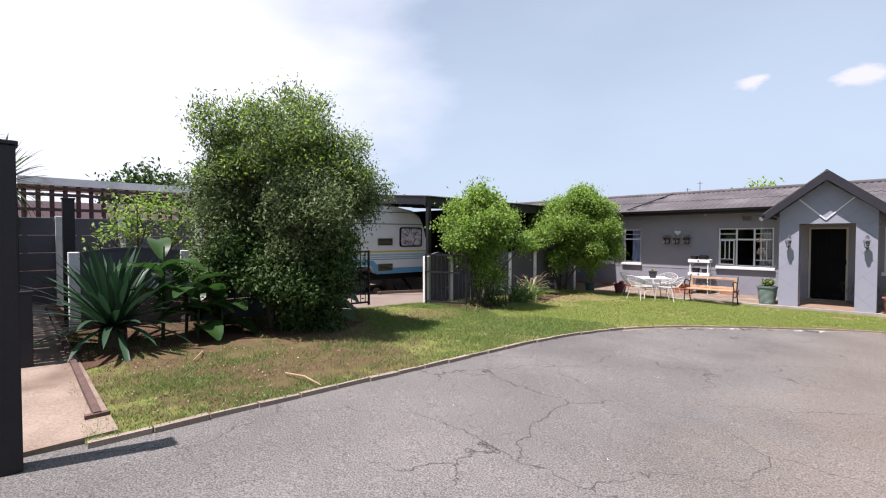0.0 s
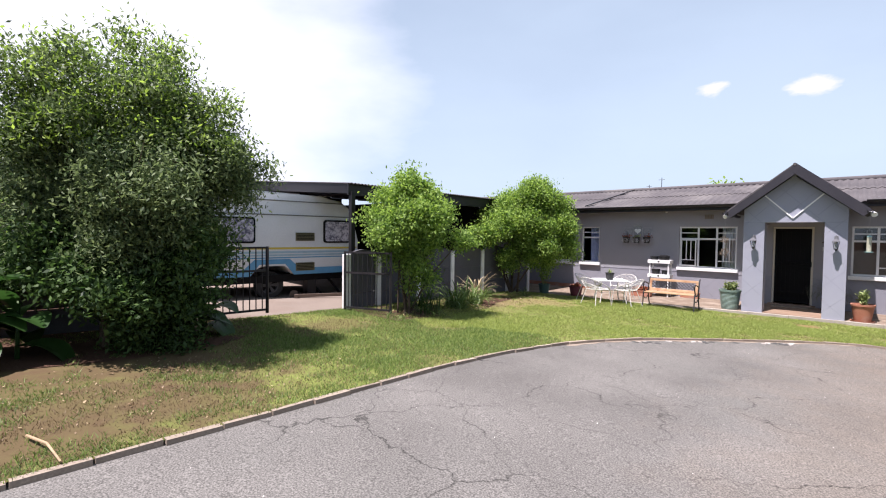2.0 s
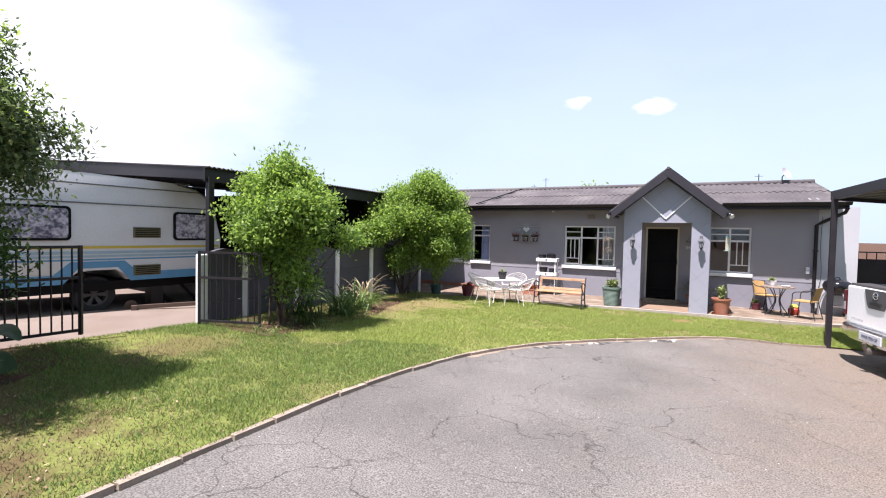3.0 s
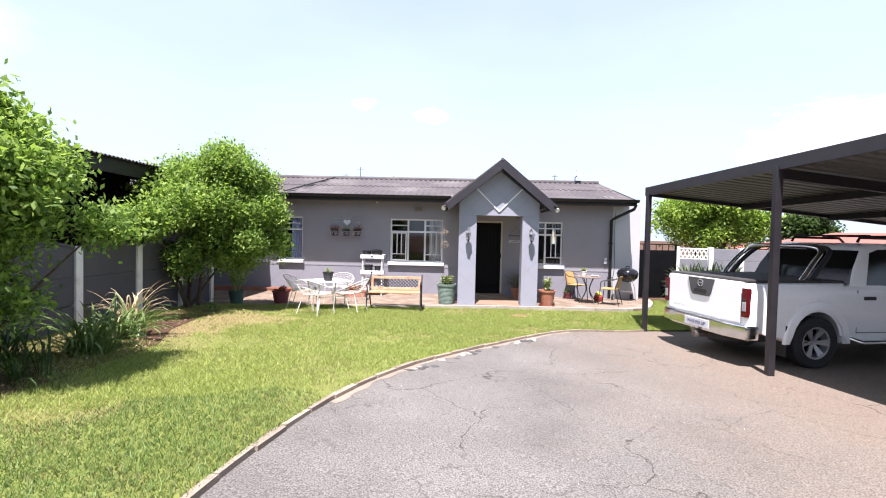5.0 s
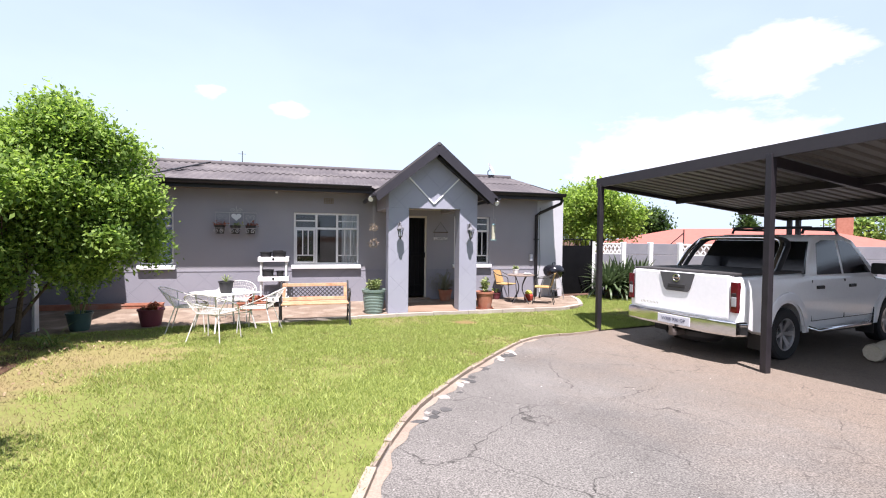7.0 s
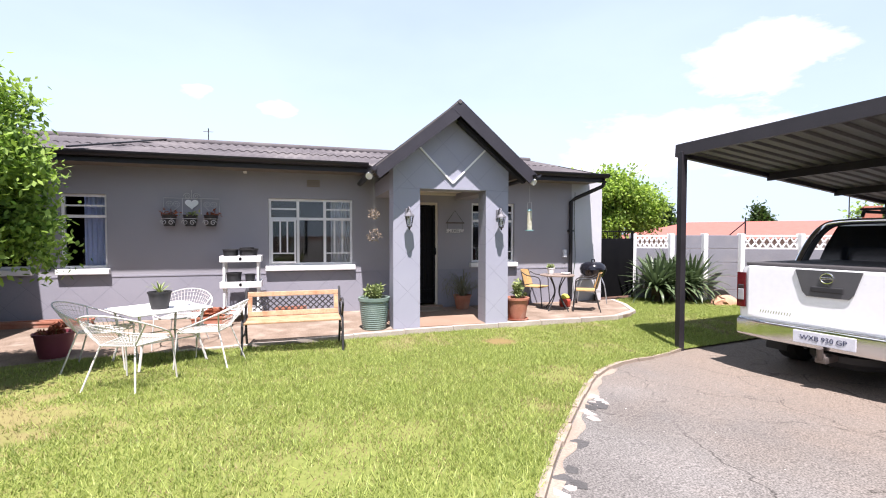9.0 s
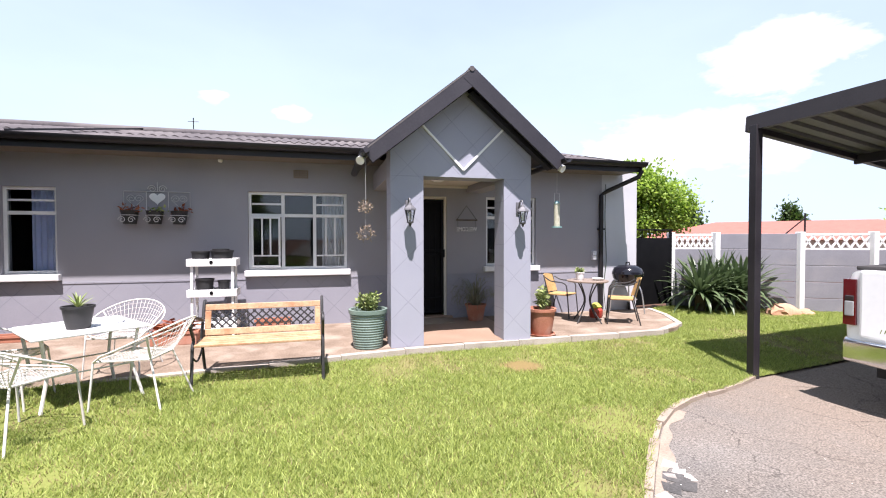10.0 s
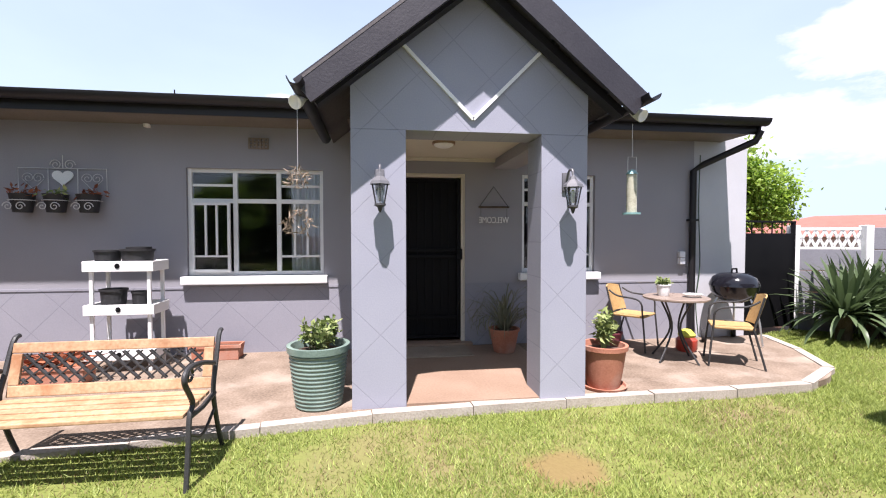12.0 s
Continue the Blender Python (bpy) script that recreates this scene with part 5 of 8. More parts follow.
def yard_gate(a, b, height, name_label):
    """A leaf of square bars."""
    a, b = Vector((*a, 0)), Vector((*b, 0))
    ln, ang = (b - a).length, math.degrees(math.atan2(b.y - a.y, b.x - a.x))
    root = thing("gate_leaf", pose(a.x, a.y, ground_z(a.x, a.y) + 0.04, 0, 0, ang), name_label, "gate", "leaves of the yard gate")
    for x in (0.02, ln - 0.02):
        bm = B()
        beam(bm, (x, 0, 0), (x, 0, height), 0.04, 0.04)
        part("stile", bm, STEEL, root)
    for z in (0.06, height * 0.64, height - 0.02):
        bm = B()
        beam(bm, (0.04, 0, z), (ln - 0.04, 0, z), 0.03, 0.035)
        part("rail", bm, STEEL, root)
    n = max(int(ln / 0.1), 2)
    for k in range(1, n):
        bm = B()
        beam(bm, (ln * k / n, 0.0, 0.05), (ln * k / n, 0.0, height - 0.03), 0.014, 0.014)
        part("bar", bm, STEEL, root)
    return root


yard_gate((-5.86, -8.36), (-4.85, -8.0), 1.17, "black steel bar gate leaf standing open against the wall")
yard_gate((-6.12, -11.8), (-5.87, -9.93), 1.15, "black steel bar gate leaf half hidden by the bush")

# caravan yard floor and the track slab at the entrance
yard = loft_sheet("pavement", resample(V3([(-6.05, -11.9), (-6.0, -8.3), (-6.4, -2.0)]), 24), resample(V3([(-20, -12.5), (-20, -8.3), (-20, -2.0)]), 24), 16, 0.03, DUSTY)
tagged(yard, "dusty concrete floor of the caravan yard", "paving", kind="structure")
bm = B()
slab_top = [(-1.98 - 0.5 * i, ground_z(-1.98 - 0.5 * i, -15.1) + 0.045 + 0.004 * math.sin(2.1 * i)) for i in range(15)]
prism(bm, slab_top + [(-8.98, slab_top[-1][1] - 0.25), (-1.98, slab_top[0][1] - 0.25)], -15.46, -14.9, "y")
tagged(part("pavement", bm, surf("track_slab", (0.17, 0.125, 0.095), (0.29, 0.23, 0.18), rough=0.92, scale=2.5, fine=50, bump=0.5, specular=0.2, stain=(0.14, 0.1, 0.075))), "rough worn concrete strip under the gate track", "slab", kind="structure")
rail = thing("gate_track", pose(0, 0, 0), "rusty steel track of the sliding gate", "track")
bm = B()
beam(bm, (-2.35, -14.98, ground_z(-2.35, -15) + 0.065), (-8.5, -14.93, ground_z(-8.5, -15) + 0.075), 0.05, 0.05)
beam(bm, (-2.35, -15.06, ground_z(-2.35, -15) + 0.06), (-2.35, -14.9, ground_z(-2.35, -15) + 0.06), 0.05, 0.04)
part("rail", bm, surf("rusty_steel", (0.06, 0.035, 0.03), (0.13, 0.075, 0.06), rough=0.8, scale=8, fine=70), rail)

# entrance: steel posts and the slid-back palisade gate
for x, y, z1, w, lab in ((-1.82, -15.49, 2.47, 0.14, "tall black steel gate post at the entrance"), (-4.38, -15.33, 1.32, 0.12, "short black steel post beside the gate track"), (-5.95, -15.42, 2.5, 0.15, "black steel guide post of the sliding gate"), (-7.3, -15.38, 2.62, 0.16, "black steel guide post of the sliding gate"), (-7.25, -14.72, 2.5, 0.15, "black steel guide post of the sliding gate")):
    gp = thing("gate_post", pose(x, y, ground_z(x, y)), lab, "post")
    h = z1 - ground_z(x, y)
    bm = B()
    box(bm, -w / 2, w / 2, -w / 2, w / 2, -0.1, h, 0.008)
    part("shaft", bm, DARK, gp)
    bm = B()
    box(bm, -w / 2 - 0.012, w / 2 + 0.012, -w / 2 - 0.012, w / 2 + 0.012, h, h + 0.025, 0.006)
    part("cap", bm, DARK, gp)
slide = thing("sliding_gate", pose(-4.4, -15.62, ground_z(-6, -15.62) - 0.02), "black palisade sliding gate slid open along the street", "gate")
for z in (0.12, 0.75, 1.45):
    bm = B()
    beam(bm, (0, 0, z), (-5.6, 0, z + 0.15), 0.05, 0.06)
    part("rail", bm, DARK, slide)
for k in range(38):
    bm = B()
    x = -0.05 - k * 0.148
    beam(bm, (x, 0.03, 0.05), (x, 0.03, 2.1 + 0.006 * k), 0.13, 0.012, up=(0, 1, 0))
    part("pale", bm, DARK, slide)

# neighbour's pergola roof with a slatted front
perg = thing("neighbour_carport", pose(0, 0, 0), "neighbour's low carport with dark timber slats", "carport")
bm = B()
prism(bm, [(-12.0, 3.3), (-12.0, 3.12), (-17, 3.35), (-17, 3.5)], -15.2, -4.5, "y")
part("roof", bm, WHITE_WORN, perg, "pale sheet metal roof")
SLAT = surf("dark_red_timber", (0.055, 0.03, 0.032), (0.09, 0.05, 0.05), rough=0.8, scale=5, fine=60)
for z in (2.55, 2.9, 3.05):
    bm = B()
    beam(bm, (-12.02, -15.2, z), (-12.02, -4.5, z), 0.06, 0.07)
    part("rail", bm, SLAT, perg)
for k in range(44):
    bm = B()
    beam(bm, (-12.05, -15.1 + 0.245 * k, 2.1 if k % 4 else 0.3), (-12.05, -15.1 + 0.245 * k, 3.12), 0.06, 0.07)
    part("slat", bm, SLAT, perg)
bm = B()
box(bm, -20, -19.8, -19, -4, 0.2, 3.2)
part("back_wall", bm, surf("pink_plaster", (0.6, 0.42, 0.4), (0.68, 0.5, 0.47), rough=0.9), perg, "pinkish plaster wall")

# ---- left carport and caravan ----
shed = tagged(new("carport"), "dark timber lean-to over the caravan with a corrugated roof", "carport", kind="structure")
bm = corrugated(B(), -2.45, 7.95, 0, 0, 8.0, 0.62, 0.09, 0.012)
o = part("roof_sheet", bm, ROOF, shed, smooth=True)
o.matrix_basis = Matrix(((0, -1, 0, -6.2), (1, 0, 0, -10.3 + 4.8 - 0.0), (0, 0, 1, 2.92), (0, 0, 0, 1))) @ Matrix.Translation((0, 0, 0))
bm = B()
beam(bm, (-6.32, -7.95, 2.8), (-6.32, 2.4, 2.74), 0.05, 0.24)
part("fascia", bm, DARK, shed)
bm = B()
beam(bm, (-6.3, -7.9, 2.82), (-14.2, -7.9, 3.38), 0.05, 0.22)
part("fascia", bm, DARK, shed)
for x, y in ((-6.3, -7.85), (-6.5, -2.6), (-14.0, -7.85)):
    bm = B()
    box(bm, x - 0.05, x + 0.05, y - 0.05, y + 0.05, 0.1, 2.75, 0.006)
    part("post", bm, DARK, shed)
for k in range(5):
    y = -7.0 + k * 1.3
    bm = B()
    beam(bm, (-6.35, y, 2.78), (-14.0, y, 3.3), 0.05, 0.11)
    part("rafter", bm, DARK, shed)
# black walls in place of the shade deep under the roof
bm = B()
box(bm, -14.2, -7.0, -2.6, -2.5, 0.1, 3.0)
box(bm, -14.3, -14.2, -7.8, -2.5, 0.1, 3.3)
part("back_wall", bm, BLACK, shed, "black walls standing in for the dark inside of the lean-to")

van = thing("caravan", pose(-7.68, -6.64, ground_z(-7.8, -8.5) + 0.01, 0, 0, 84), "white touring caravan with blue skirt and yellow stripe", "caravan")
CREAMW = surf("caravan_white", (0.56, 0.57, 0.59), (0.64, 0.65, 0.67), rough=0.35, scale=1.5, fine=30, bump=0.04, stain=(0.52, 0.52, 0.5))
BLUE = plain("caravan_blue", (0.09, 0.26, 0.44), 0.4)
PALEBLUE = plain("caravan_pale_blue", (0.3, 0.42, 0.5), 0.4)
YELLOW = plain("caravan_yellow", (0.52, 0.4, 0.06), 0.45)
OLIVE = plain("vent_olive", (0.12, 0.105, 0.055), 0.6)
body = [(-0.05, 0.58), (0.02, 0.9), (0.0, 1.3), (-0.1, 1.8), (-0.24, 2.1), (-0.5, 2.28), (-1.0, 2.36), (-2.5, 2.4), (-4.2, 2.36), (-4.75, 2.15), (-4.95, 1.5), (-4.95, 0.58), (-2.62, 0.56), (-2.46, 0.8), (-1.88, 0.8), (-1.72, 0.56)]
bm = B()
prism(bm, body[::-1], 0.0, 2.1, "y")
bmesh.ops.bevel(bm, geom=[e for e in bm.edges if abs(e.verts[0].co.y - e.verts[1].co.y) < 0.001], offset=0.05, segments=3, affect="EDGES", profile=0.5)
part("body", bm, CREAMW, van, smooth=True)
for z0, z1, mt, lab in ((1.12, 1.165, YELLOW, "mustard yellow stripe"), (1.03, 1.08, PALEBLUE, "pale blue ribbed band"), (0.97, 1.01, PALEBLUE, "pale blue ribbed band"), (0.92, 0.945, BLUE, "blue ribbed band")):
    bm = B()
    box(bm, -4.9, -0.04, -0.006, 0.02, z0, z1, 0.002)
    part("stripe", bm, mt, van, lab)
bm = B()
prism(bm, [(-0.1, 0.54), (-0.1, 0.69), (-1.55, 0.69), (-1.78, 0.9), (-2.56, 0.9), (-2.79, 0.69), (-4.9, 0.69), (-4.9, 0.54), (-2.66, 0.54), (-2.46, 0.79), (-1.88, 0.79), (-1.68, 0.54)], -0.012, 0.015, "y")
part("skirt", bm, BLUE, van, "blue skirt over the wheel arch")
SEAM = plain("van_seam", (0.12, 0.12, 0.12))
for z, x1 in ((1.88, -0.16), (2.2, -0.45)):
    bm = B()
    box(bm, -4.75, x1, -0.014, 0.01, z, z + 0.022, 0.003)
    part("seam", bm, SEAM, van, "dark seam strip")
LACE = surf("lace_curtain", (0.1, 0.1, 0.14), (0.5, 0.48, 0.55), rough=0.15, scale=7, fine=22, bump=0, contrast=(0.42, 0.58))
for x0, x1, z0, z1 in ((-0.95, -0.2, 1.26, 1.81), (-3.75, -2.55, 1.26, 1.82)):
    bm = B()
    box(bm, x0, x1, -0.025, 0.01, z0, z1)
    bmesh.ops.bevel(bm, geom=[e for e in bm.edges if abs(e.verts[0].co.y - e.verts[1].co.y) > 0.01], offset=0.07, segments=4, affect="EDGES", profile=0.5)
    w = part("window", bm, BLACK, van, "caravan window in a black rubber seal")
    bm = B()
    box(bm, x0 + 0.04, x1 - 0.04, -0.031, -0.024, z0 + 0.04, z1 - 0.04)
    bmesh.ops.bevel(bm, geom=[e for e in bm.edges if abs(e.verts[0].co.y - e.verts[1].co.y) > 0.004], offset=0.05, segments=4, affect="EDGES", profile=0.5)
    part("pane", bm, LACE, w, "dim pane with lace curtains behind")
for x0, z0 in ((-1.64, 1.31), (-1.64, 0.62)):
    bm = B()
    box(bm, x0, x0 + 0.46, -0.02, 0.01, z0, z0 + 0.19, 0.005)
    v = part("vent", bm, OLIVE, van, "olive fridge vent")
    bm = B()
    for k in range(5):
        beam(bm, (x0 + 0.03, -0.022, z0 + 0.025 + k * 0.034), (x0 + 0.43, -0.022, z0 + 0.025 + k * 0.034), 0.012, 0.012)
    part("slat", bm, BLACK, v)
bm = B()
box(bm, -4.8, -0.1, 0.1, 2.0, 0.38, 0.54)
part("chassis", bm, BLACK, van)
RUBBER = plain("tyre_rubber", (0.018, 0.018, 0.019), 0.85)


def wheel_mesh(root, x, y, z, r, width, rimmat, name="wheel"):
    """A tyre with a spoked rim; the axle runs along y."""
    hub = new(name)
    hub.parent = root
    hub.matrix_basis = pose(x, y, z, 90, 0, 0)
    w = width / 2
    bm = B()
    lathe(bm, [(r * 0.62, -w * 0.9), (r * 0.9, -w), (r * 0.98, -w * 0.8), (r, -w * 0.4), (r, w * 0.4), (r * 0.98, w * 0.8), (r * 0.9, w), (r * 0.62, w * 0.9), (r * 0.6, 0), (r * 0.62, -w * 0.9)], 40)
    part("tyre", bm, RUBBER, hub, smooth=True)
    bm = B()
    lathe(bm, [(0.0, w * 0.45), (r * 0.12, w * 0.45), (r * 0.13, w * 0.2), (r * 0.1, w * 0.1)], 16)
    lathe(bm, [(r * 0.53, w * 0.1), (r * 0.56, w * 0.86), (r * 0.64, w * 0.9), (r * 0.62, w * 0.6), (r * 0.6, -w * 0.8), (r * 0.56, -w * 0.8), (r * 0.53, w * 0.1)], 32)
    for k in range(6):
        a = k * math.pi / 3
        for s in (-0.13, 0.13):
            beam(bm, (r * 0.1 * math.cos(a), r * 0.1 * math.sin(a), w * 0.42), (r * 0.58 * math.cos(a + s), r * 0.58 * math.sin(a + s), w * 0.72), r * 0.11, w * 0.18)
    part("rim", bm, rimmat, hub, "silver alloy rim", smooth=True)
    bm = B()
    lathe(bm, [(0, -w * 0.2), (r * 0.55, -w * 0.2), (r * 0.55, -w * 0.1), (0, -w * 0.1)], 24)
    part("brake_disc", bm, BLACK, hub)
    return hub


SILVER = plain("alloy_silver", (0.55, 0.55, 0.56), 0.3, metal=0.8)
wheel_mesh(van, -2.17, 0.24, 0.31, 0.32, 0.18, plain("dark_steel_rim", (0.05, 0.05, 0.052), 0.6))
for x in (-0.45, -4.3, -0.95):
    bm = B()
    beam(bm, (x - 0.25, 0.3, 0.42), (x + 0.1, 0.25, -0.02), 0.05, 0.05)
    part("corner_steady", bm, BLACK, van)
bm = B()
box(bm, -1.3, -1.08, 0.1, 0.35, -0.03, 0.4, 0.01)
part("support_block", bm, DARK, van)
hitch = thing("tow_bar", pose(-7.55, -7.85, ground_z(-7.6, -7.9) + 0.07, 0, 0, 62), "old steel tow bar lying on the yard floor", "tow bar")
bm = B()
beam(bm, (-0.5, 0, 0.02), (1.6, 0, 0.02), 0.07, 0.07)
beam(bm, (-0.5, -0.12, 0.0), (-0.5, 0.12, 0.0), 0.09, 0.12)
lathe(bm, [(0, -0.04), (0.1, -0.04), (0.1, 0.04), (0, 0.04)], 14, pose(-0.55, 0.1, 0.04, 90))
part("bar", bm, plain("brown_steel", (0.09, 0.06, 0.045), 0.7), hitch)

# ---- pickup ----
truck = thing("pickup_truck", pose(3.56, -3.655, ground_z(4.8, -3.6) + 0.01, 0, 0, 10.4) @ Matrix.Diagonal((1.04, 1.04, 1.04, 1)), "white double-cab pickup parked under the carport", "pickup")
PAINT = surf("white_car_paint", (0.77, 0.78, 0.79), (0.82, 0.83, 0.84), rough=0.32, scale=1.2, fine=20, bump=0.0, coat=0.6)
CHROME = plain("chrome", (0.72, 0.72, 0.73), 0.12, metal=1.0)
TRIM = plain("black_plastic", (0.02, 0.02, 0.022), 0.6)
TINT = plain("tinted_glass", (0.006, 0.007, 0.009), 0.04, specular=0.4)
HALF = 0.9


def side_loft(bm, sections):
    """Rings of (half width, z) pairs at successive x, mirrored about the middle."""
    rings = []
    for x, prof in sections:
        rings.append([bm.verts.new((x, -w, z)) for w, z in prof] + [bm.verts.new((x, w, z)) for w, z in prof[::-1]])
    for a, b in zip(rings, rings[1:]):
        n = len(a)
        for i in range(n):
            bm.faces.new((a[i], a[(i + 1) % n], b[(i + 1) % n], b[i]))
    bm.faces.new(rings[0][::-1])
    bm.faces.new(rings[-1])
    return bm


def flank(h, low, wid):
    return [(wid - 0.12, low), (wid - 0.03, low + 0.08), (wid, low + 0.3), (wid - 0.005, h - 0.12), (wid - 0.035, h - 0.015), (wid - 0.07, h)]


def arch_cut(xa, z=0.36, r=0.47):
    return [(xa + r * math.cos(radians(a)), z + r * math.sin(radians(a))) for a in range(0, 181, 15)]


# lower body as a side profile with wheel arches, swept across and rounded
def body_side(poly, y0, y1, bev):
    bm = B()
    prism(bm, poly, y0, y1, "y")
    bmesh.ops.bevel(bm, geom=[e for e in bm.edges if abs(e.verts[0].co.y - e.verts[1].co.y) < 0.001], offset=bev, segments=3, affect="EDGES", profile=0.5)
    return bm


lower = [(0.1, 0.52), (0.08, 1.135), (1.75, 1.15), (1.76, 1.06), (3.75, 1.06), (4.95, 0.98), (5.15, 0.8), (5.18, 0.45), (4.93, 0.42)] + arch_cut(4.42) + [(3.75, 0.4), (1.9, 0.42)] + arch_cut(1.25) + [(0.5, 0.5)]
bm = body_side(lower, -HALF, HALF, 0.05)
for zz in (0.55, 0.68, 0.8, 0.9, 1.0, 1.08):
    bmesh.ops.bisect_plane(bm, geom=list(bm.verts) + list(bm.edges) + list(bm.faces), plane_co=(0, 0, zz), plane_no=(0, 0, 1))
for v in bm.verts:
    if abs(v.co.y) > 0.8:
        # the flank swells at mid height and tucks in to the sill and the rail
        v.co.y *= 1.012 - 0.16 * (v.co.z - 0.82) ** 2 - (0.05 * max(v.co.z - 1.0, 0) / 0.15)
part("body", bm, PAINT, truck, smooth=True)
for side in (-1, 1):
    for xa in (1.25, 4.42):
        bm = B()
        outer, inner = arch_cut(xa, r=0.56), arch_cut(xa, r=0.465)
        prism(bm, outer + inner[::-1], side * (HALF - 0.02), side * (HALF + 0.035), "y")
        bmesh.ops.bevel(bm, geom=[e for e in bm.edges if abs(e.verts[0].co.y - e.verts[1].co.y) < 0.001 and abs(e.verts[0].co.y) > HALF], offset=0.02, segments=2, affect="EDGES", profile=0.5)
        part("wheel_arch", bm, PAINT, truck, smooth=True)
cab_low, cab_top = 1.04, 1.74
bm = B()
prof = [(1.8, cab_low), (1.92, 1.35), (2.12, 1.66), (2.3, cab_top), (3.1, cab_top + 0.01), (3.45, 1.66), (4.05, 1.12), (4.1, cab_low)]
lo = [bm.verts.new((x, -(HALF - 0.02) + (z - cab_low) * 0.2, z)) for x, z in prof]
hi = [bm.verts.new((x, (HALF - 0.02) - (z - cab_low) * 0.2, z)) for x, z in prof]
bm.faces.new(lo)
bm.faces.new(hi[::-1])
for i in range(len(prof)):
    j = (i + 1) % len(prof)
    bm.faces.new((lo[i], hi[i], hi[j], lo[j]))
bmesh.ops.bevel(bm, geom=[e for e in bm.edges if abs(e.verts[0].co.y - e.verts[1].co.y) < 0.3], offset=0.045, segments=3, affect="EDGES", profile=0.5)
part("cab", bm, PAINT, truck, smooth=True)


def side_y(z, out):
    return (HALF - 0.02) - (z - cab_low) * 0.2 + out


for side in (-1, 1):
    for poly in ([(2.12, 1.12), (2.26, 1.6), (2.42, 1.65), (2.84, 1.66), (2.86, 1.12)], [(2.93, 1.12), (2.92, 1.66), (3.12, 1.655), (3.36, 1.58), (3.83, 1.12)]):
        bm = B()
        a = [bm.verts.new((x, side * side_y(z, 0.004), z)) for x, z in poly]
        b = [bm.verts.new((x, side * side_y(z, -0.02), z)) for x, z in poly]
        bm.faces.new(a)
        bm.faces.new(b[::-1])
        for i in range(len(poly)):
            j = (i + 1) % len(poly)
            bm.faces.new((a[i], b[i], b[j], a[j]))
        part("side_window", bm, TINT, truck)
    for x0, x1 in ((1.93, 2.885), (2.905, 3.9)):
        bm = B()
        for xx in (x0, x1):
            box(bm, xx - 0.004, xx + 0.004, side * (HALF - 0.01) - 0.012, side * (HALF - 0.01) + 0.012, 0.5, 1.05)
        box(bm, x0 + 0.004, x1 - 0.004, side * (HALF - 0.01) - 0.012, side * (HALF - 0.01) + 0.012, 0.497, 0.505)
        d = part("door_seam", bm, TRIM, truck)
        bm = B()
        box(bm, x0 + 0.1, x0 + 0.3, side * (HALF + 0.012) - 0.02, side * (HALF + 0.012) + 0.02, 0.93, 0.975, 0.01)
        part("door_handle", bm, TRIM, truck, "black door handle")
    bm = B()
    box(bm, 3.72, 3.84, side * 1.0 - 0.1, side * 1.0 + 0.1, 1.1, 1.28, 0.03)
    part("wing_mirror", bm, TRIM, truck)
    bm = B()
    tube(bm, [(1.85, side * 0.86, 0.42), (1.95, side * 0.97, 0.38), (3.55, side * 0.97, 0.38), (3.65, side * 0.86, 0.42)], 0.035, 10)
    part("side_step", bm, CHROME, truck, smooth=True)
    # twin-tube sports bar behind the cab
    for dx in (0.0, 0.16):
        bm = B()
        tube(bm, smooth_line([(1.05 + dx, side * 0.76, 1.1), (1.3 + dx, side * 0.74, 1.4), (1.5 + dx, side * 0.68, 1.6), (1.52 + dx, side * 0.5, 1.67), (1.52 + dx, 0, 1.68)], 5), 0.036, 10)
        part("sports_bar", bm, TRIM if dx else CHROME, truck, smooth=True)
    # roof rails
    bm = B()
    tube(bm, [(2.3, side * 0.56, 1.76), (2.34, side * 0.56, 1.83), (3.3, side * 0.56, 1.83), (3.42, side * 0.56, 1.74)], 0.022, 8)
    part("roof_rail", bm, TRIM, truck, smooth=True)
    bm = B()
    prism(bm, [(0.06, 0.71), (0.06, 1.07), (0.13, 1.07), (0.16, 0.88), (0.11, 0.71)], side * (HALF - 0.085), side * (HALF + 0.006), "y")
    tl = part("tail_light", bm, plain("red_lens", (0.09, 0.004, 0.008), 0.15), truck, "red tail light cluster")
    for z0, z1, mt in ((0.78, 0.9, plain("clear_lens", (0.3, 0.3, 0.31), 0.1)), (0.9, 0.945, plain("smoked_lens", (0.03, 0.02, 0.022), 0.1))):
        bm = B()
        box(bm, 0.054, 0.09, side * (HALF - 0.04) - 0.035, side * (HALF - 0.04) + 0.035, z0, z1, 0.01)
        part("lens", bm, mt, tl)
for x in (2.42, 3.05):
    bm = B()
    box(bm, x - 0.05, x + 0.05, -0.62, 0.62, 1.85, 1.88, 0.012)
    part("roof_bar", bm, TRIM, truck)
# rear window, widened so its black also covers the shaded cab back
bm = B()
q = [(1.825, 1.13), (1.912, 1.35), (2.093, 1.63)]
a = [bm.verts.new((x - 0.02, s * w, z)) for (x, z), w in zip(q, (0.84, 0.8, 0.74)) for s in (-1, 1)]
b = [bm.verts.new((x + 0.03, s * w, z)) for (x, z), w in zip(q, (0.84, 0.8, 0.74)) for s in (-1, 1)]
for f in ((a[0], a[1], a[3], a[2]), (a[2], a[3], a[5], a[4]), (b[0], b[2], b[3], b[1]), (b[2], b[4], b[5], b[3]), (a[0], a[2], b[2], b[0]), (a[2], a[4], b[4], b[2]), (a[1], b[1], b[3], a[3]), (a[3], b[3], b[5], a[5]), (a[4], a[5], b[5], b[4]), (a[0], b[0], b[1], a[1])):
    bm.faces.new(f)
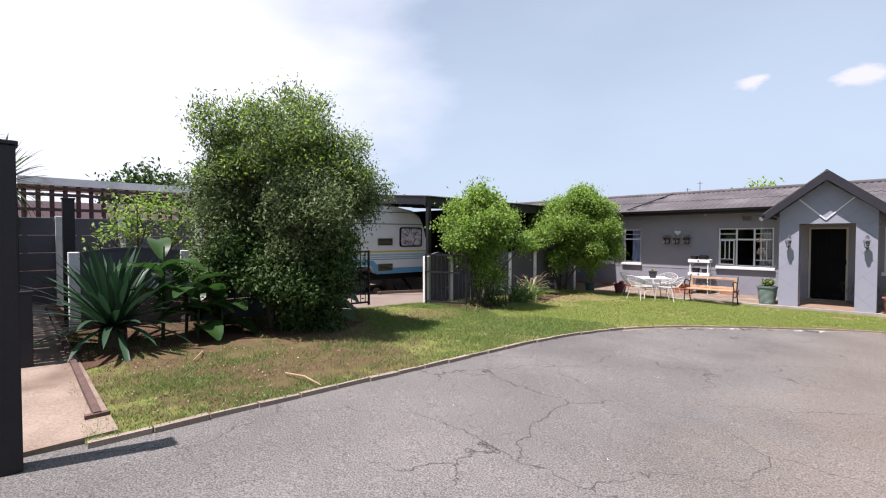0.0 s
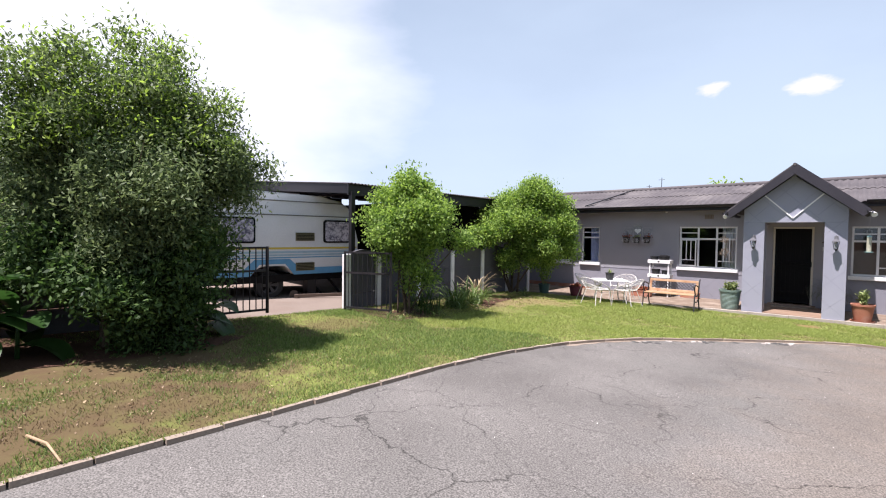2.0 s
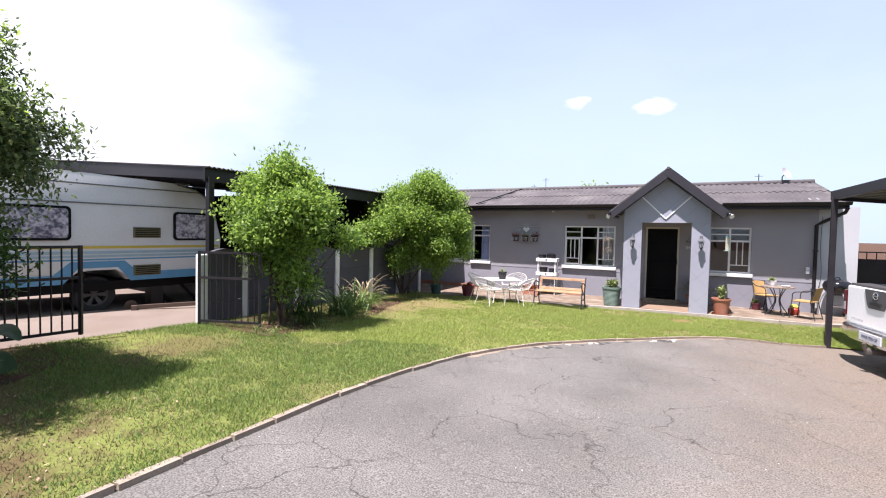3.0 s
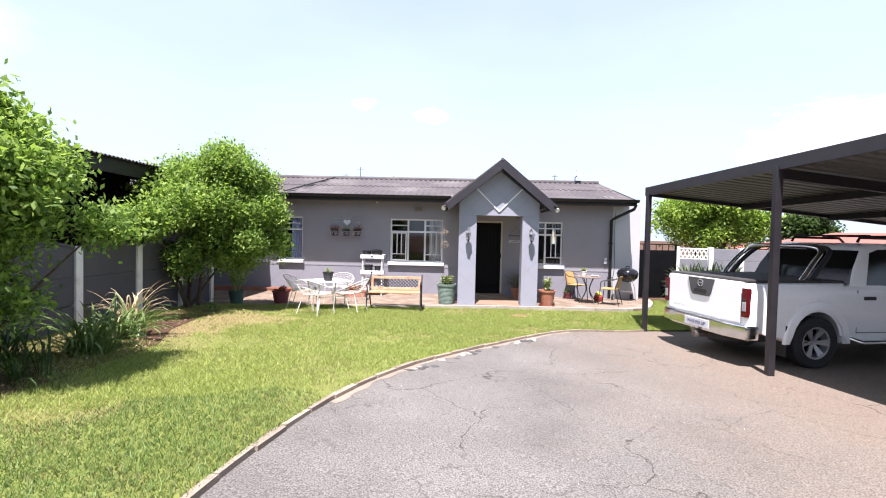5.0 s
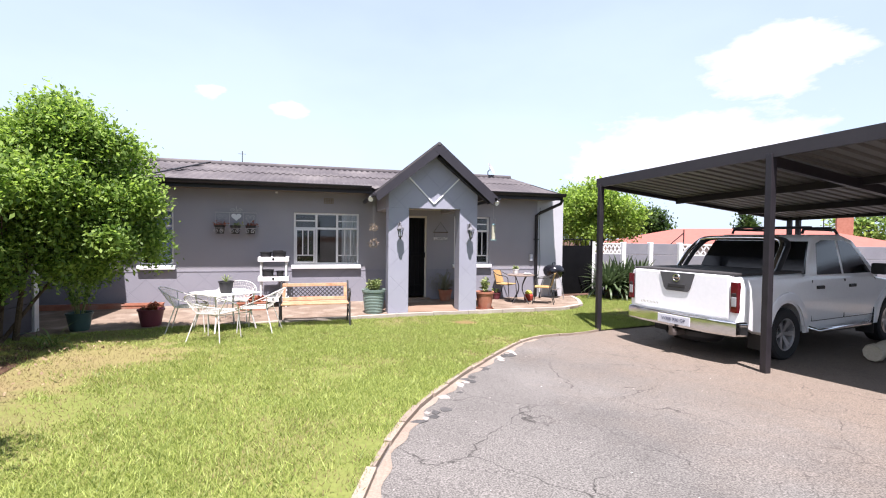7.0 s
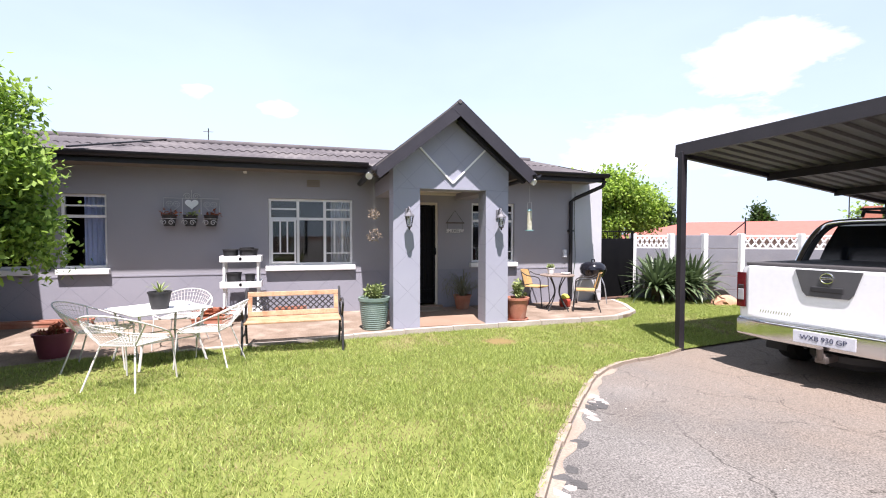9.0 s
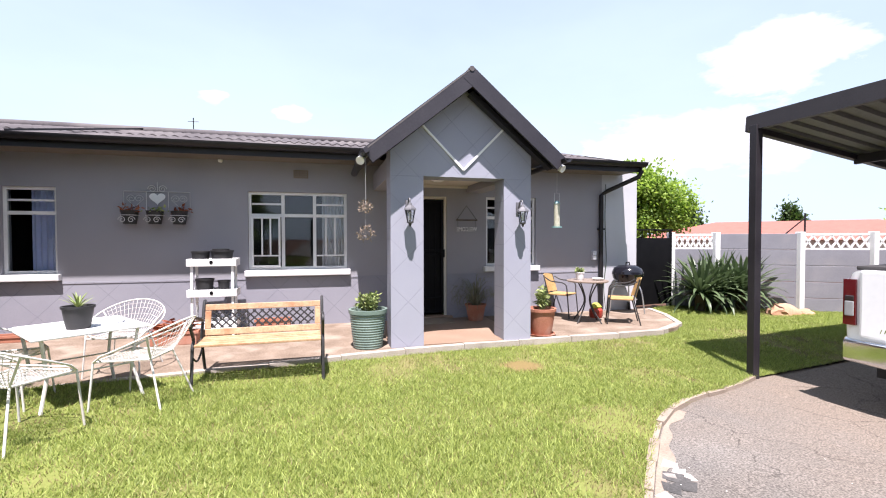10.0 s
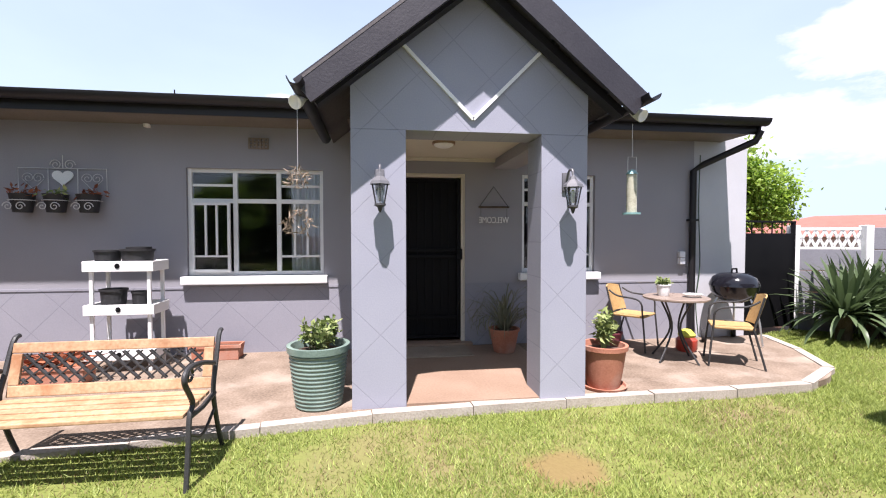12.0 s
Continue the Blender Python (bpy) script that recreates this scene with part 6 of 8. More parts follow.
part("rear_window", bm, TINT, truck)
bm = B()
box(bm, 0.12, 1.76, -0.84, 0.84, 1.14, 1.178, 0.015)
part("bed_cover", bm, plain("tonneau_vinyl", (0.035, 0.033, 0.034), 0.75), truck, "black vinyl cover over the load bed")
bm = B()
box(bm, 0.06, 0.13, -0.79, 0.79, 0.62, 1.145, 0.02)
gate = part("tailgate", bm, PAINT, truck)
bm = B()
prism(bm, [(-0.29, 1.135), (0.29, 1.135), (0.22, 0.93), (0.18, 0.89), (-0.18, 0.89), (-0.22, 0.93)], 0.045, 0.07, "x")
hp = part("handle_panel", bm, plain("grey_plastic", (0.07, 0.07, 0.075), 0.5), gate, "dark grey handle panel")
bm = B()
box(bm, 0.035, 0.06, -0.14, 0.14, 0.935, 0.985, 0.008)
part("tailgate_handle", bm, TRIM, gate)
bm = B()
tube(bm, [(0.04, 0.055 * math.cos(k * math.pi / 10), 1.065 + 0.045 * math.sin(k * math.pi / 10)) for k in range(20)], 0.008, 6, closed=True)
box(bm, 0.034, 0.046, -0.062, 0.062, 1.055, 1.075, 0.002)
part("badge", bm, CHROME, gate, "round chrome badge")
bm = B()
for k in range(6):
    for dy in (0.0, 0.028):
        beam(bm, (0.057, 0.64 - k * 0.055 - dy, 0.675), (0.057, 0.63 - k * 0.055 - dy, 0.705), 0.006, 0.006, (1, 0, 0))
part("lettering", bm, CHROME, gate, "small chrome bars in place of a model name")
bm = B()
pts = [(0.22, -0.96), (0.06, -0.9), (0.0, -0.55), (0.0, 0.55), (0.06, 0.9), (0.22, 0.96), (0.28, 0.9), (0.16, 0.5), (0.16, -0.5), (0.28, -0.9)]
prism(bm, pts, 0.42, 0.6, "z")
bmesh.ops.bevel(bm, geom=[e for e in bm.edges if abs(e.verts[0].co.z - e.verts[1].co.z) < 0.001], offset=0.03, segments=3, affect="EDGES", profile=0.5)
part("rear_bumper", bm, CHROME, truck, "chrome step bumper", smooth=True)
bm = B()
box(bm, -0.012, 0.0, -0.27, 0.27, 0.45, 0.565, 0.004)
plate = part("number_plate", bm, plain("plate_white", (0.56, 0.57, 0.62), 0.4), truck, "white number plate with dark characters")
txt = bpy.data.curves.new("plate_text", "FONT")
txt.body, txt.size, txt.align_x, txt.align_y, txt.extrude = "WXB 930 GP", 0.072, "CENTER", "CENTER", 0.001
tob = new("plate_characters", txt)
dg = bpy.context.evaluated_depsgraph_get()
tme = bpy.data.meshes.new_from_object(tob.evaluated_get(dg))
bpy.data.objects.remove(tob)
tme.materials.append(plain("plate_blue", (0.03, 0.035, 0.09), 0.5))
tx = new("plate_characters", tme)
tx.parent = plate
tx.matrix_basis = Matrix(((0, 0, -1, -0.0145), (-1, 0, 0, 0), (0, 1, 0, 0.507), (0, 0, 0, 1)))
bm = B()
tube(bm, [(0.05, 0.0, 0.36), (-0.05, 0.0, 0.36), (-0.07, 0.0, 0.44)], 0.03, 8)
box(bm, -0.05, 0.2, -0.05, 0.05, 0.3, 0.36, 0.01)
part("tow_hitch", bm, plain("worn_steel", (0.14, 0.12, 0.11), 0.5, metal=0.6), truck, smooth=True)
bm = B()
box(bm, 0.3, 4.9, -0.72, 0.72, 0.36, 0.55)
part("underbody", bm, TRIM, truck)
# unseen axle and spare wheel, added to darken the gap below the bumper
bm = B()
tube(bm, [(1.25, -0.7, 0.37), (1.25, 0.7, 0.37)], 0.06, 10)
part("rear_axle", bm, TRIM, truck)
bm = B()
lathe(bm, [(0.0, 0.24), (0.2, 0.24), (0.3, 0.22), (0.36, 0.28), (0.36, 0.34), (0.3, 0.38), (0.0, 0.38)], 20, pose(0.62, 0, 0))
part("spare_wheel", bm, TRIM, truck, smooth=True)
for xa in (1.25, 4.42):
    for side in (-1, 1):
        w = wheel_mesh(truck, xa, side * 0.79, 0.37, 0.385, 0.25, SILVER)
        if side > 0:
            w.matrix_basis = pose(xa, 0.79, 0.37, -90, 0, 0)
        bm = B()
        box(bm, xa - 0.53 if xa < 2 else xa - 0.56, xa - 0.505 if xa < 2 else xa - 0.535, side * 0.79 - 0.12, side * 0.79 + 0.12, 0.2, 0.6, 0.004)
        part("mud_flap", bm, TRIM, truck)


def lifted(z):
    """Heights on the raised body: stretched up to the rail, shifted above it."""
    return 0.37 + (z - 0.37) * 1.14 if z < 1.15 else z + 0.11


for ob in truck.children_recursive:
    if ob.type == "MESH" and not ob.parent.name.startswith("wheel") and not ob.name.startswith("plate_char"):
        for v in ob.data.vertices:
            v.co.z = lifted(v.co.z)
tx.location.z = lifted(0.507)

# folded cover lying beside the truck, and the globe lamp in the carport
cov = thing("rolled_tarpaulin", pose(6.2, -4.75, ground_z(6.2, -4.75) + 0.0, 0, 0, 5), "beige rolled tarpaulin on the carport floor", "tarpaulin")
bm = B()
tube(bm, smooth_line([(0, 0, 0.14), (0.5, 0.05, 0.16), (1.1, 0.0, 0.13), (1.6, 0.03, 0.12)], 6), [0.12 + 0.02 * math.sin(k * 1.3) for k in range(19)], 10)
part("roll", bm, surf("canvas", (0.4, 0.36, 0.28), (0.52, 0.47, 0.38), rough=0.95, scale=6, fine=50, bump=0.6), cov, smooth=True)
lampq = CA + u_ax * 0.55 + v_ax * 0.4
gl = thing("ceiling_lamp", pose(lampq.x, lampq.y, lampq.z - 0.12), "small white globe lamp under the carport roof", "lamp")
bm = B()
lathe(bm, [(0, 0), (0.05, 0), (0.05, -0.05), (0, -0.05)], 14)
part("holder", bm, WHITE, gl)
bm = B()
lathe(bm, [(0, -0.19), (0.04, -0.18), (0.065, -0.13), (0.055, -0.07), (0.04, -0.05)], 14)
part("globe", bm, WHITE, gl, smooth=True)

# ---- beyond the plot ----
nb = thing("neighbour_house", pose(25.5, 16, -1.0, 0, 0, -51), "neighbour's house with a red tiled roof", "house")
bm = B()
box(bm, -7, 9, -3, 5, 0, 2.4)
part("wall", bm, surf("cream_plaster", (0.6, 0.56, 0.5), (0.68, 0.64, 0.58), rough=0.9), nb)
bm = B()
v = [bm.verts.new(q) for q in ((-7.7, -3.7, 2.35), (9.7, -3.7, 2.35), (9.7, 5.7, 2.35), (-7.7, 5.7, 2.35), (-3.0, 1, 3.5), (5.0, 1, 3.5))]
for f in ((0, 1, 5, 4), (1, 2, 5), (2, 3, 4, 5), (3, 0, 4), (3, 2, 1, 0)):
    bm.faces.new([v[i] for i in f])
part("roof", bm, RED_ROOF, nb, "salmon red tiled hip roof")
bm = B()
box(bm, 6.2, 7.0, 0.5, 1.2, 2.6, 4.3, 0.02)
part("chimney", bm, surf("red_brick", (0.3, 0.12, 0.08), (0.42, 0.2, 0.14), rough=0.9, scale=6), nb)
bm = B()
tube(bm, [(5.6, 1, 3.6), (5.6, 1, 7.0)], 0.03, 6)
tube(bm, [(5.1, 1, 6.8), (6.1, 1, 6.8)], 0.02, 6)
part("antenna", bm, DARK, nb)
tree("street_tree", (12.5, 12, -0.2), [(12.5, 12, 3.6, 1.7, 1.6, 1.3), (11.0, 12.2, 3.0, 1.4, 1.4, 1.2), (14.0, 11.8, 2.9, 1.35, 1.35, 1.15), (12.6, 12, 2.2, 2.1, 1.6, 1.0)], 2600, 13, 0.2, 0.17, 0.1, LEAF_BRIGHT, "big bright green tree behind the boundary wall", "tree", stems=5, girth=0.16)
tree("street_tree", (31, 28, -0.3), [(30, 28.3, 3.4, 1.9, 1.9, 1.2), (28.6, 28.7, 3.0, 1.6, 1.6, 1.0)], 900, 11, 0.3, 0.3, 0.18, LEAF_DARK, "dark round tree beyond the neighbour's house", "tree", stems=4, girth=0.2)
tree("conifer", (32.7, 20.4, -0.3), [(32.7, 20.4, 2.2, 0.7, 0.7, 1.3), (32.7, 20.4, 3.4, 0.38, 0.38, 0.85)], 300, 9, 0.2, 0.3, 0.14, LEAF_DARK, "narrow dark conifer in the distance", "tree", stems=3, girth=0.15)
tree("street_tree", (33, 11, -0.3), [(33, 11, 2.6, 1.7, 2.0, 1.5), (33, 13, 2.2, 1.5, 1.5, 1.2)], 300, 9, 0.3, 0.3, 0.16, LEAF_MID, "light green tree in the distance", "tree", stems=4, girth=0.15)
tree("street_tree", (-30, -9, 0.3), [(-30, -9, 4.4, 2.2, 2.2, 1.6), (-29, -7, 4.0, 1.6, 1.6, 1.2)], 400, 10, 0.3, 0.3, 0.18, LEAF_DARK, "dark tree far behind the neighbour's carport", "tree", stems=4, girth=0.2)
tree("street_tree", (-6, 26, -0.3), [(-6, 26, 4.6, 1.6, 1.6, 1.5)], 300, 9, 0.25, 0.3, 0.16, LEAF_BRIGHT, "treetop showing above the house roof", "tree", stems=4, girth=0.2)
for x, y, h in ((-4.2, 6.0, 1.05), (-5.0, 7.0, 0.9), (3.2, 6.0, 0.9), (-4.55, 6.4, 0.7)):
    an = thing("antenna", pose(x, y, RIDGE_Z - 0.45), "thin aerial mast on the house roof", "antenna")
    bm = B()
    tube(bm, [(0, 0, 0), (0, 0, h)], 0.013, 6)
    tube(bm, [(-0.12, 0, h * 0.92), (0.12, 0, h * 0.92)], 0.008, 5)
    part("mast", bm, DARK, an)

# plain added walls, unseen, close the plot by carport and street and block light
bm = B()
box(bm, 13.2, 13.4, -17.0, -2.2, -0.6, 2.1)
box(bm, 5.2, 13.2, -17.2, -17.0, -0.6, 2.1)
tagged(part("wall_boundary", bm, PANEL), "plain grey wall, unseen, added to keep light off the carport floor", "wall", kind="structure")

# ---- things on the patio and the lawn ----
TERRACOTTA = surf("terracotta", (0.3, 0.115, 0.07), (0.4, 0.17, 0.11), rough=0.8, scale=6, fine=60, stain=(0.36, 0.22, 0.17))
GREENPOT = surf("green_glaze", (0.12, 0.175, 0.15), (0.18, 0.24, 0.21), rough=0.35, scale=6, fine=60, stain=(0.2, 0.27, 0.23))
PLASTIC = plain("black_pot_plastic", (0.02, 0.02, 0.022), 0.6)
MAROON = plain("maroon_pot", (0.16, 0.035, 0.05), 0.5)
PINE = surf("varnished_pine", (0.31, 0.17, 0.088), (0.48, 0.315, 0.19), rough=0.45, scale=7, fine=45, bump=0.15, stain=(0.3, 0.12, 0.055), vary=0.12)
IRON = surf("cast_iron", (0.02, 0.02, 0.021), (0.04, 0.04, 0.041), rough=0.55, scale=10, fine=90, bump=0.2)
WICKER = surf("honey_wicker", (0.33, 0.2, 0.075), (0.46, 0.3, 0.13), rough=0.6, scale=30, fine=160, bump=0.5)
WHITE_WIRE = surf("white_wire", (0.5, 0.485, 0.46), (0.66, 0.645, 0.62), rough=0.5, scale=8, fine=80, bump=0.05, stain=(0.55, 0.5, 0.45))
POTSOIL = surf("pot_soil", (0.06, 0.035, 0.025), (0.12, 0.08, 0.06), rough=0.95, fine=80, bump=0.6)
SUCC = leafy("succulent_leaf", (0.14, 0.2, 0.06), (0.32, 0.36, 0.15), through=0.15)
SUCC_RED = leafy("red_succulent_leaf", (0.16, 0.04, 0.025), (0.34, 0.12, 0.06), through=0.15)


def pot(name, x, y, z, r0, r1, h, material, label, ribs=0, soil=True, square=False):
    root = thing(name, pose(x, y, z), label, "plant pot")
    prof = [(0.0, 0.0), (r0, 0.0)]
    steps = max(ribs * 2, 6)
    for i in range(1, steps + 1):
        t = i / steps
        prof.append((r0 + (r1 - r0) * t ** 0.8 + (0.008 if ribs and i % 2 else 0), h * 0.9 * t))
    prof += [(r1 * 1.08, h * 0.9), (r1 * 1.09, h), (r1 * 0.95, h), (r1 * 0.9, h * 0.85), (0, h * 0.85)]
    bm = B()
    lathe(bm, prof, 32)
    part("pot", bm, material, root, smooth=True)
    if soil:
        bm = B()
        lathe(bm, [(0, h * 0.88), (r1 * 0.9, h * 0.87), (r1 * 0.9, h * 0.84), (0, h * 0.84)], 20)
        part("soil", bm, POTSOIL, root)
    return root


def sprig(root, n, spread, height, length, width, material, z, stems=True, name="foliage"):
    pts = []
    bm = B()
    for k in range(n):
        a, r = rnd.uniform(0, 6.28), spread * math.sqrt(rnd.random())
        tip = Vector((r * math.cos(a), r * math.sin(a), z + height * rnd.uniform(0.45, 1.0)))
        tube(bm, [(tip.x * 0.2, tip.y * 0.2, z - 0.02), (tip.x * 0.7, tip.y * 0.7, z + (tip.z - z) * 0.6), tip], 0.005, 4)
        for j in range(9):
            q = Vector((tip.x * 0.5, tip.y * 0.5, z + (tip.z - z) * 0.4)).lerp(tip, j / 8)
            pts.append((q.x, q.y, q.z))
    if stems:
        part("stem", bm, SUCC, root)
    else:
        bm.free()
    c = np.repeat(np.array(pts), 3, 0)
    return leaf_quads(name, c + nrg.normal(size=c.shape) * 0.012, 1.2, length, width, material, root, droop=-0.2)


gpot = pot("plant_pot", -0.72, 0.17, 0.0, 0.18, 0.235, 0.51, GREENPOT, "large ribbed green pot with a jade plant", ribs=14)
sprig(gpot, 26, 0.19, 0.26, 0.06, 0.035, SUCC, 0.45)
tpot = pot("plant_pot", 1.85, 0.26, 0.0, 0.14, 0.2, 0.4, TERRACOTTA, "terracotta pot with an upright jade plant")
sprig(tpot, 14, 0.09, 0.36, 0.07, 0.035, SUCC, 0.36)
bm = B()
lathe(bm, [(0, 0.0), (0.2, 0.0), (0.215, 0.03), (0.2, 0.03), (0.19, 0.01), (0, 0.01)], 28)
o = part("saucer", bm, TERRACOTTA, tpot)
wpot = pot("plant_pot", 1.26, 1.55, 0.022, 0.12, 0.17, 0.28, TERRACOTTA, "terracotta pot with drooping grassy spider plant")
for k in range(90):
    a = rnd.uniform(0, 6.28)
    bm = B()
    blade(bm, (0.03 * math.cos(a), 0.03 * math.sin(a), 0.24), (math.cos(a), math.sin(a)), rnd.uniform(0.6, 0.95), 0.012, rnd.uniform(0.7, 1.5), rnd.uniform(1.0, 2.8), seg=6)
    part("leaf", bm, leafy("spider_leaf", (0.05, 0.055, 0.03), (0.36, 0.36, 0.26)) if k == 0 else bpy.data.materials["spider_leaf"], wpot)
mp = pot("plant_pot", -4.75, -0.42, 0.0, 0.15, 0.2, 0.3, MAROON, "maroon plastic pot with red succulents")
sprig(mp, 10, 0.15, 0.12, 0.07, 0.03, SUCC_RED, 0.26)
sp = pot("plant_pot", -5.75, -0.62, 0.0, 0.13, 0.18, 0.3, plain("teal_pot", (0.05, 0.1, 0.09), 0.5), "dark teal pot with a small shrub")
sprig(sp, 16, 0.28, 0.75, 0.07, 0.03, LEAF_MID, 0.28)


def trough(x0, x1, y, z, h, label, plants):
    root = thing("planter_trough", pose((x0 + x1) / 2, y, z), label, "planter")
    w = (x1 - x0) / 2
    bm = B()
    prism(bm, [(-w + 0.03, 0.0), (w - 0.03, 0.0), (w, h), (w - 0.02, h), (w - 0.045, 0.03), (-w + 0.045, 0.03), (-w + 0.02, h), (-w, h)], -0.09, 0.09, "y")
    box(bm, -w + 0.02, w - 0.02, -0.1, -0.08, 0.0, h, 0.006)
    box(bm, -w + 0.02, w - 0.02, 0.08, 0.1, 0.0, h, 0.006)
    box(bm, -w - 0.012, w + 0.012, -0.112, -0.1, h - 0.035, h + 0.003, 0.004)
    part("trough", bm, TERRACOTTA, root)
    bm = B()
    box(bm, -w + 0.04, w - 0.04, -0.078, 0.078, 0.03, h - 0.03)
    part("soil", bm, POTSOIL, root)
    if plants:
        ob = sprig(root, plants, 0.08, 0.14, 0.06, 0.035, SUCC_RED, h - 0.03, stems=False)
        ob.matrix_basis = Matrix.Diagonal((w / 0.1, 1, 1, 1))
    return root


trough(-2.32, -1.78, 1.78, 0.0, 0.17, "empty terracotta trough against the house wall", 0)
trough(-3.55, -2.95, 1.05, 0.0, 0.18, "terracotta trough with red succulents", 14)
trough(-8.6, -5.2, 1.8, 0.0, 0.1, "long low terracotta trough by the house wall", 0)

# ---- bench ----
bench = thing("garden_bench", pose(-1.92, -0.95, ground_z(-1.9, -0.9) + 0.02, 0, 0, 1), "slatted pine bench with cast iron ends and lattice back", "bench")
for s in (-1, 1):
    bm = B()
    x = s * 0.62
    tube(bm, smooth_line([(x, -0.07, -0.02), (x, -0.03, 0.2), (x, 0.0, 0.4), (x, 0.05, 0.47), (x, -0.06, 0.62), (x, 0.0, 0.68), (x, 0.2, 0.66), (x, 0.42, 0.6)], 5), 0.016, 8)
    tube(bm, smooth_line([(x, 0.56, -0.02), (x, 0.46, 0.2), (x, 0.4, 0.42), (x, 0.455, 0.58), (x, 0.53, 0.76), (x, 0.58, 0.79)], 5), 0.016, 8)
    tube(bm, [(x, 0.0, 0.4), (x, 0.2, 0.385), (x, 0.42, 0.4)], 0.016, 8)
    tube(bm, smooth_line([(x, 0.0, 0.3), (x, 0.2, 0.22), (x, 0.42, 0.3)], 5), 0.01, 6)
    tube(bm, [(x, 0.02 + 0.04 * math.cos(k), 0.64 + 0.035 * math.sin(k)) for k in [i * 0.7 for i in range(9)]], 0.009, 6)
    part("iron_end", bm, IRON, bench, "black cast iron scroll end", smooth=True)
for k, y in enumerate((0.0, 0.09, 0.18, 0.27, 0.36)):
    bm = B()
    box(bm, -0.6, 0.6, y - 0.035, y + 0.035, 0.405 - 0.006 * (k == 2), 0.43, 0.006)
    part("seat_slat", bm, PINE, bench)
back = pose(0, 0.43, 0.43, -14, 0, 0)
for z0, z1 in ((0.0, 0.07), (0.27, 0.335)):
    bm = B()
    box(bm, -0.6, 0.6, -0.012, 0.012, z0, z1, 0.006, back)
    part("back_rail", bm, PINE, bench)
for x in (-0.6, 0.54):
    bm = B()
    box(bm, x, x + 0.06, -0.012, 0.012, 0.073, 0.267, 0.005, back)
    part("back_stile", bm, PINE, bench)
bm = B()
n = 13
for k in range(-2, n):
    for s in (0, 1):
        x0, x1 = -0.53 + k * 1.06 / n, -0.53 + (k + 2.4) * 1.06 / n
        t0, t1 = max(0, (-0.53 - x0) / (x1 - x0)), min(1, (0.53 - x0) / (x1 - x0))
        if t1 > t0:
            za, zb = (0.08, 0.262) if s else (0.262, 0.08)
            beam(bm, back @ Vector((x0 + (x1 - x0) * t0, 0.003 * s, za + (zb - za) * t0)), back @ Vector((x0 + (x1 - x0) * t1, 0.003 * s, za + (zb - za) * t1)), 0.01, 0.022, up=(0, 1, 0.25))
part("lattice", bm, IRON, bench, "black cast iron lattice panel")

# ---- white wire furniture on the lawn ----
def wire_chair():
    root = thing("wire_chair", pose(0, 0, 0), "white wire garden chair with a hoop back", "chair", "chairs round the garden table")
    for x, y in ((0.2, 0.2), (0.2, -0.2), (-0.22, 0.2), (-0.22, -0.2)):
        bm = B()
        tube(bm, [(0.24 if x > 0 else -0.17, 0.25 * y / 0.2 if x > 0 else 0.17 * y / 0.2, 0.42), (x * 1.4, y * 1.35, -0.03)], 0.0085, 8)
        part("leg", bm, WHITE_WIRE, root)
    corners = [(0.24, 0.25), (0.24, -0.25), (-0.17, -0.17), (-0.17, 0.17)]
    bm = B()
    tube(bm, [(x, y, 0.42) for x, y in corners], 0.009, 6, closed=True)
    part("seat_rim", bm, WHITE_WIRE, root)
    bm = B()
    for k in range(1, 14):
        f = k / 14
        tube(bm, [(0.24, -0.25 + 0.5 * f, 0.42), (0.03, -0.21 + 0.42 * f, 0.408), (-0.17, -0.17 + 0.34 * f, 0.42)], 0.0024, 4)
        x, w = 0.24 - 0.41 * f, 0.25 - 0.08 * f
        tube(bm, [(x, -w, 0.419), (x, 0, 0.408), (x, w, 0.419)], 0.0024, 4)
    part("seat_mesh", bm, WHITE_WIRE, root)

    def rim(a):
        """A wide hoop that leans from the front of the seat up to the top of the back."""
        c, s = math.cos(a), math.sin(a)
        return (-0.06 + 0.36 * c, 0.36 * s, 0.585 - 0.16 * c - 0.02 * s * s)
    bm = B()
    tube(bm, [rim(k * math.pi / 18) for k in range(36)], 0.008, 8, closed=True)
    part("hoop", bm, WHITE_WIRE, root)
    for y in (-1, 1):
        bm = B()
        tube(bm, [(0.24, y * 0.25, 0.42), rim(y * 0.95)], 0.0085, 6)
        part("arm_support", bm, WHITE_WIRE, root)
        bm = B()
        tube(bm, [(-0.17, y * 0.17, 0.42), rim(y * 2.05)], 0.0085, 6)
        part("arm_support", bm, WHITE_WIRE, root)
    bm = B()
    feet = [Vector((-0.17, -0.17 + 0.34 * k / 16, 0.42)) for k in range(17)]
    tops = [Vector(rim(-2.15 - (2 * math.pi - 4.3) * k / 16)) for k in range(17)]
    for u, v in zip(feet, tops):
        tube(bm, [u, u.lerp(v, 0.5) + Vector((-0.02, 0, -0.01)), v], 0.0024, 4)
    for f in (0.2, 0.38, 0.56, 0.74, 0.88):
        tube(bm, [u.lerp(v, f) + Vector((-0.04, 0, -0.02)) * (f * (1 - f) * 2) for u, v in zip(feet, tops)], 0.0024, 4)
    part("back_mesh", bm, WHITE_WIRE, root)
    return root


first_chair = wire_chair()
spots = [(-3.39, -2.07, 70), (-3.95, -1.22, 5), (-2.83, -1.38, 168), (-3.4, -0.2, -95)]
for i, (x, y, a) in enumerate(spots):
    m = pose(x, y, ground_z(x, y) + 0.025, 0, 0, a)
    if i == 0:
        first_chair.matrix_basis = m
    else:
        copy_thing(first_chair, m)
gt = thing("garden_table", pose(-3.42, -1.08, ground_z(-3.4, -1.1) + 0.02, 0, 0, 38), "white square metal garden table", "table")
bm = B()
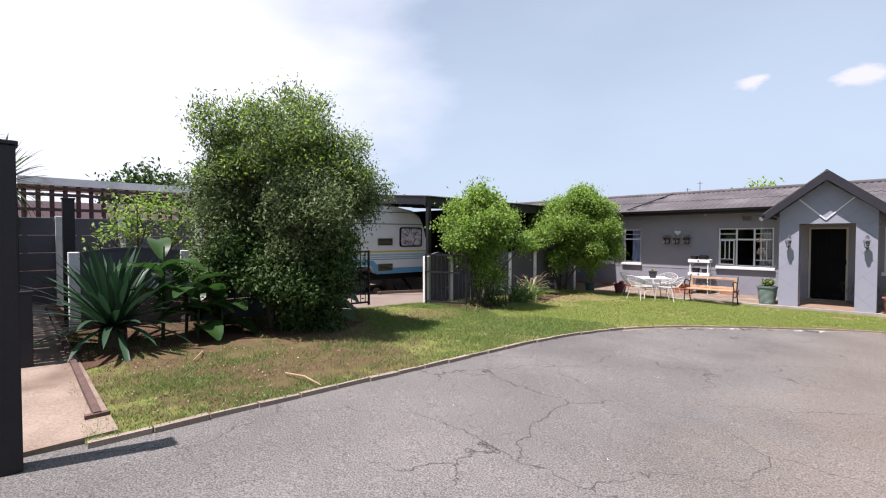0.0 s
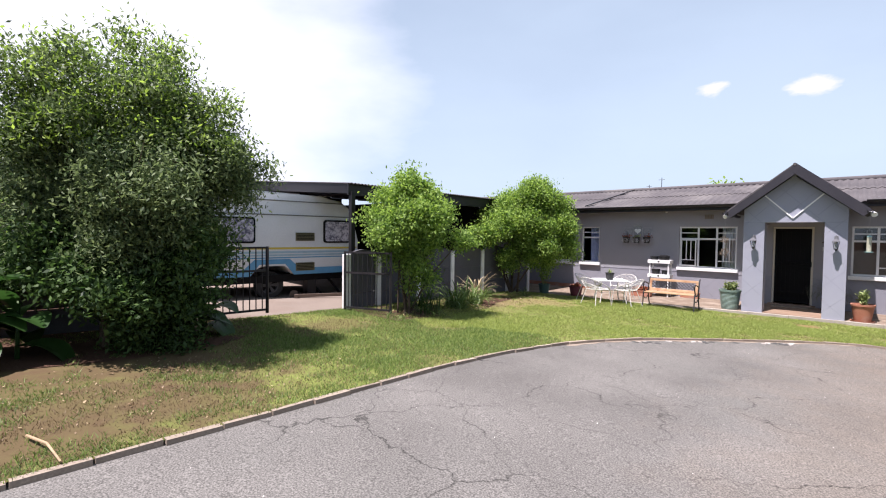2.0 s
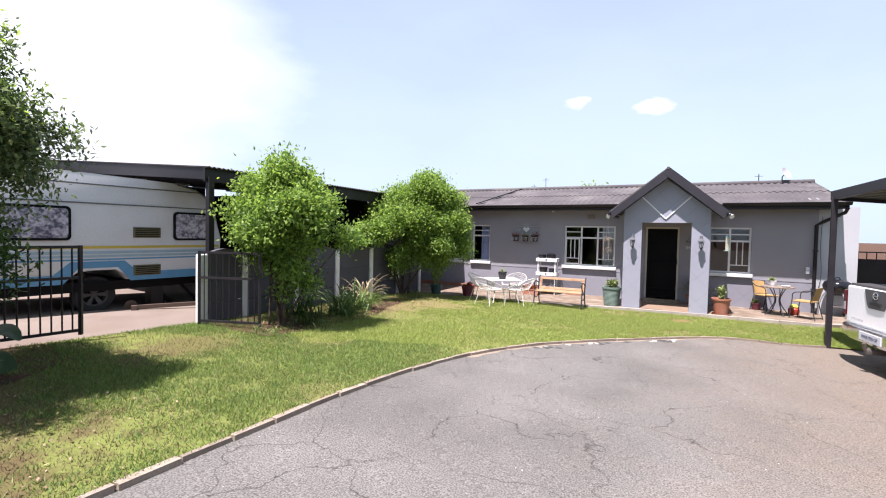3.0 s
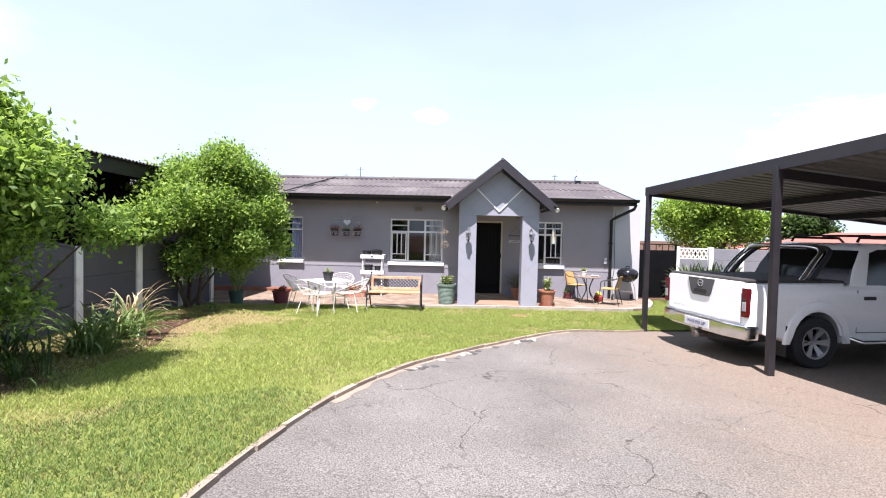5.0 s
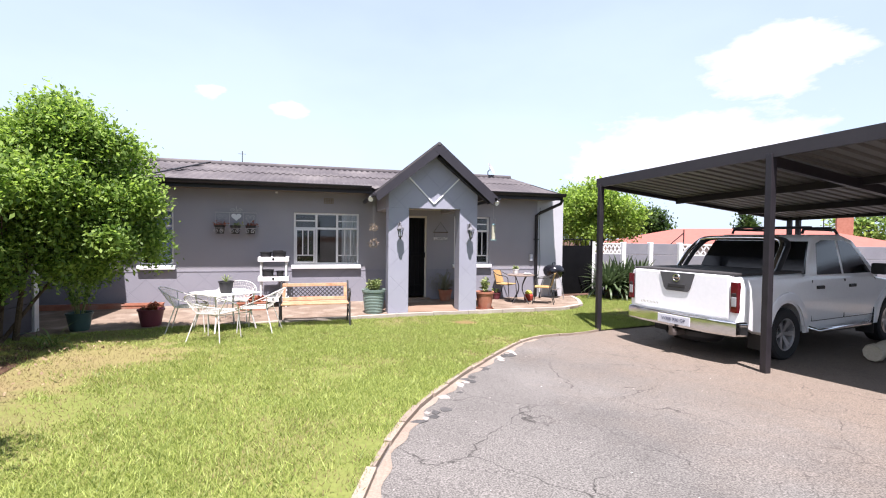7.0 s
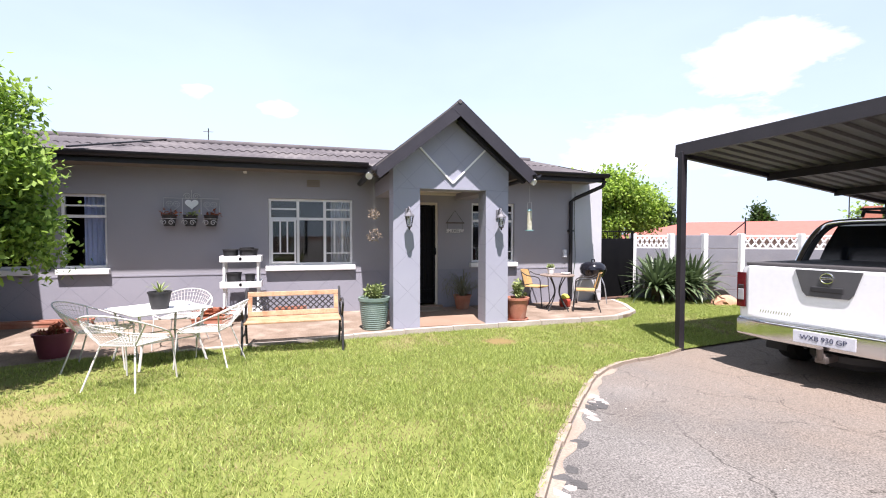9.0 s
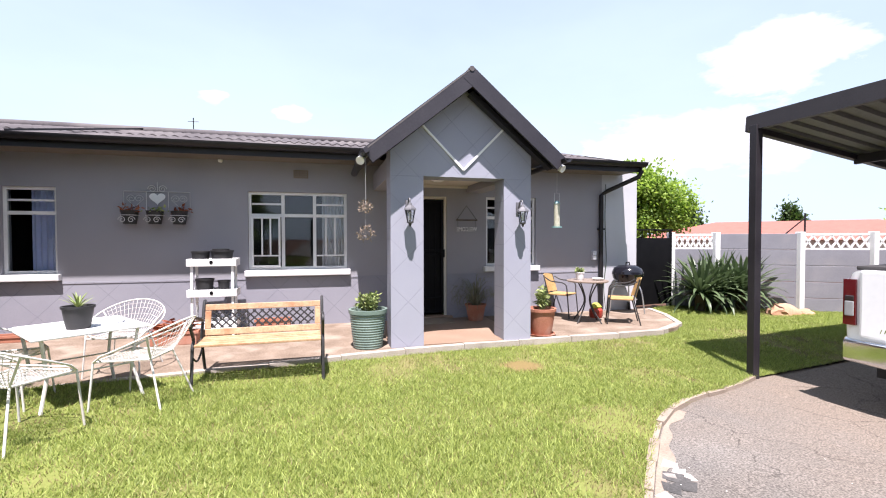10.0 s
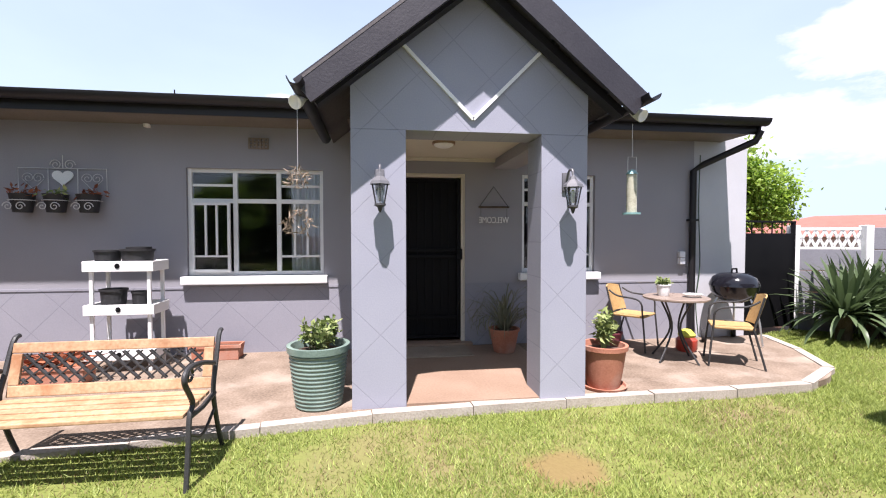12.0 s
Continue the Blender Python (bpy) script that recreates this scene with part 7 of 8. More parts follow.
box(bm, -0.42, 0.42, -0.42, 0.42, 0.625, 0.645, 0.008)
part("tabletop", bm, WHITE_WORN, gt)
for sx in (-1, 1):
    for sy in (-1, 1):
        bm = B()
        tube(bm, [(sx * 0.34, sy * 0.34, 0.625), (sx * 0.3, sy * 0.3, 0.3), (sx * 0.37, sy * 0.37, -0.03)], 0.014, 8)
        part("leg", bm, WHITE_WIRE, gt)
bm = B()
tube(bm, [(0.3 * c, 0.3 * s, 0.3) for c, s in ((-1, -1), (1, -1), (1, 1), (-1, 1))], 0.008, 6, closed=True)
part("stretcher", bm, WHITE_WIRE, gt)
tz = ground_z(-3.4, -1.1) + 0.665
ap = pot("plant_pot", -3.38, -1.2, tz, 0.085, 0.115, 0.2, PLASTIC, "black plastic pot with a spiky aloe on the garden table")
for k in range(16):
    bm = B()
    blade(bm, (0, 0, 0.18), (math.cos(k * 2.4), math.sin(k * 2.4)), 0.16, 0.014, 0.5 + 0.05 * k, 0.3, seg=4)
    part("leaf", bm, SUCC, ap)
dish = thing("dish", pose(-3.2, -0.95, tz - 0.0), "white plastic dish on the garden table", "dish")
bm = B()
lathe(bm, [(0, 0), (0.07, 0), (0.09, 0.035), (0.082, 0.035), (0.065, 0.008), (0, 0.008)], 20)
part("bowl", bm, WHITE, dish, smooth=True)

# ---- white plant trolley ----
tr = thing("plant_trolley", pose(-2.86, 1.53, 0.0, 0, 0, 1) @ Matrix.Diagonal((0.86, 1, 0.97, 1)), "white painted three-tier plant stand by the window", "plant stand")
for x in (-0.33, 0.3):
    for y in (-0.16, 0.14):
        bm = B()
        box(bm, x, x + 0.04, y, y + 0.03, 0.0, 1.13, 0.004)
        part("post", bm, WHITE, tr)
for z in (0.14, 0.62, 1.08):
    bm = B()
    box(bm, -0.34, 0.35, -0.15, 0.13, z, z + 0.018)
    box(bm, -0.38, 0.39, -0.195, -0.165, z - 0.01, z + 0.1, 0.006)
    box(bm, -0.36, 0.37, 0.175, 0.2, z - 0.01, z + 0.1, 0.006)
    box(bm, -0.38, -0.355, -0.163, 0.173, z - 0.01, z + 0.1, 0.006)
    box(bm, 0.365, 0.39, -0.163, 0.173, z - 0.01, z + 0.1, 0.006)
    t = part("tray", bm, WHITE, tr)
    bm = B()
    lathe(bm, [(0, -0.004), (0.028, -0.004), (0.028, 0.004), (0, 0.004)], 12, pose(0, -0.197, z + 0.05, 90, 0, 0))
    part("grip_hole", bm, BLACK, t)
for x, y, z, r, h in ((-3.03, 1.5, 1.066, 0.12, 0.19), (-2.74, 1.5, 1.066, 0.15, 0.2), (-2.78, 1.61, 1.066, 0.11, 0.22), (-2.98, 1.5, 0.62, 0.12, 0.23), (-2.72, 1.5, 0.62, 0.08, 0.2), (-2.98, 1.48, 0.153, 0.1, 0.12), (-2.72, 1.5, 0.153, 0.09, 0.12)):
    pot("plant_pot", x, y, z, r * 0.85, r, h, PLASTIC if z > 0.2 else plain("white_pot", (0.6, 0.6, 0.6)), "black plastic nursery pot on the plant stand" if z > 0.2 else "small white pot on the plant stand")

# small pots by the wall, floodlights at the porch eaves, a dish on the roof
lp = pot("plant_pot", 2.75, 1.75, 0.0, 0.085, 0.12, 0.17, MAROON, "small red pot with a succulent against the wall")
sprig(lp, 9, 0.1, 0.14, 0.05, 0.025, SUCC, 0.15)
dk = thing("satellite_dish", pose(3.7, 5.0, RIDGE_Z + 0.02, 0, 0, 30), "small grey satellite dish on the roof ridge", "satellite dish")
bm = B()
tube(bm, [(0, 0, -0.1), (0, 0, 0.2), (0.03, -0.06, 0.26)], 0.016, 7)
part("mast", bm, DARK, dk)
bm = B()
lathe(bm, [(0, 0), (0.1, 0.012), (0.2, 0.05), (0.2, 0.056), (0.1, 0.02), (0, 0.008)], 24, pose(0.03, -0.07, 0.28, 65, 0, 20))
part("reflector", bm, plain("dish_grey", (0.42, 0.42, 0.44), 0.5), dk, smooth=True)
for fx, way in ((-0.8, -1), (1.93, 1)):
    fl = thing("floodlight", pose(fx, -0.06, 2.44, 0, 0, 25 * way), "small white floodlight under the porch eave", "lamp", "floodlights on the porch")
    bm = B()
    lathe(bm, [(0, 0.05), (0.03, 0.045), (0.05, -0.02), (0.055, -0.07), (0.048, -0.072), (0.0, -0.05)], 16, pose(0, -0.03, 0, -60, 0, 0))
    part("head", bm, WHITE, fl, smooth=True)
    bm = B()
    beam(bm, (0, 0.0, 0.0), (-0.05 * way, 0.09, 0.07), 0.02, 0.02)
    part("arm", bm, WHITE, fl)

# ---- wall planter ----
wp = thing("wall_planter", pose(-3.73, 1.985, 1.66), "scrolled wire wall planter with a heart and three pots", "planter")
WIRE = plain("pale_wire", (0.5, 0.5, 0.5), 0.5, metal=0.3)


def spiral(cx, cz, r, turns, flip=1):
    return [(cx + flip * r * (1 - t * 0.8) * math.cos(2 * math.pi * turns * t), -0.012, cz + r * (1 - t * 0.8) * math.sin(2 * math.pi * turns * t)) for t in [k / 24 for k in range(25)]]


bm = B()
tube(bm, [(-0.45, -0.01, 0.2), (-0.45, -0.01, 0.5), (0.45, -0.01, 0.5), (0.45, -0.01, 0.2)], 0.005, 5)
for x in (-0.15, 0.15):
    tube(bm, [(x, -0.01, 0.2), (x, -0.01, 0.5)], 0.005, 5)
tube(bm, [(0, -0.01, 0.5), (0, -0.01, 0.65)], 0.005, 5)
for s in (-1, 1):
    tube(bm, spiral(s * 0.07, 0.54, 0.06, 1.6, s), 0.005, 5)
    for c in (-0.3, 0.3):
        tube(bm, spiral(c + s * 0.05, 0.39, 0.06, 1.5, s), 0.004, 5)
        tube(bm, [(c + s * 0.11, -0.012, 0.38), (c, -0.012, 0.26)], 0.004, 5)
part("frame", bm, WIRE, wp)
bm = B()
heart = [(0.115 * 16 * math.sin(a) ** 3 / 17, 0.4 + 0.105 * (13 * math.cos(a) - 5 * math.cos(2 * a) - 2 * math.cos(3 * a) - math.cos(4 * a)) / 17) for a in [k * math.pi / 20 for k in range(40)]]
prism(bm, heart, -0.018, -0.008, "y")
part("heart", bm, WHITE, wp, "white heart plate")
for x in (-0.33, 0.0, 0.33):
    bm = B()
    lathe(bm, [(0, 0.0), (0.085, 0.0), (0.115, 0.19), (0.125, 0.2), (0.11, 0.2), (0.1, 0.16), (0, 0.16)], 20, pose(x, -0.13, 0))
    p1 = part("pot", bm, PLASTIC, wp, "black plastic pot", smooth=True)
    bm = B()
    tube(bm, [(x + 0.122 * math.cos(a), -0.13 + 0.122 * math.sin(a), 0.13) for a in [k * math.pi / 8 for k in range(16)]], 0.005, 5, closed=True)
    for s in (-1, 1):
        tube(bm, [(q[0], -0.255, q[2]) for q in spiral(x + s * 0.06, 0.06, 0.05, 1.4, s)], 0.005, 5)
    part("holder", bm, WIRE, wp)
    pts = nrg.normal(size=(50, 3)) * np.array([0.06, 0.05, 0.03]) + np.array([x, -0.13, 0.21])
    leaf_quads("plant", pts, 0.8, 0.075, 0.03, SUCC_RED if x else SUCC, p1)

# ---- wall fittings ----
vent = thing("air_vent", pose(-1.63, 1.985, 2.5), "terracotta air brick high in the house wall", "vent")
bm = B()
for i in range(6):
    box(bm, -0.115 + i * 0.042, -0.095 + i * 0.042, -0.01, 0.014, -0.06, 0.06)
for j in range(4):
    box(bm, -0.115, 0.115, -0.008, 0.013, -0.065 + j * 0.038, -0.05 + j * 0.038)
part("grid", bm, plain("vent_paint", (0.2, 0.16, 0.13), 0.8), vent)
sens = thing("motion_sensor", pose(-2.84, 1.98, 2.66), "small white sensor under the eaves", "sensor")
bm = B()
lathe(bm, [(0, -0.02), (0.03, -0.015), (0.035, 0.02), (0, 0.025)], 12, pose(0, -0.03, 0))
box(bm, -0.02, 0.02, -0.02, 0.02, -0.015, 0.015)
part("case", bm, WHITE, sens)
sock = thing("wall_socket", pose(3.86, 1.985, 1.1), "grey weatherproof switch box on the wall", "socket")
for k in (0, 1):
    bm = B()
    box(bm, -0.04, 0.04, -0.05, 0.014, -0.085 + k * 0.09, k * 0.09, 0.01)
    part("box", bm, plain("socket_grey", (0.6, 0.62, 0.66), 0.5), sock)

# downpipe at the corner
dp = thing("downpipe", pose(0, 0, 0), "dark downpipe bent back from the gutter to the wall", "downpipe")
bm = B()
tube(bm, [(4.46, 1.35, 2.7), (4.42, 1.38, 2.58), (4.1, 1.88, 2.36), (4.0, 1.94, 2.28), (4.0, 1.94, 0.02)], 0.042, 10)
part("pipe", bm, DARK, dp, smooth=True)
for z in (0.6, 1.6):
    bm = B()
    box(bm, 3.945, 4.055, 1.89, 2.0, z, z + 0.03, 0.004)
    part("bracket", bm, DARK, dp)
bm = B()
tube(bm, smooth_line([(4.12, 1.97, 2.5), (4.1, 1.96, 1.8), (4.14, 1.97, 1.0), (4.08, 1.96, 0.5), (4.12, 1.95, 0.02)], 5), 0.007, 5)
tagged(part("cable", bm, plain("green_cable", (0.04, 0.07, 0.04))), "thin dark cable hanging beside the downpipe", "cable")


def carriage_lamp(x):
    root = thing("wall_lantern", pose(x, -0.0, 1.75) @ Matrix.Diagonal((1.02, 1.0, 0.95, 1)), "grey metal carriage lantern on the porch pier", "lamp", "lanterns on the porch")
    met = bpy.data.materials.get("lantern_grey") or plain("lantern_grey", (0.13, 0.13, 0.14), 0.5, metal=0.3)
    bm = B()
    box(bm, -0.035, 0.035, -0.02, 0.004, 0.03, 0.2, 0.008)
    tube(bm, smooth_line([(0, -0.01, 0.1), (0, -0.06, 0.2), (0, -0.13, 0.21), (0, -0.15, 0.15)], 5), 0.01, 8)
    part("bracket", bm, met, root, smooth=True)
    c = pose(0, -0.15, 0, 0, 0, 30)
    bm = B()
    lathe(bm, [(0, 0.16), (0.02, 0.15), (0.03, 0.12), (0.075, 0.08), (0.085, 0.055), (0.06, 0.055), (0, 0.06)], 6, c)
    part("hood", bm, met, root)
    bm = B()
    lathe(bm, [(0.064, 0.055), (0.035, -0.1), (0.03, -0.1), (0.058, 0.055)], 6, c)
    part("pane", bm, GLASS, root).visible_shadow = False
    bm = B()
    for k in range(6):
        a = k * math.pi / 3
        beam(bm, c @ Vector((0.066 * math.cos(a), 0.066 * math.sin(a), 0.055)), c @ Vector((0.037 * math.cos(a), 0.037 * math.sin(a), -0.1)), 0.008, 0.008)
    lathe(bm, [(0, -0.1), (0.042, -0.1), (0.045, -0.115), (0.02, -0.13), (0.012, -0.16), (0, -0.175)], 10, c)
    part("cage", bm, bpy.data.materials["cast_iron"], root)
    bm = B()
    lathe(bm, [(0, -0.08), (0.014, -0.075), (0.02, -0.02), (0.012, 0.03), (0, 0.035)], 10, c)
    part("bulb", bm, WHITE, root, smooth=True)
    return root


carriage_lamp(-0.21)
carriage_lamp(1.355)

# mirrored cut-out word on a chain
sign = thing("hanging_sign", pose(1.235, 1.96, 1.6), "white cut-out welcome letters hung back to front on a chain", "sign")
wt = bpy.data.curves.new("word", "FONT")
wt.body, wt.size, wt.align_x, wt.align_y, wt.extrude = "WELCOME", 0.112, "CENTER", "CENTER", 0.006
wo = new("letters", wt)
wme = bpy.data.meshes.new_from_object(wo.evaluated_get(bpy.context.evaluated_depsgraph_get()))
bpy.data.objects.remove(wo)
wme.materials.append(WHITE)
word = new("letters", wme)
word.parent = sign
word.matrix_basis = Matrix(((-0.72, 0, 0, 0), (0, 0, -1, 0), (0, 1, 0, 0), (0, 0, 0, 1)))
bm = B()
tube(bm, [(-0.19, 0, 0.17), (0.0, 0.02, 0.43), (0.19, 0, 0.17)], 0.005, 5)
part("chain", bm, IRON, sign)
bm = B()
tube(bm, [(-0.2, 0, 0.17), (0.2, 0, 0.17)], 0.011, 6)
part("twig_bar", bm, BARK, sign)
bm = B()
for x in (-0.17, 0.17):
    tube(bm, [(x, 0, 0.165), (x, 0, 0.04)], 0.003, 4)
part("string", bm, IRON, sign)
cl = thing("ceiling_light", pose(0.45, 1.0, 2.38), "round frosted ceiling light in the porch", "lamp")
bm = B()
lathe(bm, [(0, -0.004), (0.12, -0.004), (0.12, -0.03), (0, -0.03)], 24)
part("rim", bm, plain("lamp_brown", (0.3, 0.2, 0.14), 0.5), cl)
bm = B()
lathe(bm, [(0, -0.065), (0.06, -0.06), (0.1, -0.04), (0.105, -0.03), (0, -0.03)], 24)
part("diffuser", bm, WHITE, cl, smooth=True)

STRAW = leafy("dull_straw", (0.15, 0.11, 0.075), (0.36, 0.29, 0.22), through=0.1)
# hanging straw wreaths under the porch gutter
HANG_X, HANG_Y = -0.79, -0.33
hw = thing("straw_wreath", pose(HANG_X, HANG_Y, 0), "two dried straw wreaths hanging from the gutter", "wreath")
bm = B()
tube(bm, [(0, 0, 2.4), (0, 0, 1.42)], 0.0016, 4)
part("string", bm, WIRE, hw)
for zc, r in ((1.82, 0.055), (1.5, 0.075)):
    a = nrg.uniform(0, 2 * np.pi, 130)
    pts = np.c_[r * np.cos(a), np.zeros(130), zc + r * np.sin(a)] + nrg.normal(size=(130, 3)) * 0.012
    leaf_quads("straw_ring", pts, 0.1, 0.055, 0.008, STRAW, hw)

# bird feeder under the eave
bf = thing("bird_feeder", pose(1.9, -0.1, 0.14) @ Matrix.Diagonal((0.85, 0.85, 0.85, 1)), "clear tube bird feeder hanging from the eave", "bird feeder")
bm = B()
tube(bm, [(-0.045, 0, 2.12), (-0.045, 0, 2.27), (0.045, 0, 2.27), (0.045, 0, 2.12)], 0.004, 5)
tube(bm, [(0, 0, 2.27), (0, 0, 2.6)], 0.003, 4)
part("hanger", bm, WIRE, bf)
bm = B()
lathe(bm, [(0, 1.72), (0.05, 1.72), (0.05, 2.1), (0, 2.1)], 18)
part("seed_tube", bm, surf("bird_seed", (0.3, 0.3, 0.22), (0.5, 0.48, 0.38), rough=0.25, scale=20, fine=150), bf, smooth=True)
bm = B()
lathe(bm, [(0, 2.15), (0.03, 2.14), (0.06, 2.1), (0, 2.1)], 18)
part("lid", bm, plain("feeder_teal", (0.16, 0.3, 0.3), 0.5), bf)
bm = B()
lathe(bm, [(0, 1.7), (0.085, 1.7), (0.085, 1.72), (0, 1.72)], 18)
part("perch_tray", bm, bpy.data.materials["feeder_teal"], bf)

# ---- patio set and barbecue ----
def bistro_chair(m):
    root = thing("bistro_chair", m, "honey wicker bistro chair with black steel frame", "chair", "chairs at the patio table")
    for s in (-1, 1):
        bm = B()
        tube(bm, smooth_line([(0.24, s * 0.22, 0.0), (0.2, s * 0.21, 0.42), (0.16, s * 0.22, 0.62), (-0.1, s * 0.22, 0.66), (-0.22, s * 0.2, 0.72)], 5), 0.011, 8)
        part("arm_frame", bm, IRON, root, smooth=True)
        bm = B()
        tube(bm, [(-0.28, s * 0.21, 0.0), (-0.17, s * 0.2, 0.42), (-0.26, s * 0.19, 0.76)], 0.011, 8)
        part("back_leg", bm, IRON, root, smooth=True)
    bm = B()
    box(bm, -0.19, 0.21, -0.2, 0.2, 0.405, 0.435, 0.014)
    part("seat", bm, WICKER, root)
    bm = B()
    n = 8
    rows = []
    for i in range(n + 1):
        t = i / n
        z = 0.45 + 0.33 * t
        rows.append([[bm.verts.new((-0.175 - 0.09 * t - 0.05 * (1 - (2 * q - 1) ** 2) + k, -0.2 + 0.4 * q, z - 0.03 * (2 * q - 1) ** 2 * t)) for q in [j / 8 for j in range(9)]] for k in (0, 0.014)])
    for a, b in zip(rows, rows[1:]):
        for j in range(8):
            bm.faces.new((a[0][j], a[0][j + 1], b[0][j + 1], b[0][j]))
            bm.faces.new((a[1][j], b[1][j], b[1][j + 1], a[1][j + 1]))
    for j in range(8):
        bm.faces.new((rows[-1][0][j], rows[-1][0][j + 1], rows[-1][1][j + 1], rows[-1][1][j]))
    part("backrest", bm, WICKER, root, smooth=True)
    return root


bistro_chair(pose(2.95, 1.62, 0.0, 0, 0, -52))
bistro_chair(pose(3.62, 0.78, 0.0, 0, 0, 148))
bt = thing("bistro_table", pose(3.1, 1.0, 0.0), "round glass-topped table with a black frame", "table")
bm = B()
lathe(bm, [(0, 0.69), (0.33, 0.69), (0.345, 0.7), (0.345, 0.715), (0.33, 0.72), (0, 0.718)], 36)
part("tabletop", bm, surf("table_top", (0.2, 0.15, 0.12), (0.3, 0.24, 0.2), rough=0.3, scale=12, fine=90), bt)
for k in range(4):
    a = k * math.pi / 2 + 0.4
    c, s = math.cos(a), math.sin(a)
    bm = B()
    tube(bm, smooth_line([(0.28 * c, 0.28 * s, 0.0), (0.06 * c, 0.06 * s, 0.36), (0.2 * c, 0.2 * s, 0.69)], 6), 0.011, 7)
    part("leg", bm, IRON, bt, smooth=True)
cp = pot("plant_pot", 3.0, 1.08, 0.72, 0.055, 0.075, 0.13, WHITE_WORN, "small white pot with a succulent on the table")
sprig(cp, 9, 0.07, 0.09, 0.04, 0.02, SUCC, 0.11)
ash = thing("bowl", pose(3.25, 0.92, 0.72), "shallow white bowl on the patio table", "bowl")
bm = B()
lathe(bm, [(0, 0), (0.07, 0), (0.1, 0.035), (0.09, 0.035), (0.065, 0.01), (0, 0.01)], 20)
part("bowl", bm, WHITE_WORN, ash, smooth=True)
# red pot with a yellow-green plant, modelled as plain turned shapes
bk = thing("gas_canister", pose(3.5, 1.35, 0.0), "small red pot with a yellow-green top on the patio", "canister")
bm = B()
lathe(bm, [(0, 0), (0.1, 0), (0.12, 0.03), (0.12, 0.14), (0.08, 0.18), (0, 0.18)], 20)
part("body", bm, plain("red_pot_paint", (0.4, 0.05, 0.03), 0.4), bk, smooth=True)
bm = B()
lathe(bm, [(0, 0.17), (0.09, 0.175), (0.1, 0.2), (0.05, 0.26), (0, 0.27)], 16)
part("top", bm, plain("lime_plant", (0.5, 0.48, 0.06), 0.8), bk, "yellow-green plant on top", smooth=True)

bbq = thing("kettle_barbecue", pose(4.4, 1.66, 0.0, 0, 0, 20), "black kettle barbecue on a wheeled stand", "barbecue")
bm = B()
lathe(bm, [(0, 0.52), (0.1, 0.53), (0.2, 0.58), (0.27, 0.67), (0.285, 0.74), (0.29, 0.75), (0, 0.75)], 36)
GLOSS = plain("black_enamel", (0.01, 0.01, 0.014), 0.12)
part("bowl", bm, GLOSS, bbq, smooth=True)
bm = B()
lathe(bm, [(0.292, 0.752), (0.285, 0.79), (0.25, 0.86), (0.17, 0.91), (0, 0.93)], 36)
part("lid", bm, GLOSS, bbq, smooth=True)
bm = B()
tube(bm, [(-0.06, 0, 0.92), (-0.05, 0, 0.97), (0.05, 0, 0.97), (0.06, 0, 0.92)], 0.012, 8)
part("lid_handle", bm, BLACK, bbq)
for a in (0.5, 2.6, 4.7):
    c, s = math.cos(a), math.sin(a)
    bm = B()
    tube(bm, smooth_line([(0.2 * c, 0.2 * s, 0.6), (0.3 * c, 0.3 * s, 0.4), (0.36 * c, 0.36 * s, 0.02)], 5), 0.013, 8)
    part("leg", bm, SILVER, bbq, "silver tube leg", smooth=True)
    if a != 4.7:
        bm = B()
        lathe(bm, [(0, -0.02), (0.08, -0.02), (0.085, 0), (0.08, 0.02), (0, 0.02)], 20, pose(0.38 * c, 0.38 * s, 0.085, 90, 0, 35))
        part("wheel", bm, RUBBER, bbq)
bm = B()
lathe(bm, [(0, 0.25), (0.17, 0.25), (0.18, 0.265), (0, 0.262)], 20)
part("ash_tray", bm, SILVER, bbq)

# ---- loose things on the ground ----
ROCK = surf("sandstone", (0.32, 0.17, 0.1), (0.5, 0.3, 0.2), rough=0.95, scale=4, fine=40, bump=0.8)


def rock(x, y, r, label):
    root = thing("rock", pose(x, y, ground_z(x, y) + r * 0.25), label, "rock")
    bm = B()
    bmesh.ops.create_icosphere(bm, subdivisions=3, radius=r)
    for v in bm.verts:
        k = 1 + 0.35 * noise.noise(v.co * (2.2 / r) + Vector((x, y, 0)))
        v.co = Vector((v.co.x * 1.35 * k, v.co.y * k, v.co.z * 0.7 * k))
    part("stone", bm, ROCK, root, smooth=True)


rock(7.55, 1.1, 0.24, "rough orange-brown rock at the foot of the wall")
rock(7.95, 0.95, 0.14, "small brown rock at the foot of the wall")
rock(9.0, 0.35, 0.2, "rough brown rock at the foot of the wall")
for (ax, ay), (bx, by), r in (((-2.55, -13.35), (-1.98, -13.25), 0.010), ((-3.95, -13.75), (-3.6, -13.95), 0.009)):
    st = thing("stick", pose(0, 0, 0), "pale cut branch lying on the lawn", "stick")
    bm = B()
    tube(bm, [(ax, ay, ground_z(ax, ay) + 0.06), ((ax + bx) / 2, (ay + by) / 2 + 0.02, ground_z(ax, ay) + 0.075), (bx, by, ground_z(bx, by) + 0.06)], [r, r * 0.8, r * 0.6], 7)
    part("branch", bm, surf("pale_wood", (0.26, 0.17, 0.1), (0.42, 0.3, 0.19), rough=0.9), st)

# broken concrete and soil along the inside of the lawn edging
crumb_root = tagged(new("trim"), "crumbled pale concrete along the lawn edging", "edging", kind="structure")
CRUMB = surf("crumbled_concrete", (0.22, 0.2, 0.18), (0.38, 0.35, 0.32), rough=0.95, scale=5, fine=60, bump=0.5, vary=0.2, specular=0.2)
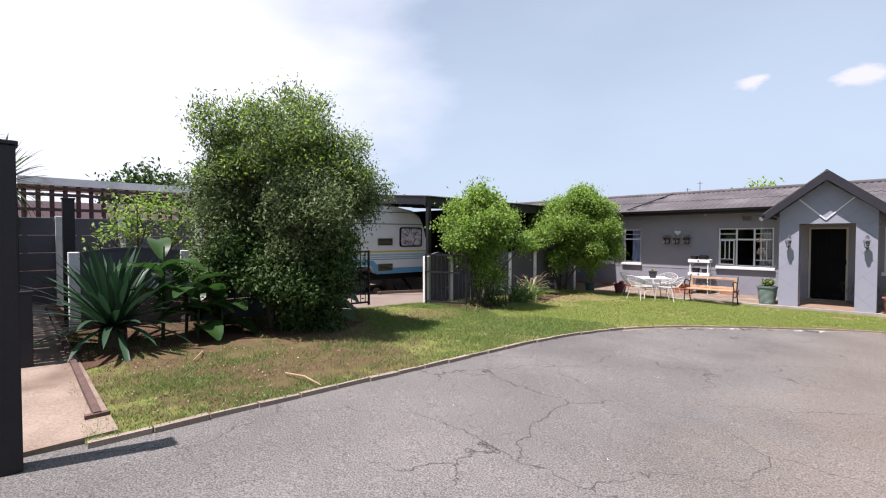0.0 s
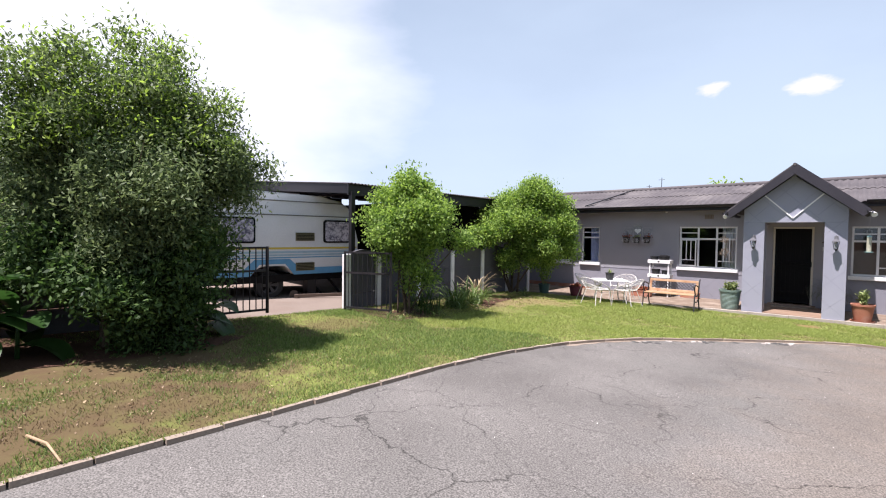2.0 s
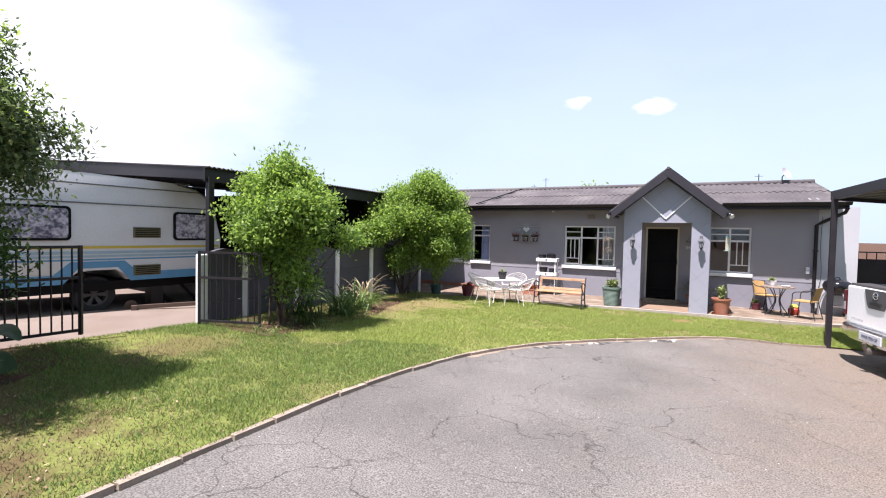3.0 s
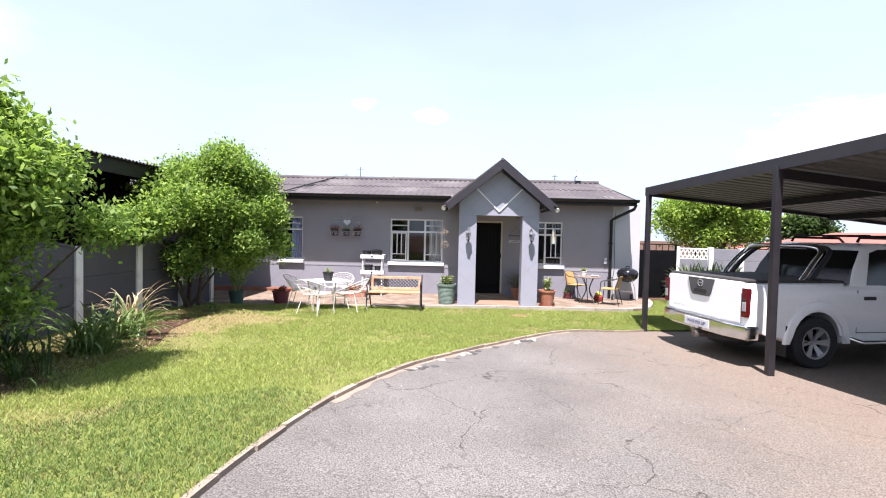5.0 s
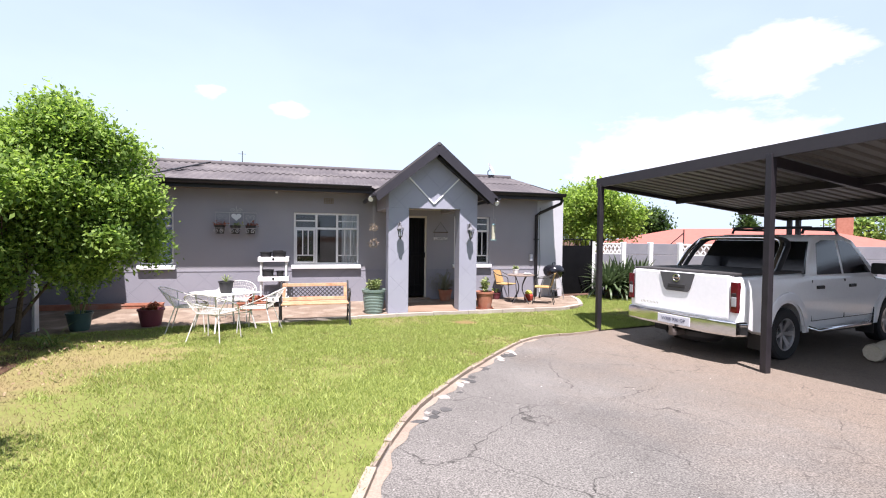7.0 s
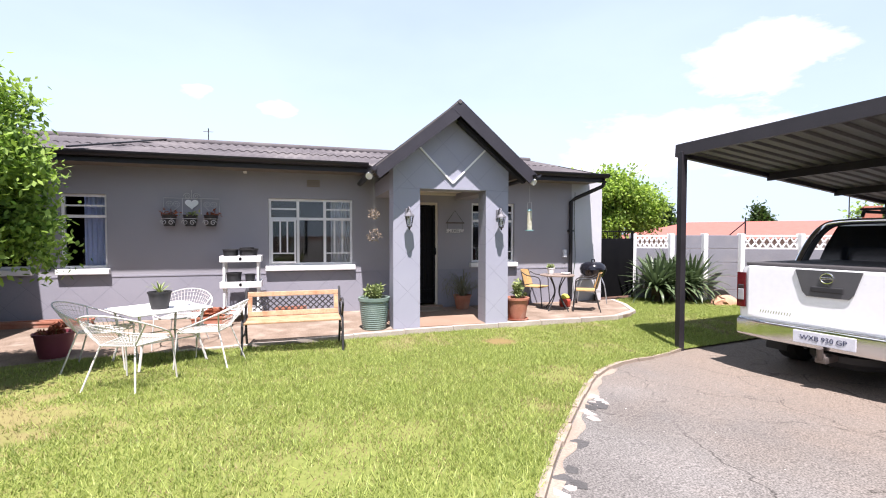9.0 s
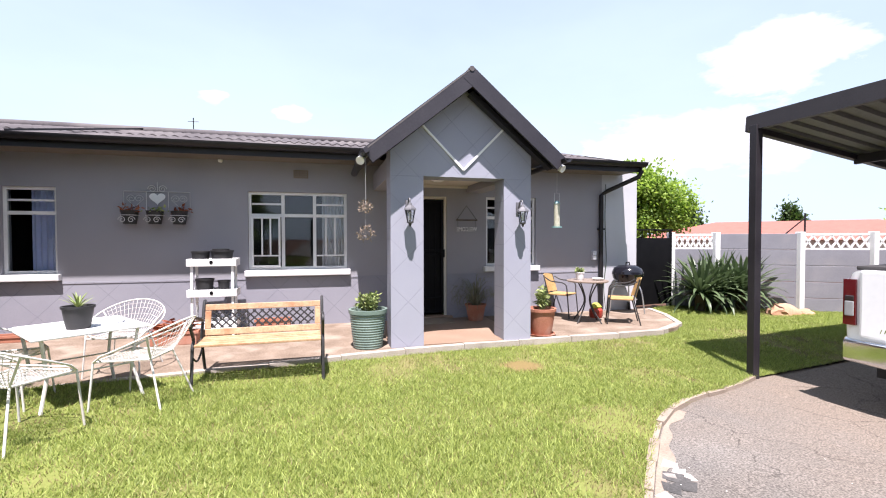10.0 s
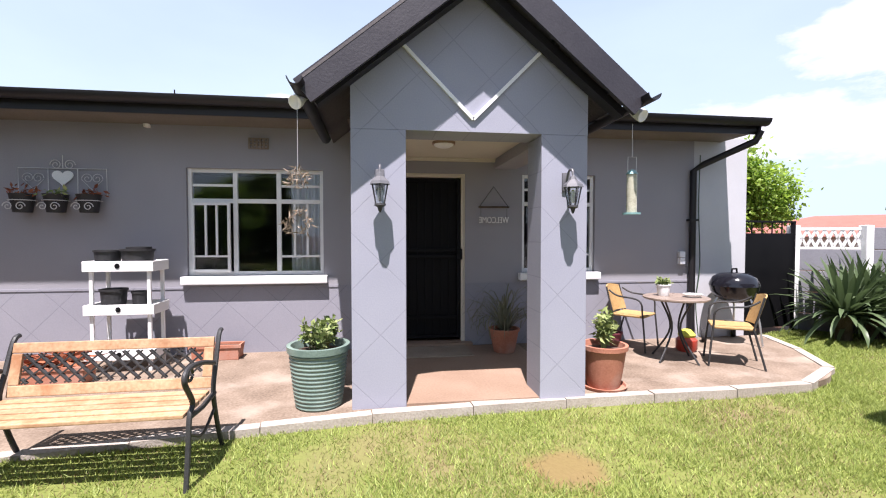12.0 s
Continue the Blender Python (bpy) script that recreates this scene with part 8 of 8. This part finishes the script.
PATCH = surf("old_tar_patch", (0.05, 0.049, 0.048), (0.1, 0.098, 0.095), rough=0.95, scale=5, fine=70, bump=0.6, vary=0.2, specular=0.2)
worn = [q for q in resample(kerb_pts, 240) if -7.2 < q.y < -2.5]
def beside(d0):
    return [u + Vector(((v - u).normalized().y, -(v - u).normalized().x, 0)) * (d0 + (0.02 * math.sin(k * 0.9) + 0.02 * math.sin(k * 0.37) if d0 > 0.05 else 0)) for k, (u, v) in enumerate(zip(worn, worn[1:]))]


tagged(loft_sheet("ground", beside(0.03), beside(0.1), 2, 0.004, KERB), "strip of brown grit along the lawn edging", "grit", kind="structure")
crumbs = random.Random(31)
inner = [q for q in resample(kerb_pts, 240) if -5.9 < q.y < -3.3]
for k, (u, v) in enumerate(zip(inner, inner[1:])):
    d = (v - u).normalized()
    side = Vector((d.y, -d.x, 0))
    for row in range(3):
        if crumbs.random() < (0.36, 0.2, 0.05)[row] * (0.3 + 0.7 * (noise.noise(u * 1.3) > -0.05)):
            c = u + side * (0.12 + row * 0.07 + crumbs.uniform(-0.02, 0.03)) + d * crumbs.uniform(-0.03, 0.03)
            r = crumbs.uniform(0.03, 0.085)
            n = crumbs.randint(4, 6)
            poly = [(c.x + r * crumbs.uniform(0.45, 1.35) * math.cos(2 * math.pi * i / n), c.y + r * crumbs.uniform(0.45, 1.35) * math.sin(2 * math.pi * i / n)) for i in range(n)]
            z = ground_z(c.x, c.y)
            bm = B()
            prism(bm, poly, z - 0.02, z + crumbs.uniform(0.003, 0.007), "z")
            part("chunk", bm, CRUMB if crumbs.random() < 0.45 else PATCH, crumb_root)

# leaf litter, gravel crumbs and clippings scattered over lawn and driveway
def litter(name, n, xr, yr, size, material, label, lift):
    c = np.c_[nrg.uniform(*xr, n), nrg.uniform(*yr, n)]
    z = np.array([ground_z(x, y) for x, y in c]) + lift
    return tagged(leaf_quads(name, np.c_[c, z], 6.0, size, size * 0.7, material, None, droop=0.0), label, "litter", kind="stuff")


litter("leaf_litter", 700, (-4.2, -2.0), (-14.7, -10.5), 0.024, leafy("brown_litter", (0.14, 0.085, 0.05), (0.4, 0.3, 0.19), through=0.1), "dry leaves and chips on the lawn", 0.045)
litter("leaf_litter", 420, (-5.9, -4.4), (-8.0, -2.2), 0.04, bpy.data.materials["brown_litter"], "bark chips and dry leaves in the flower bed", 0.07)
litter("gravel", 500, (-1.9, 6.0), (-15.5, -3.0), 0.012, leafy("pale_grit", (0.3, 0.28, 0.26), (0.6, 0.56, 0.52), through=0.0), "pale grit strewn over the asphalt", 0.006)
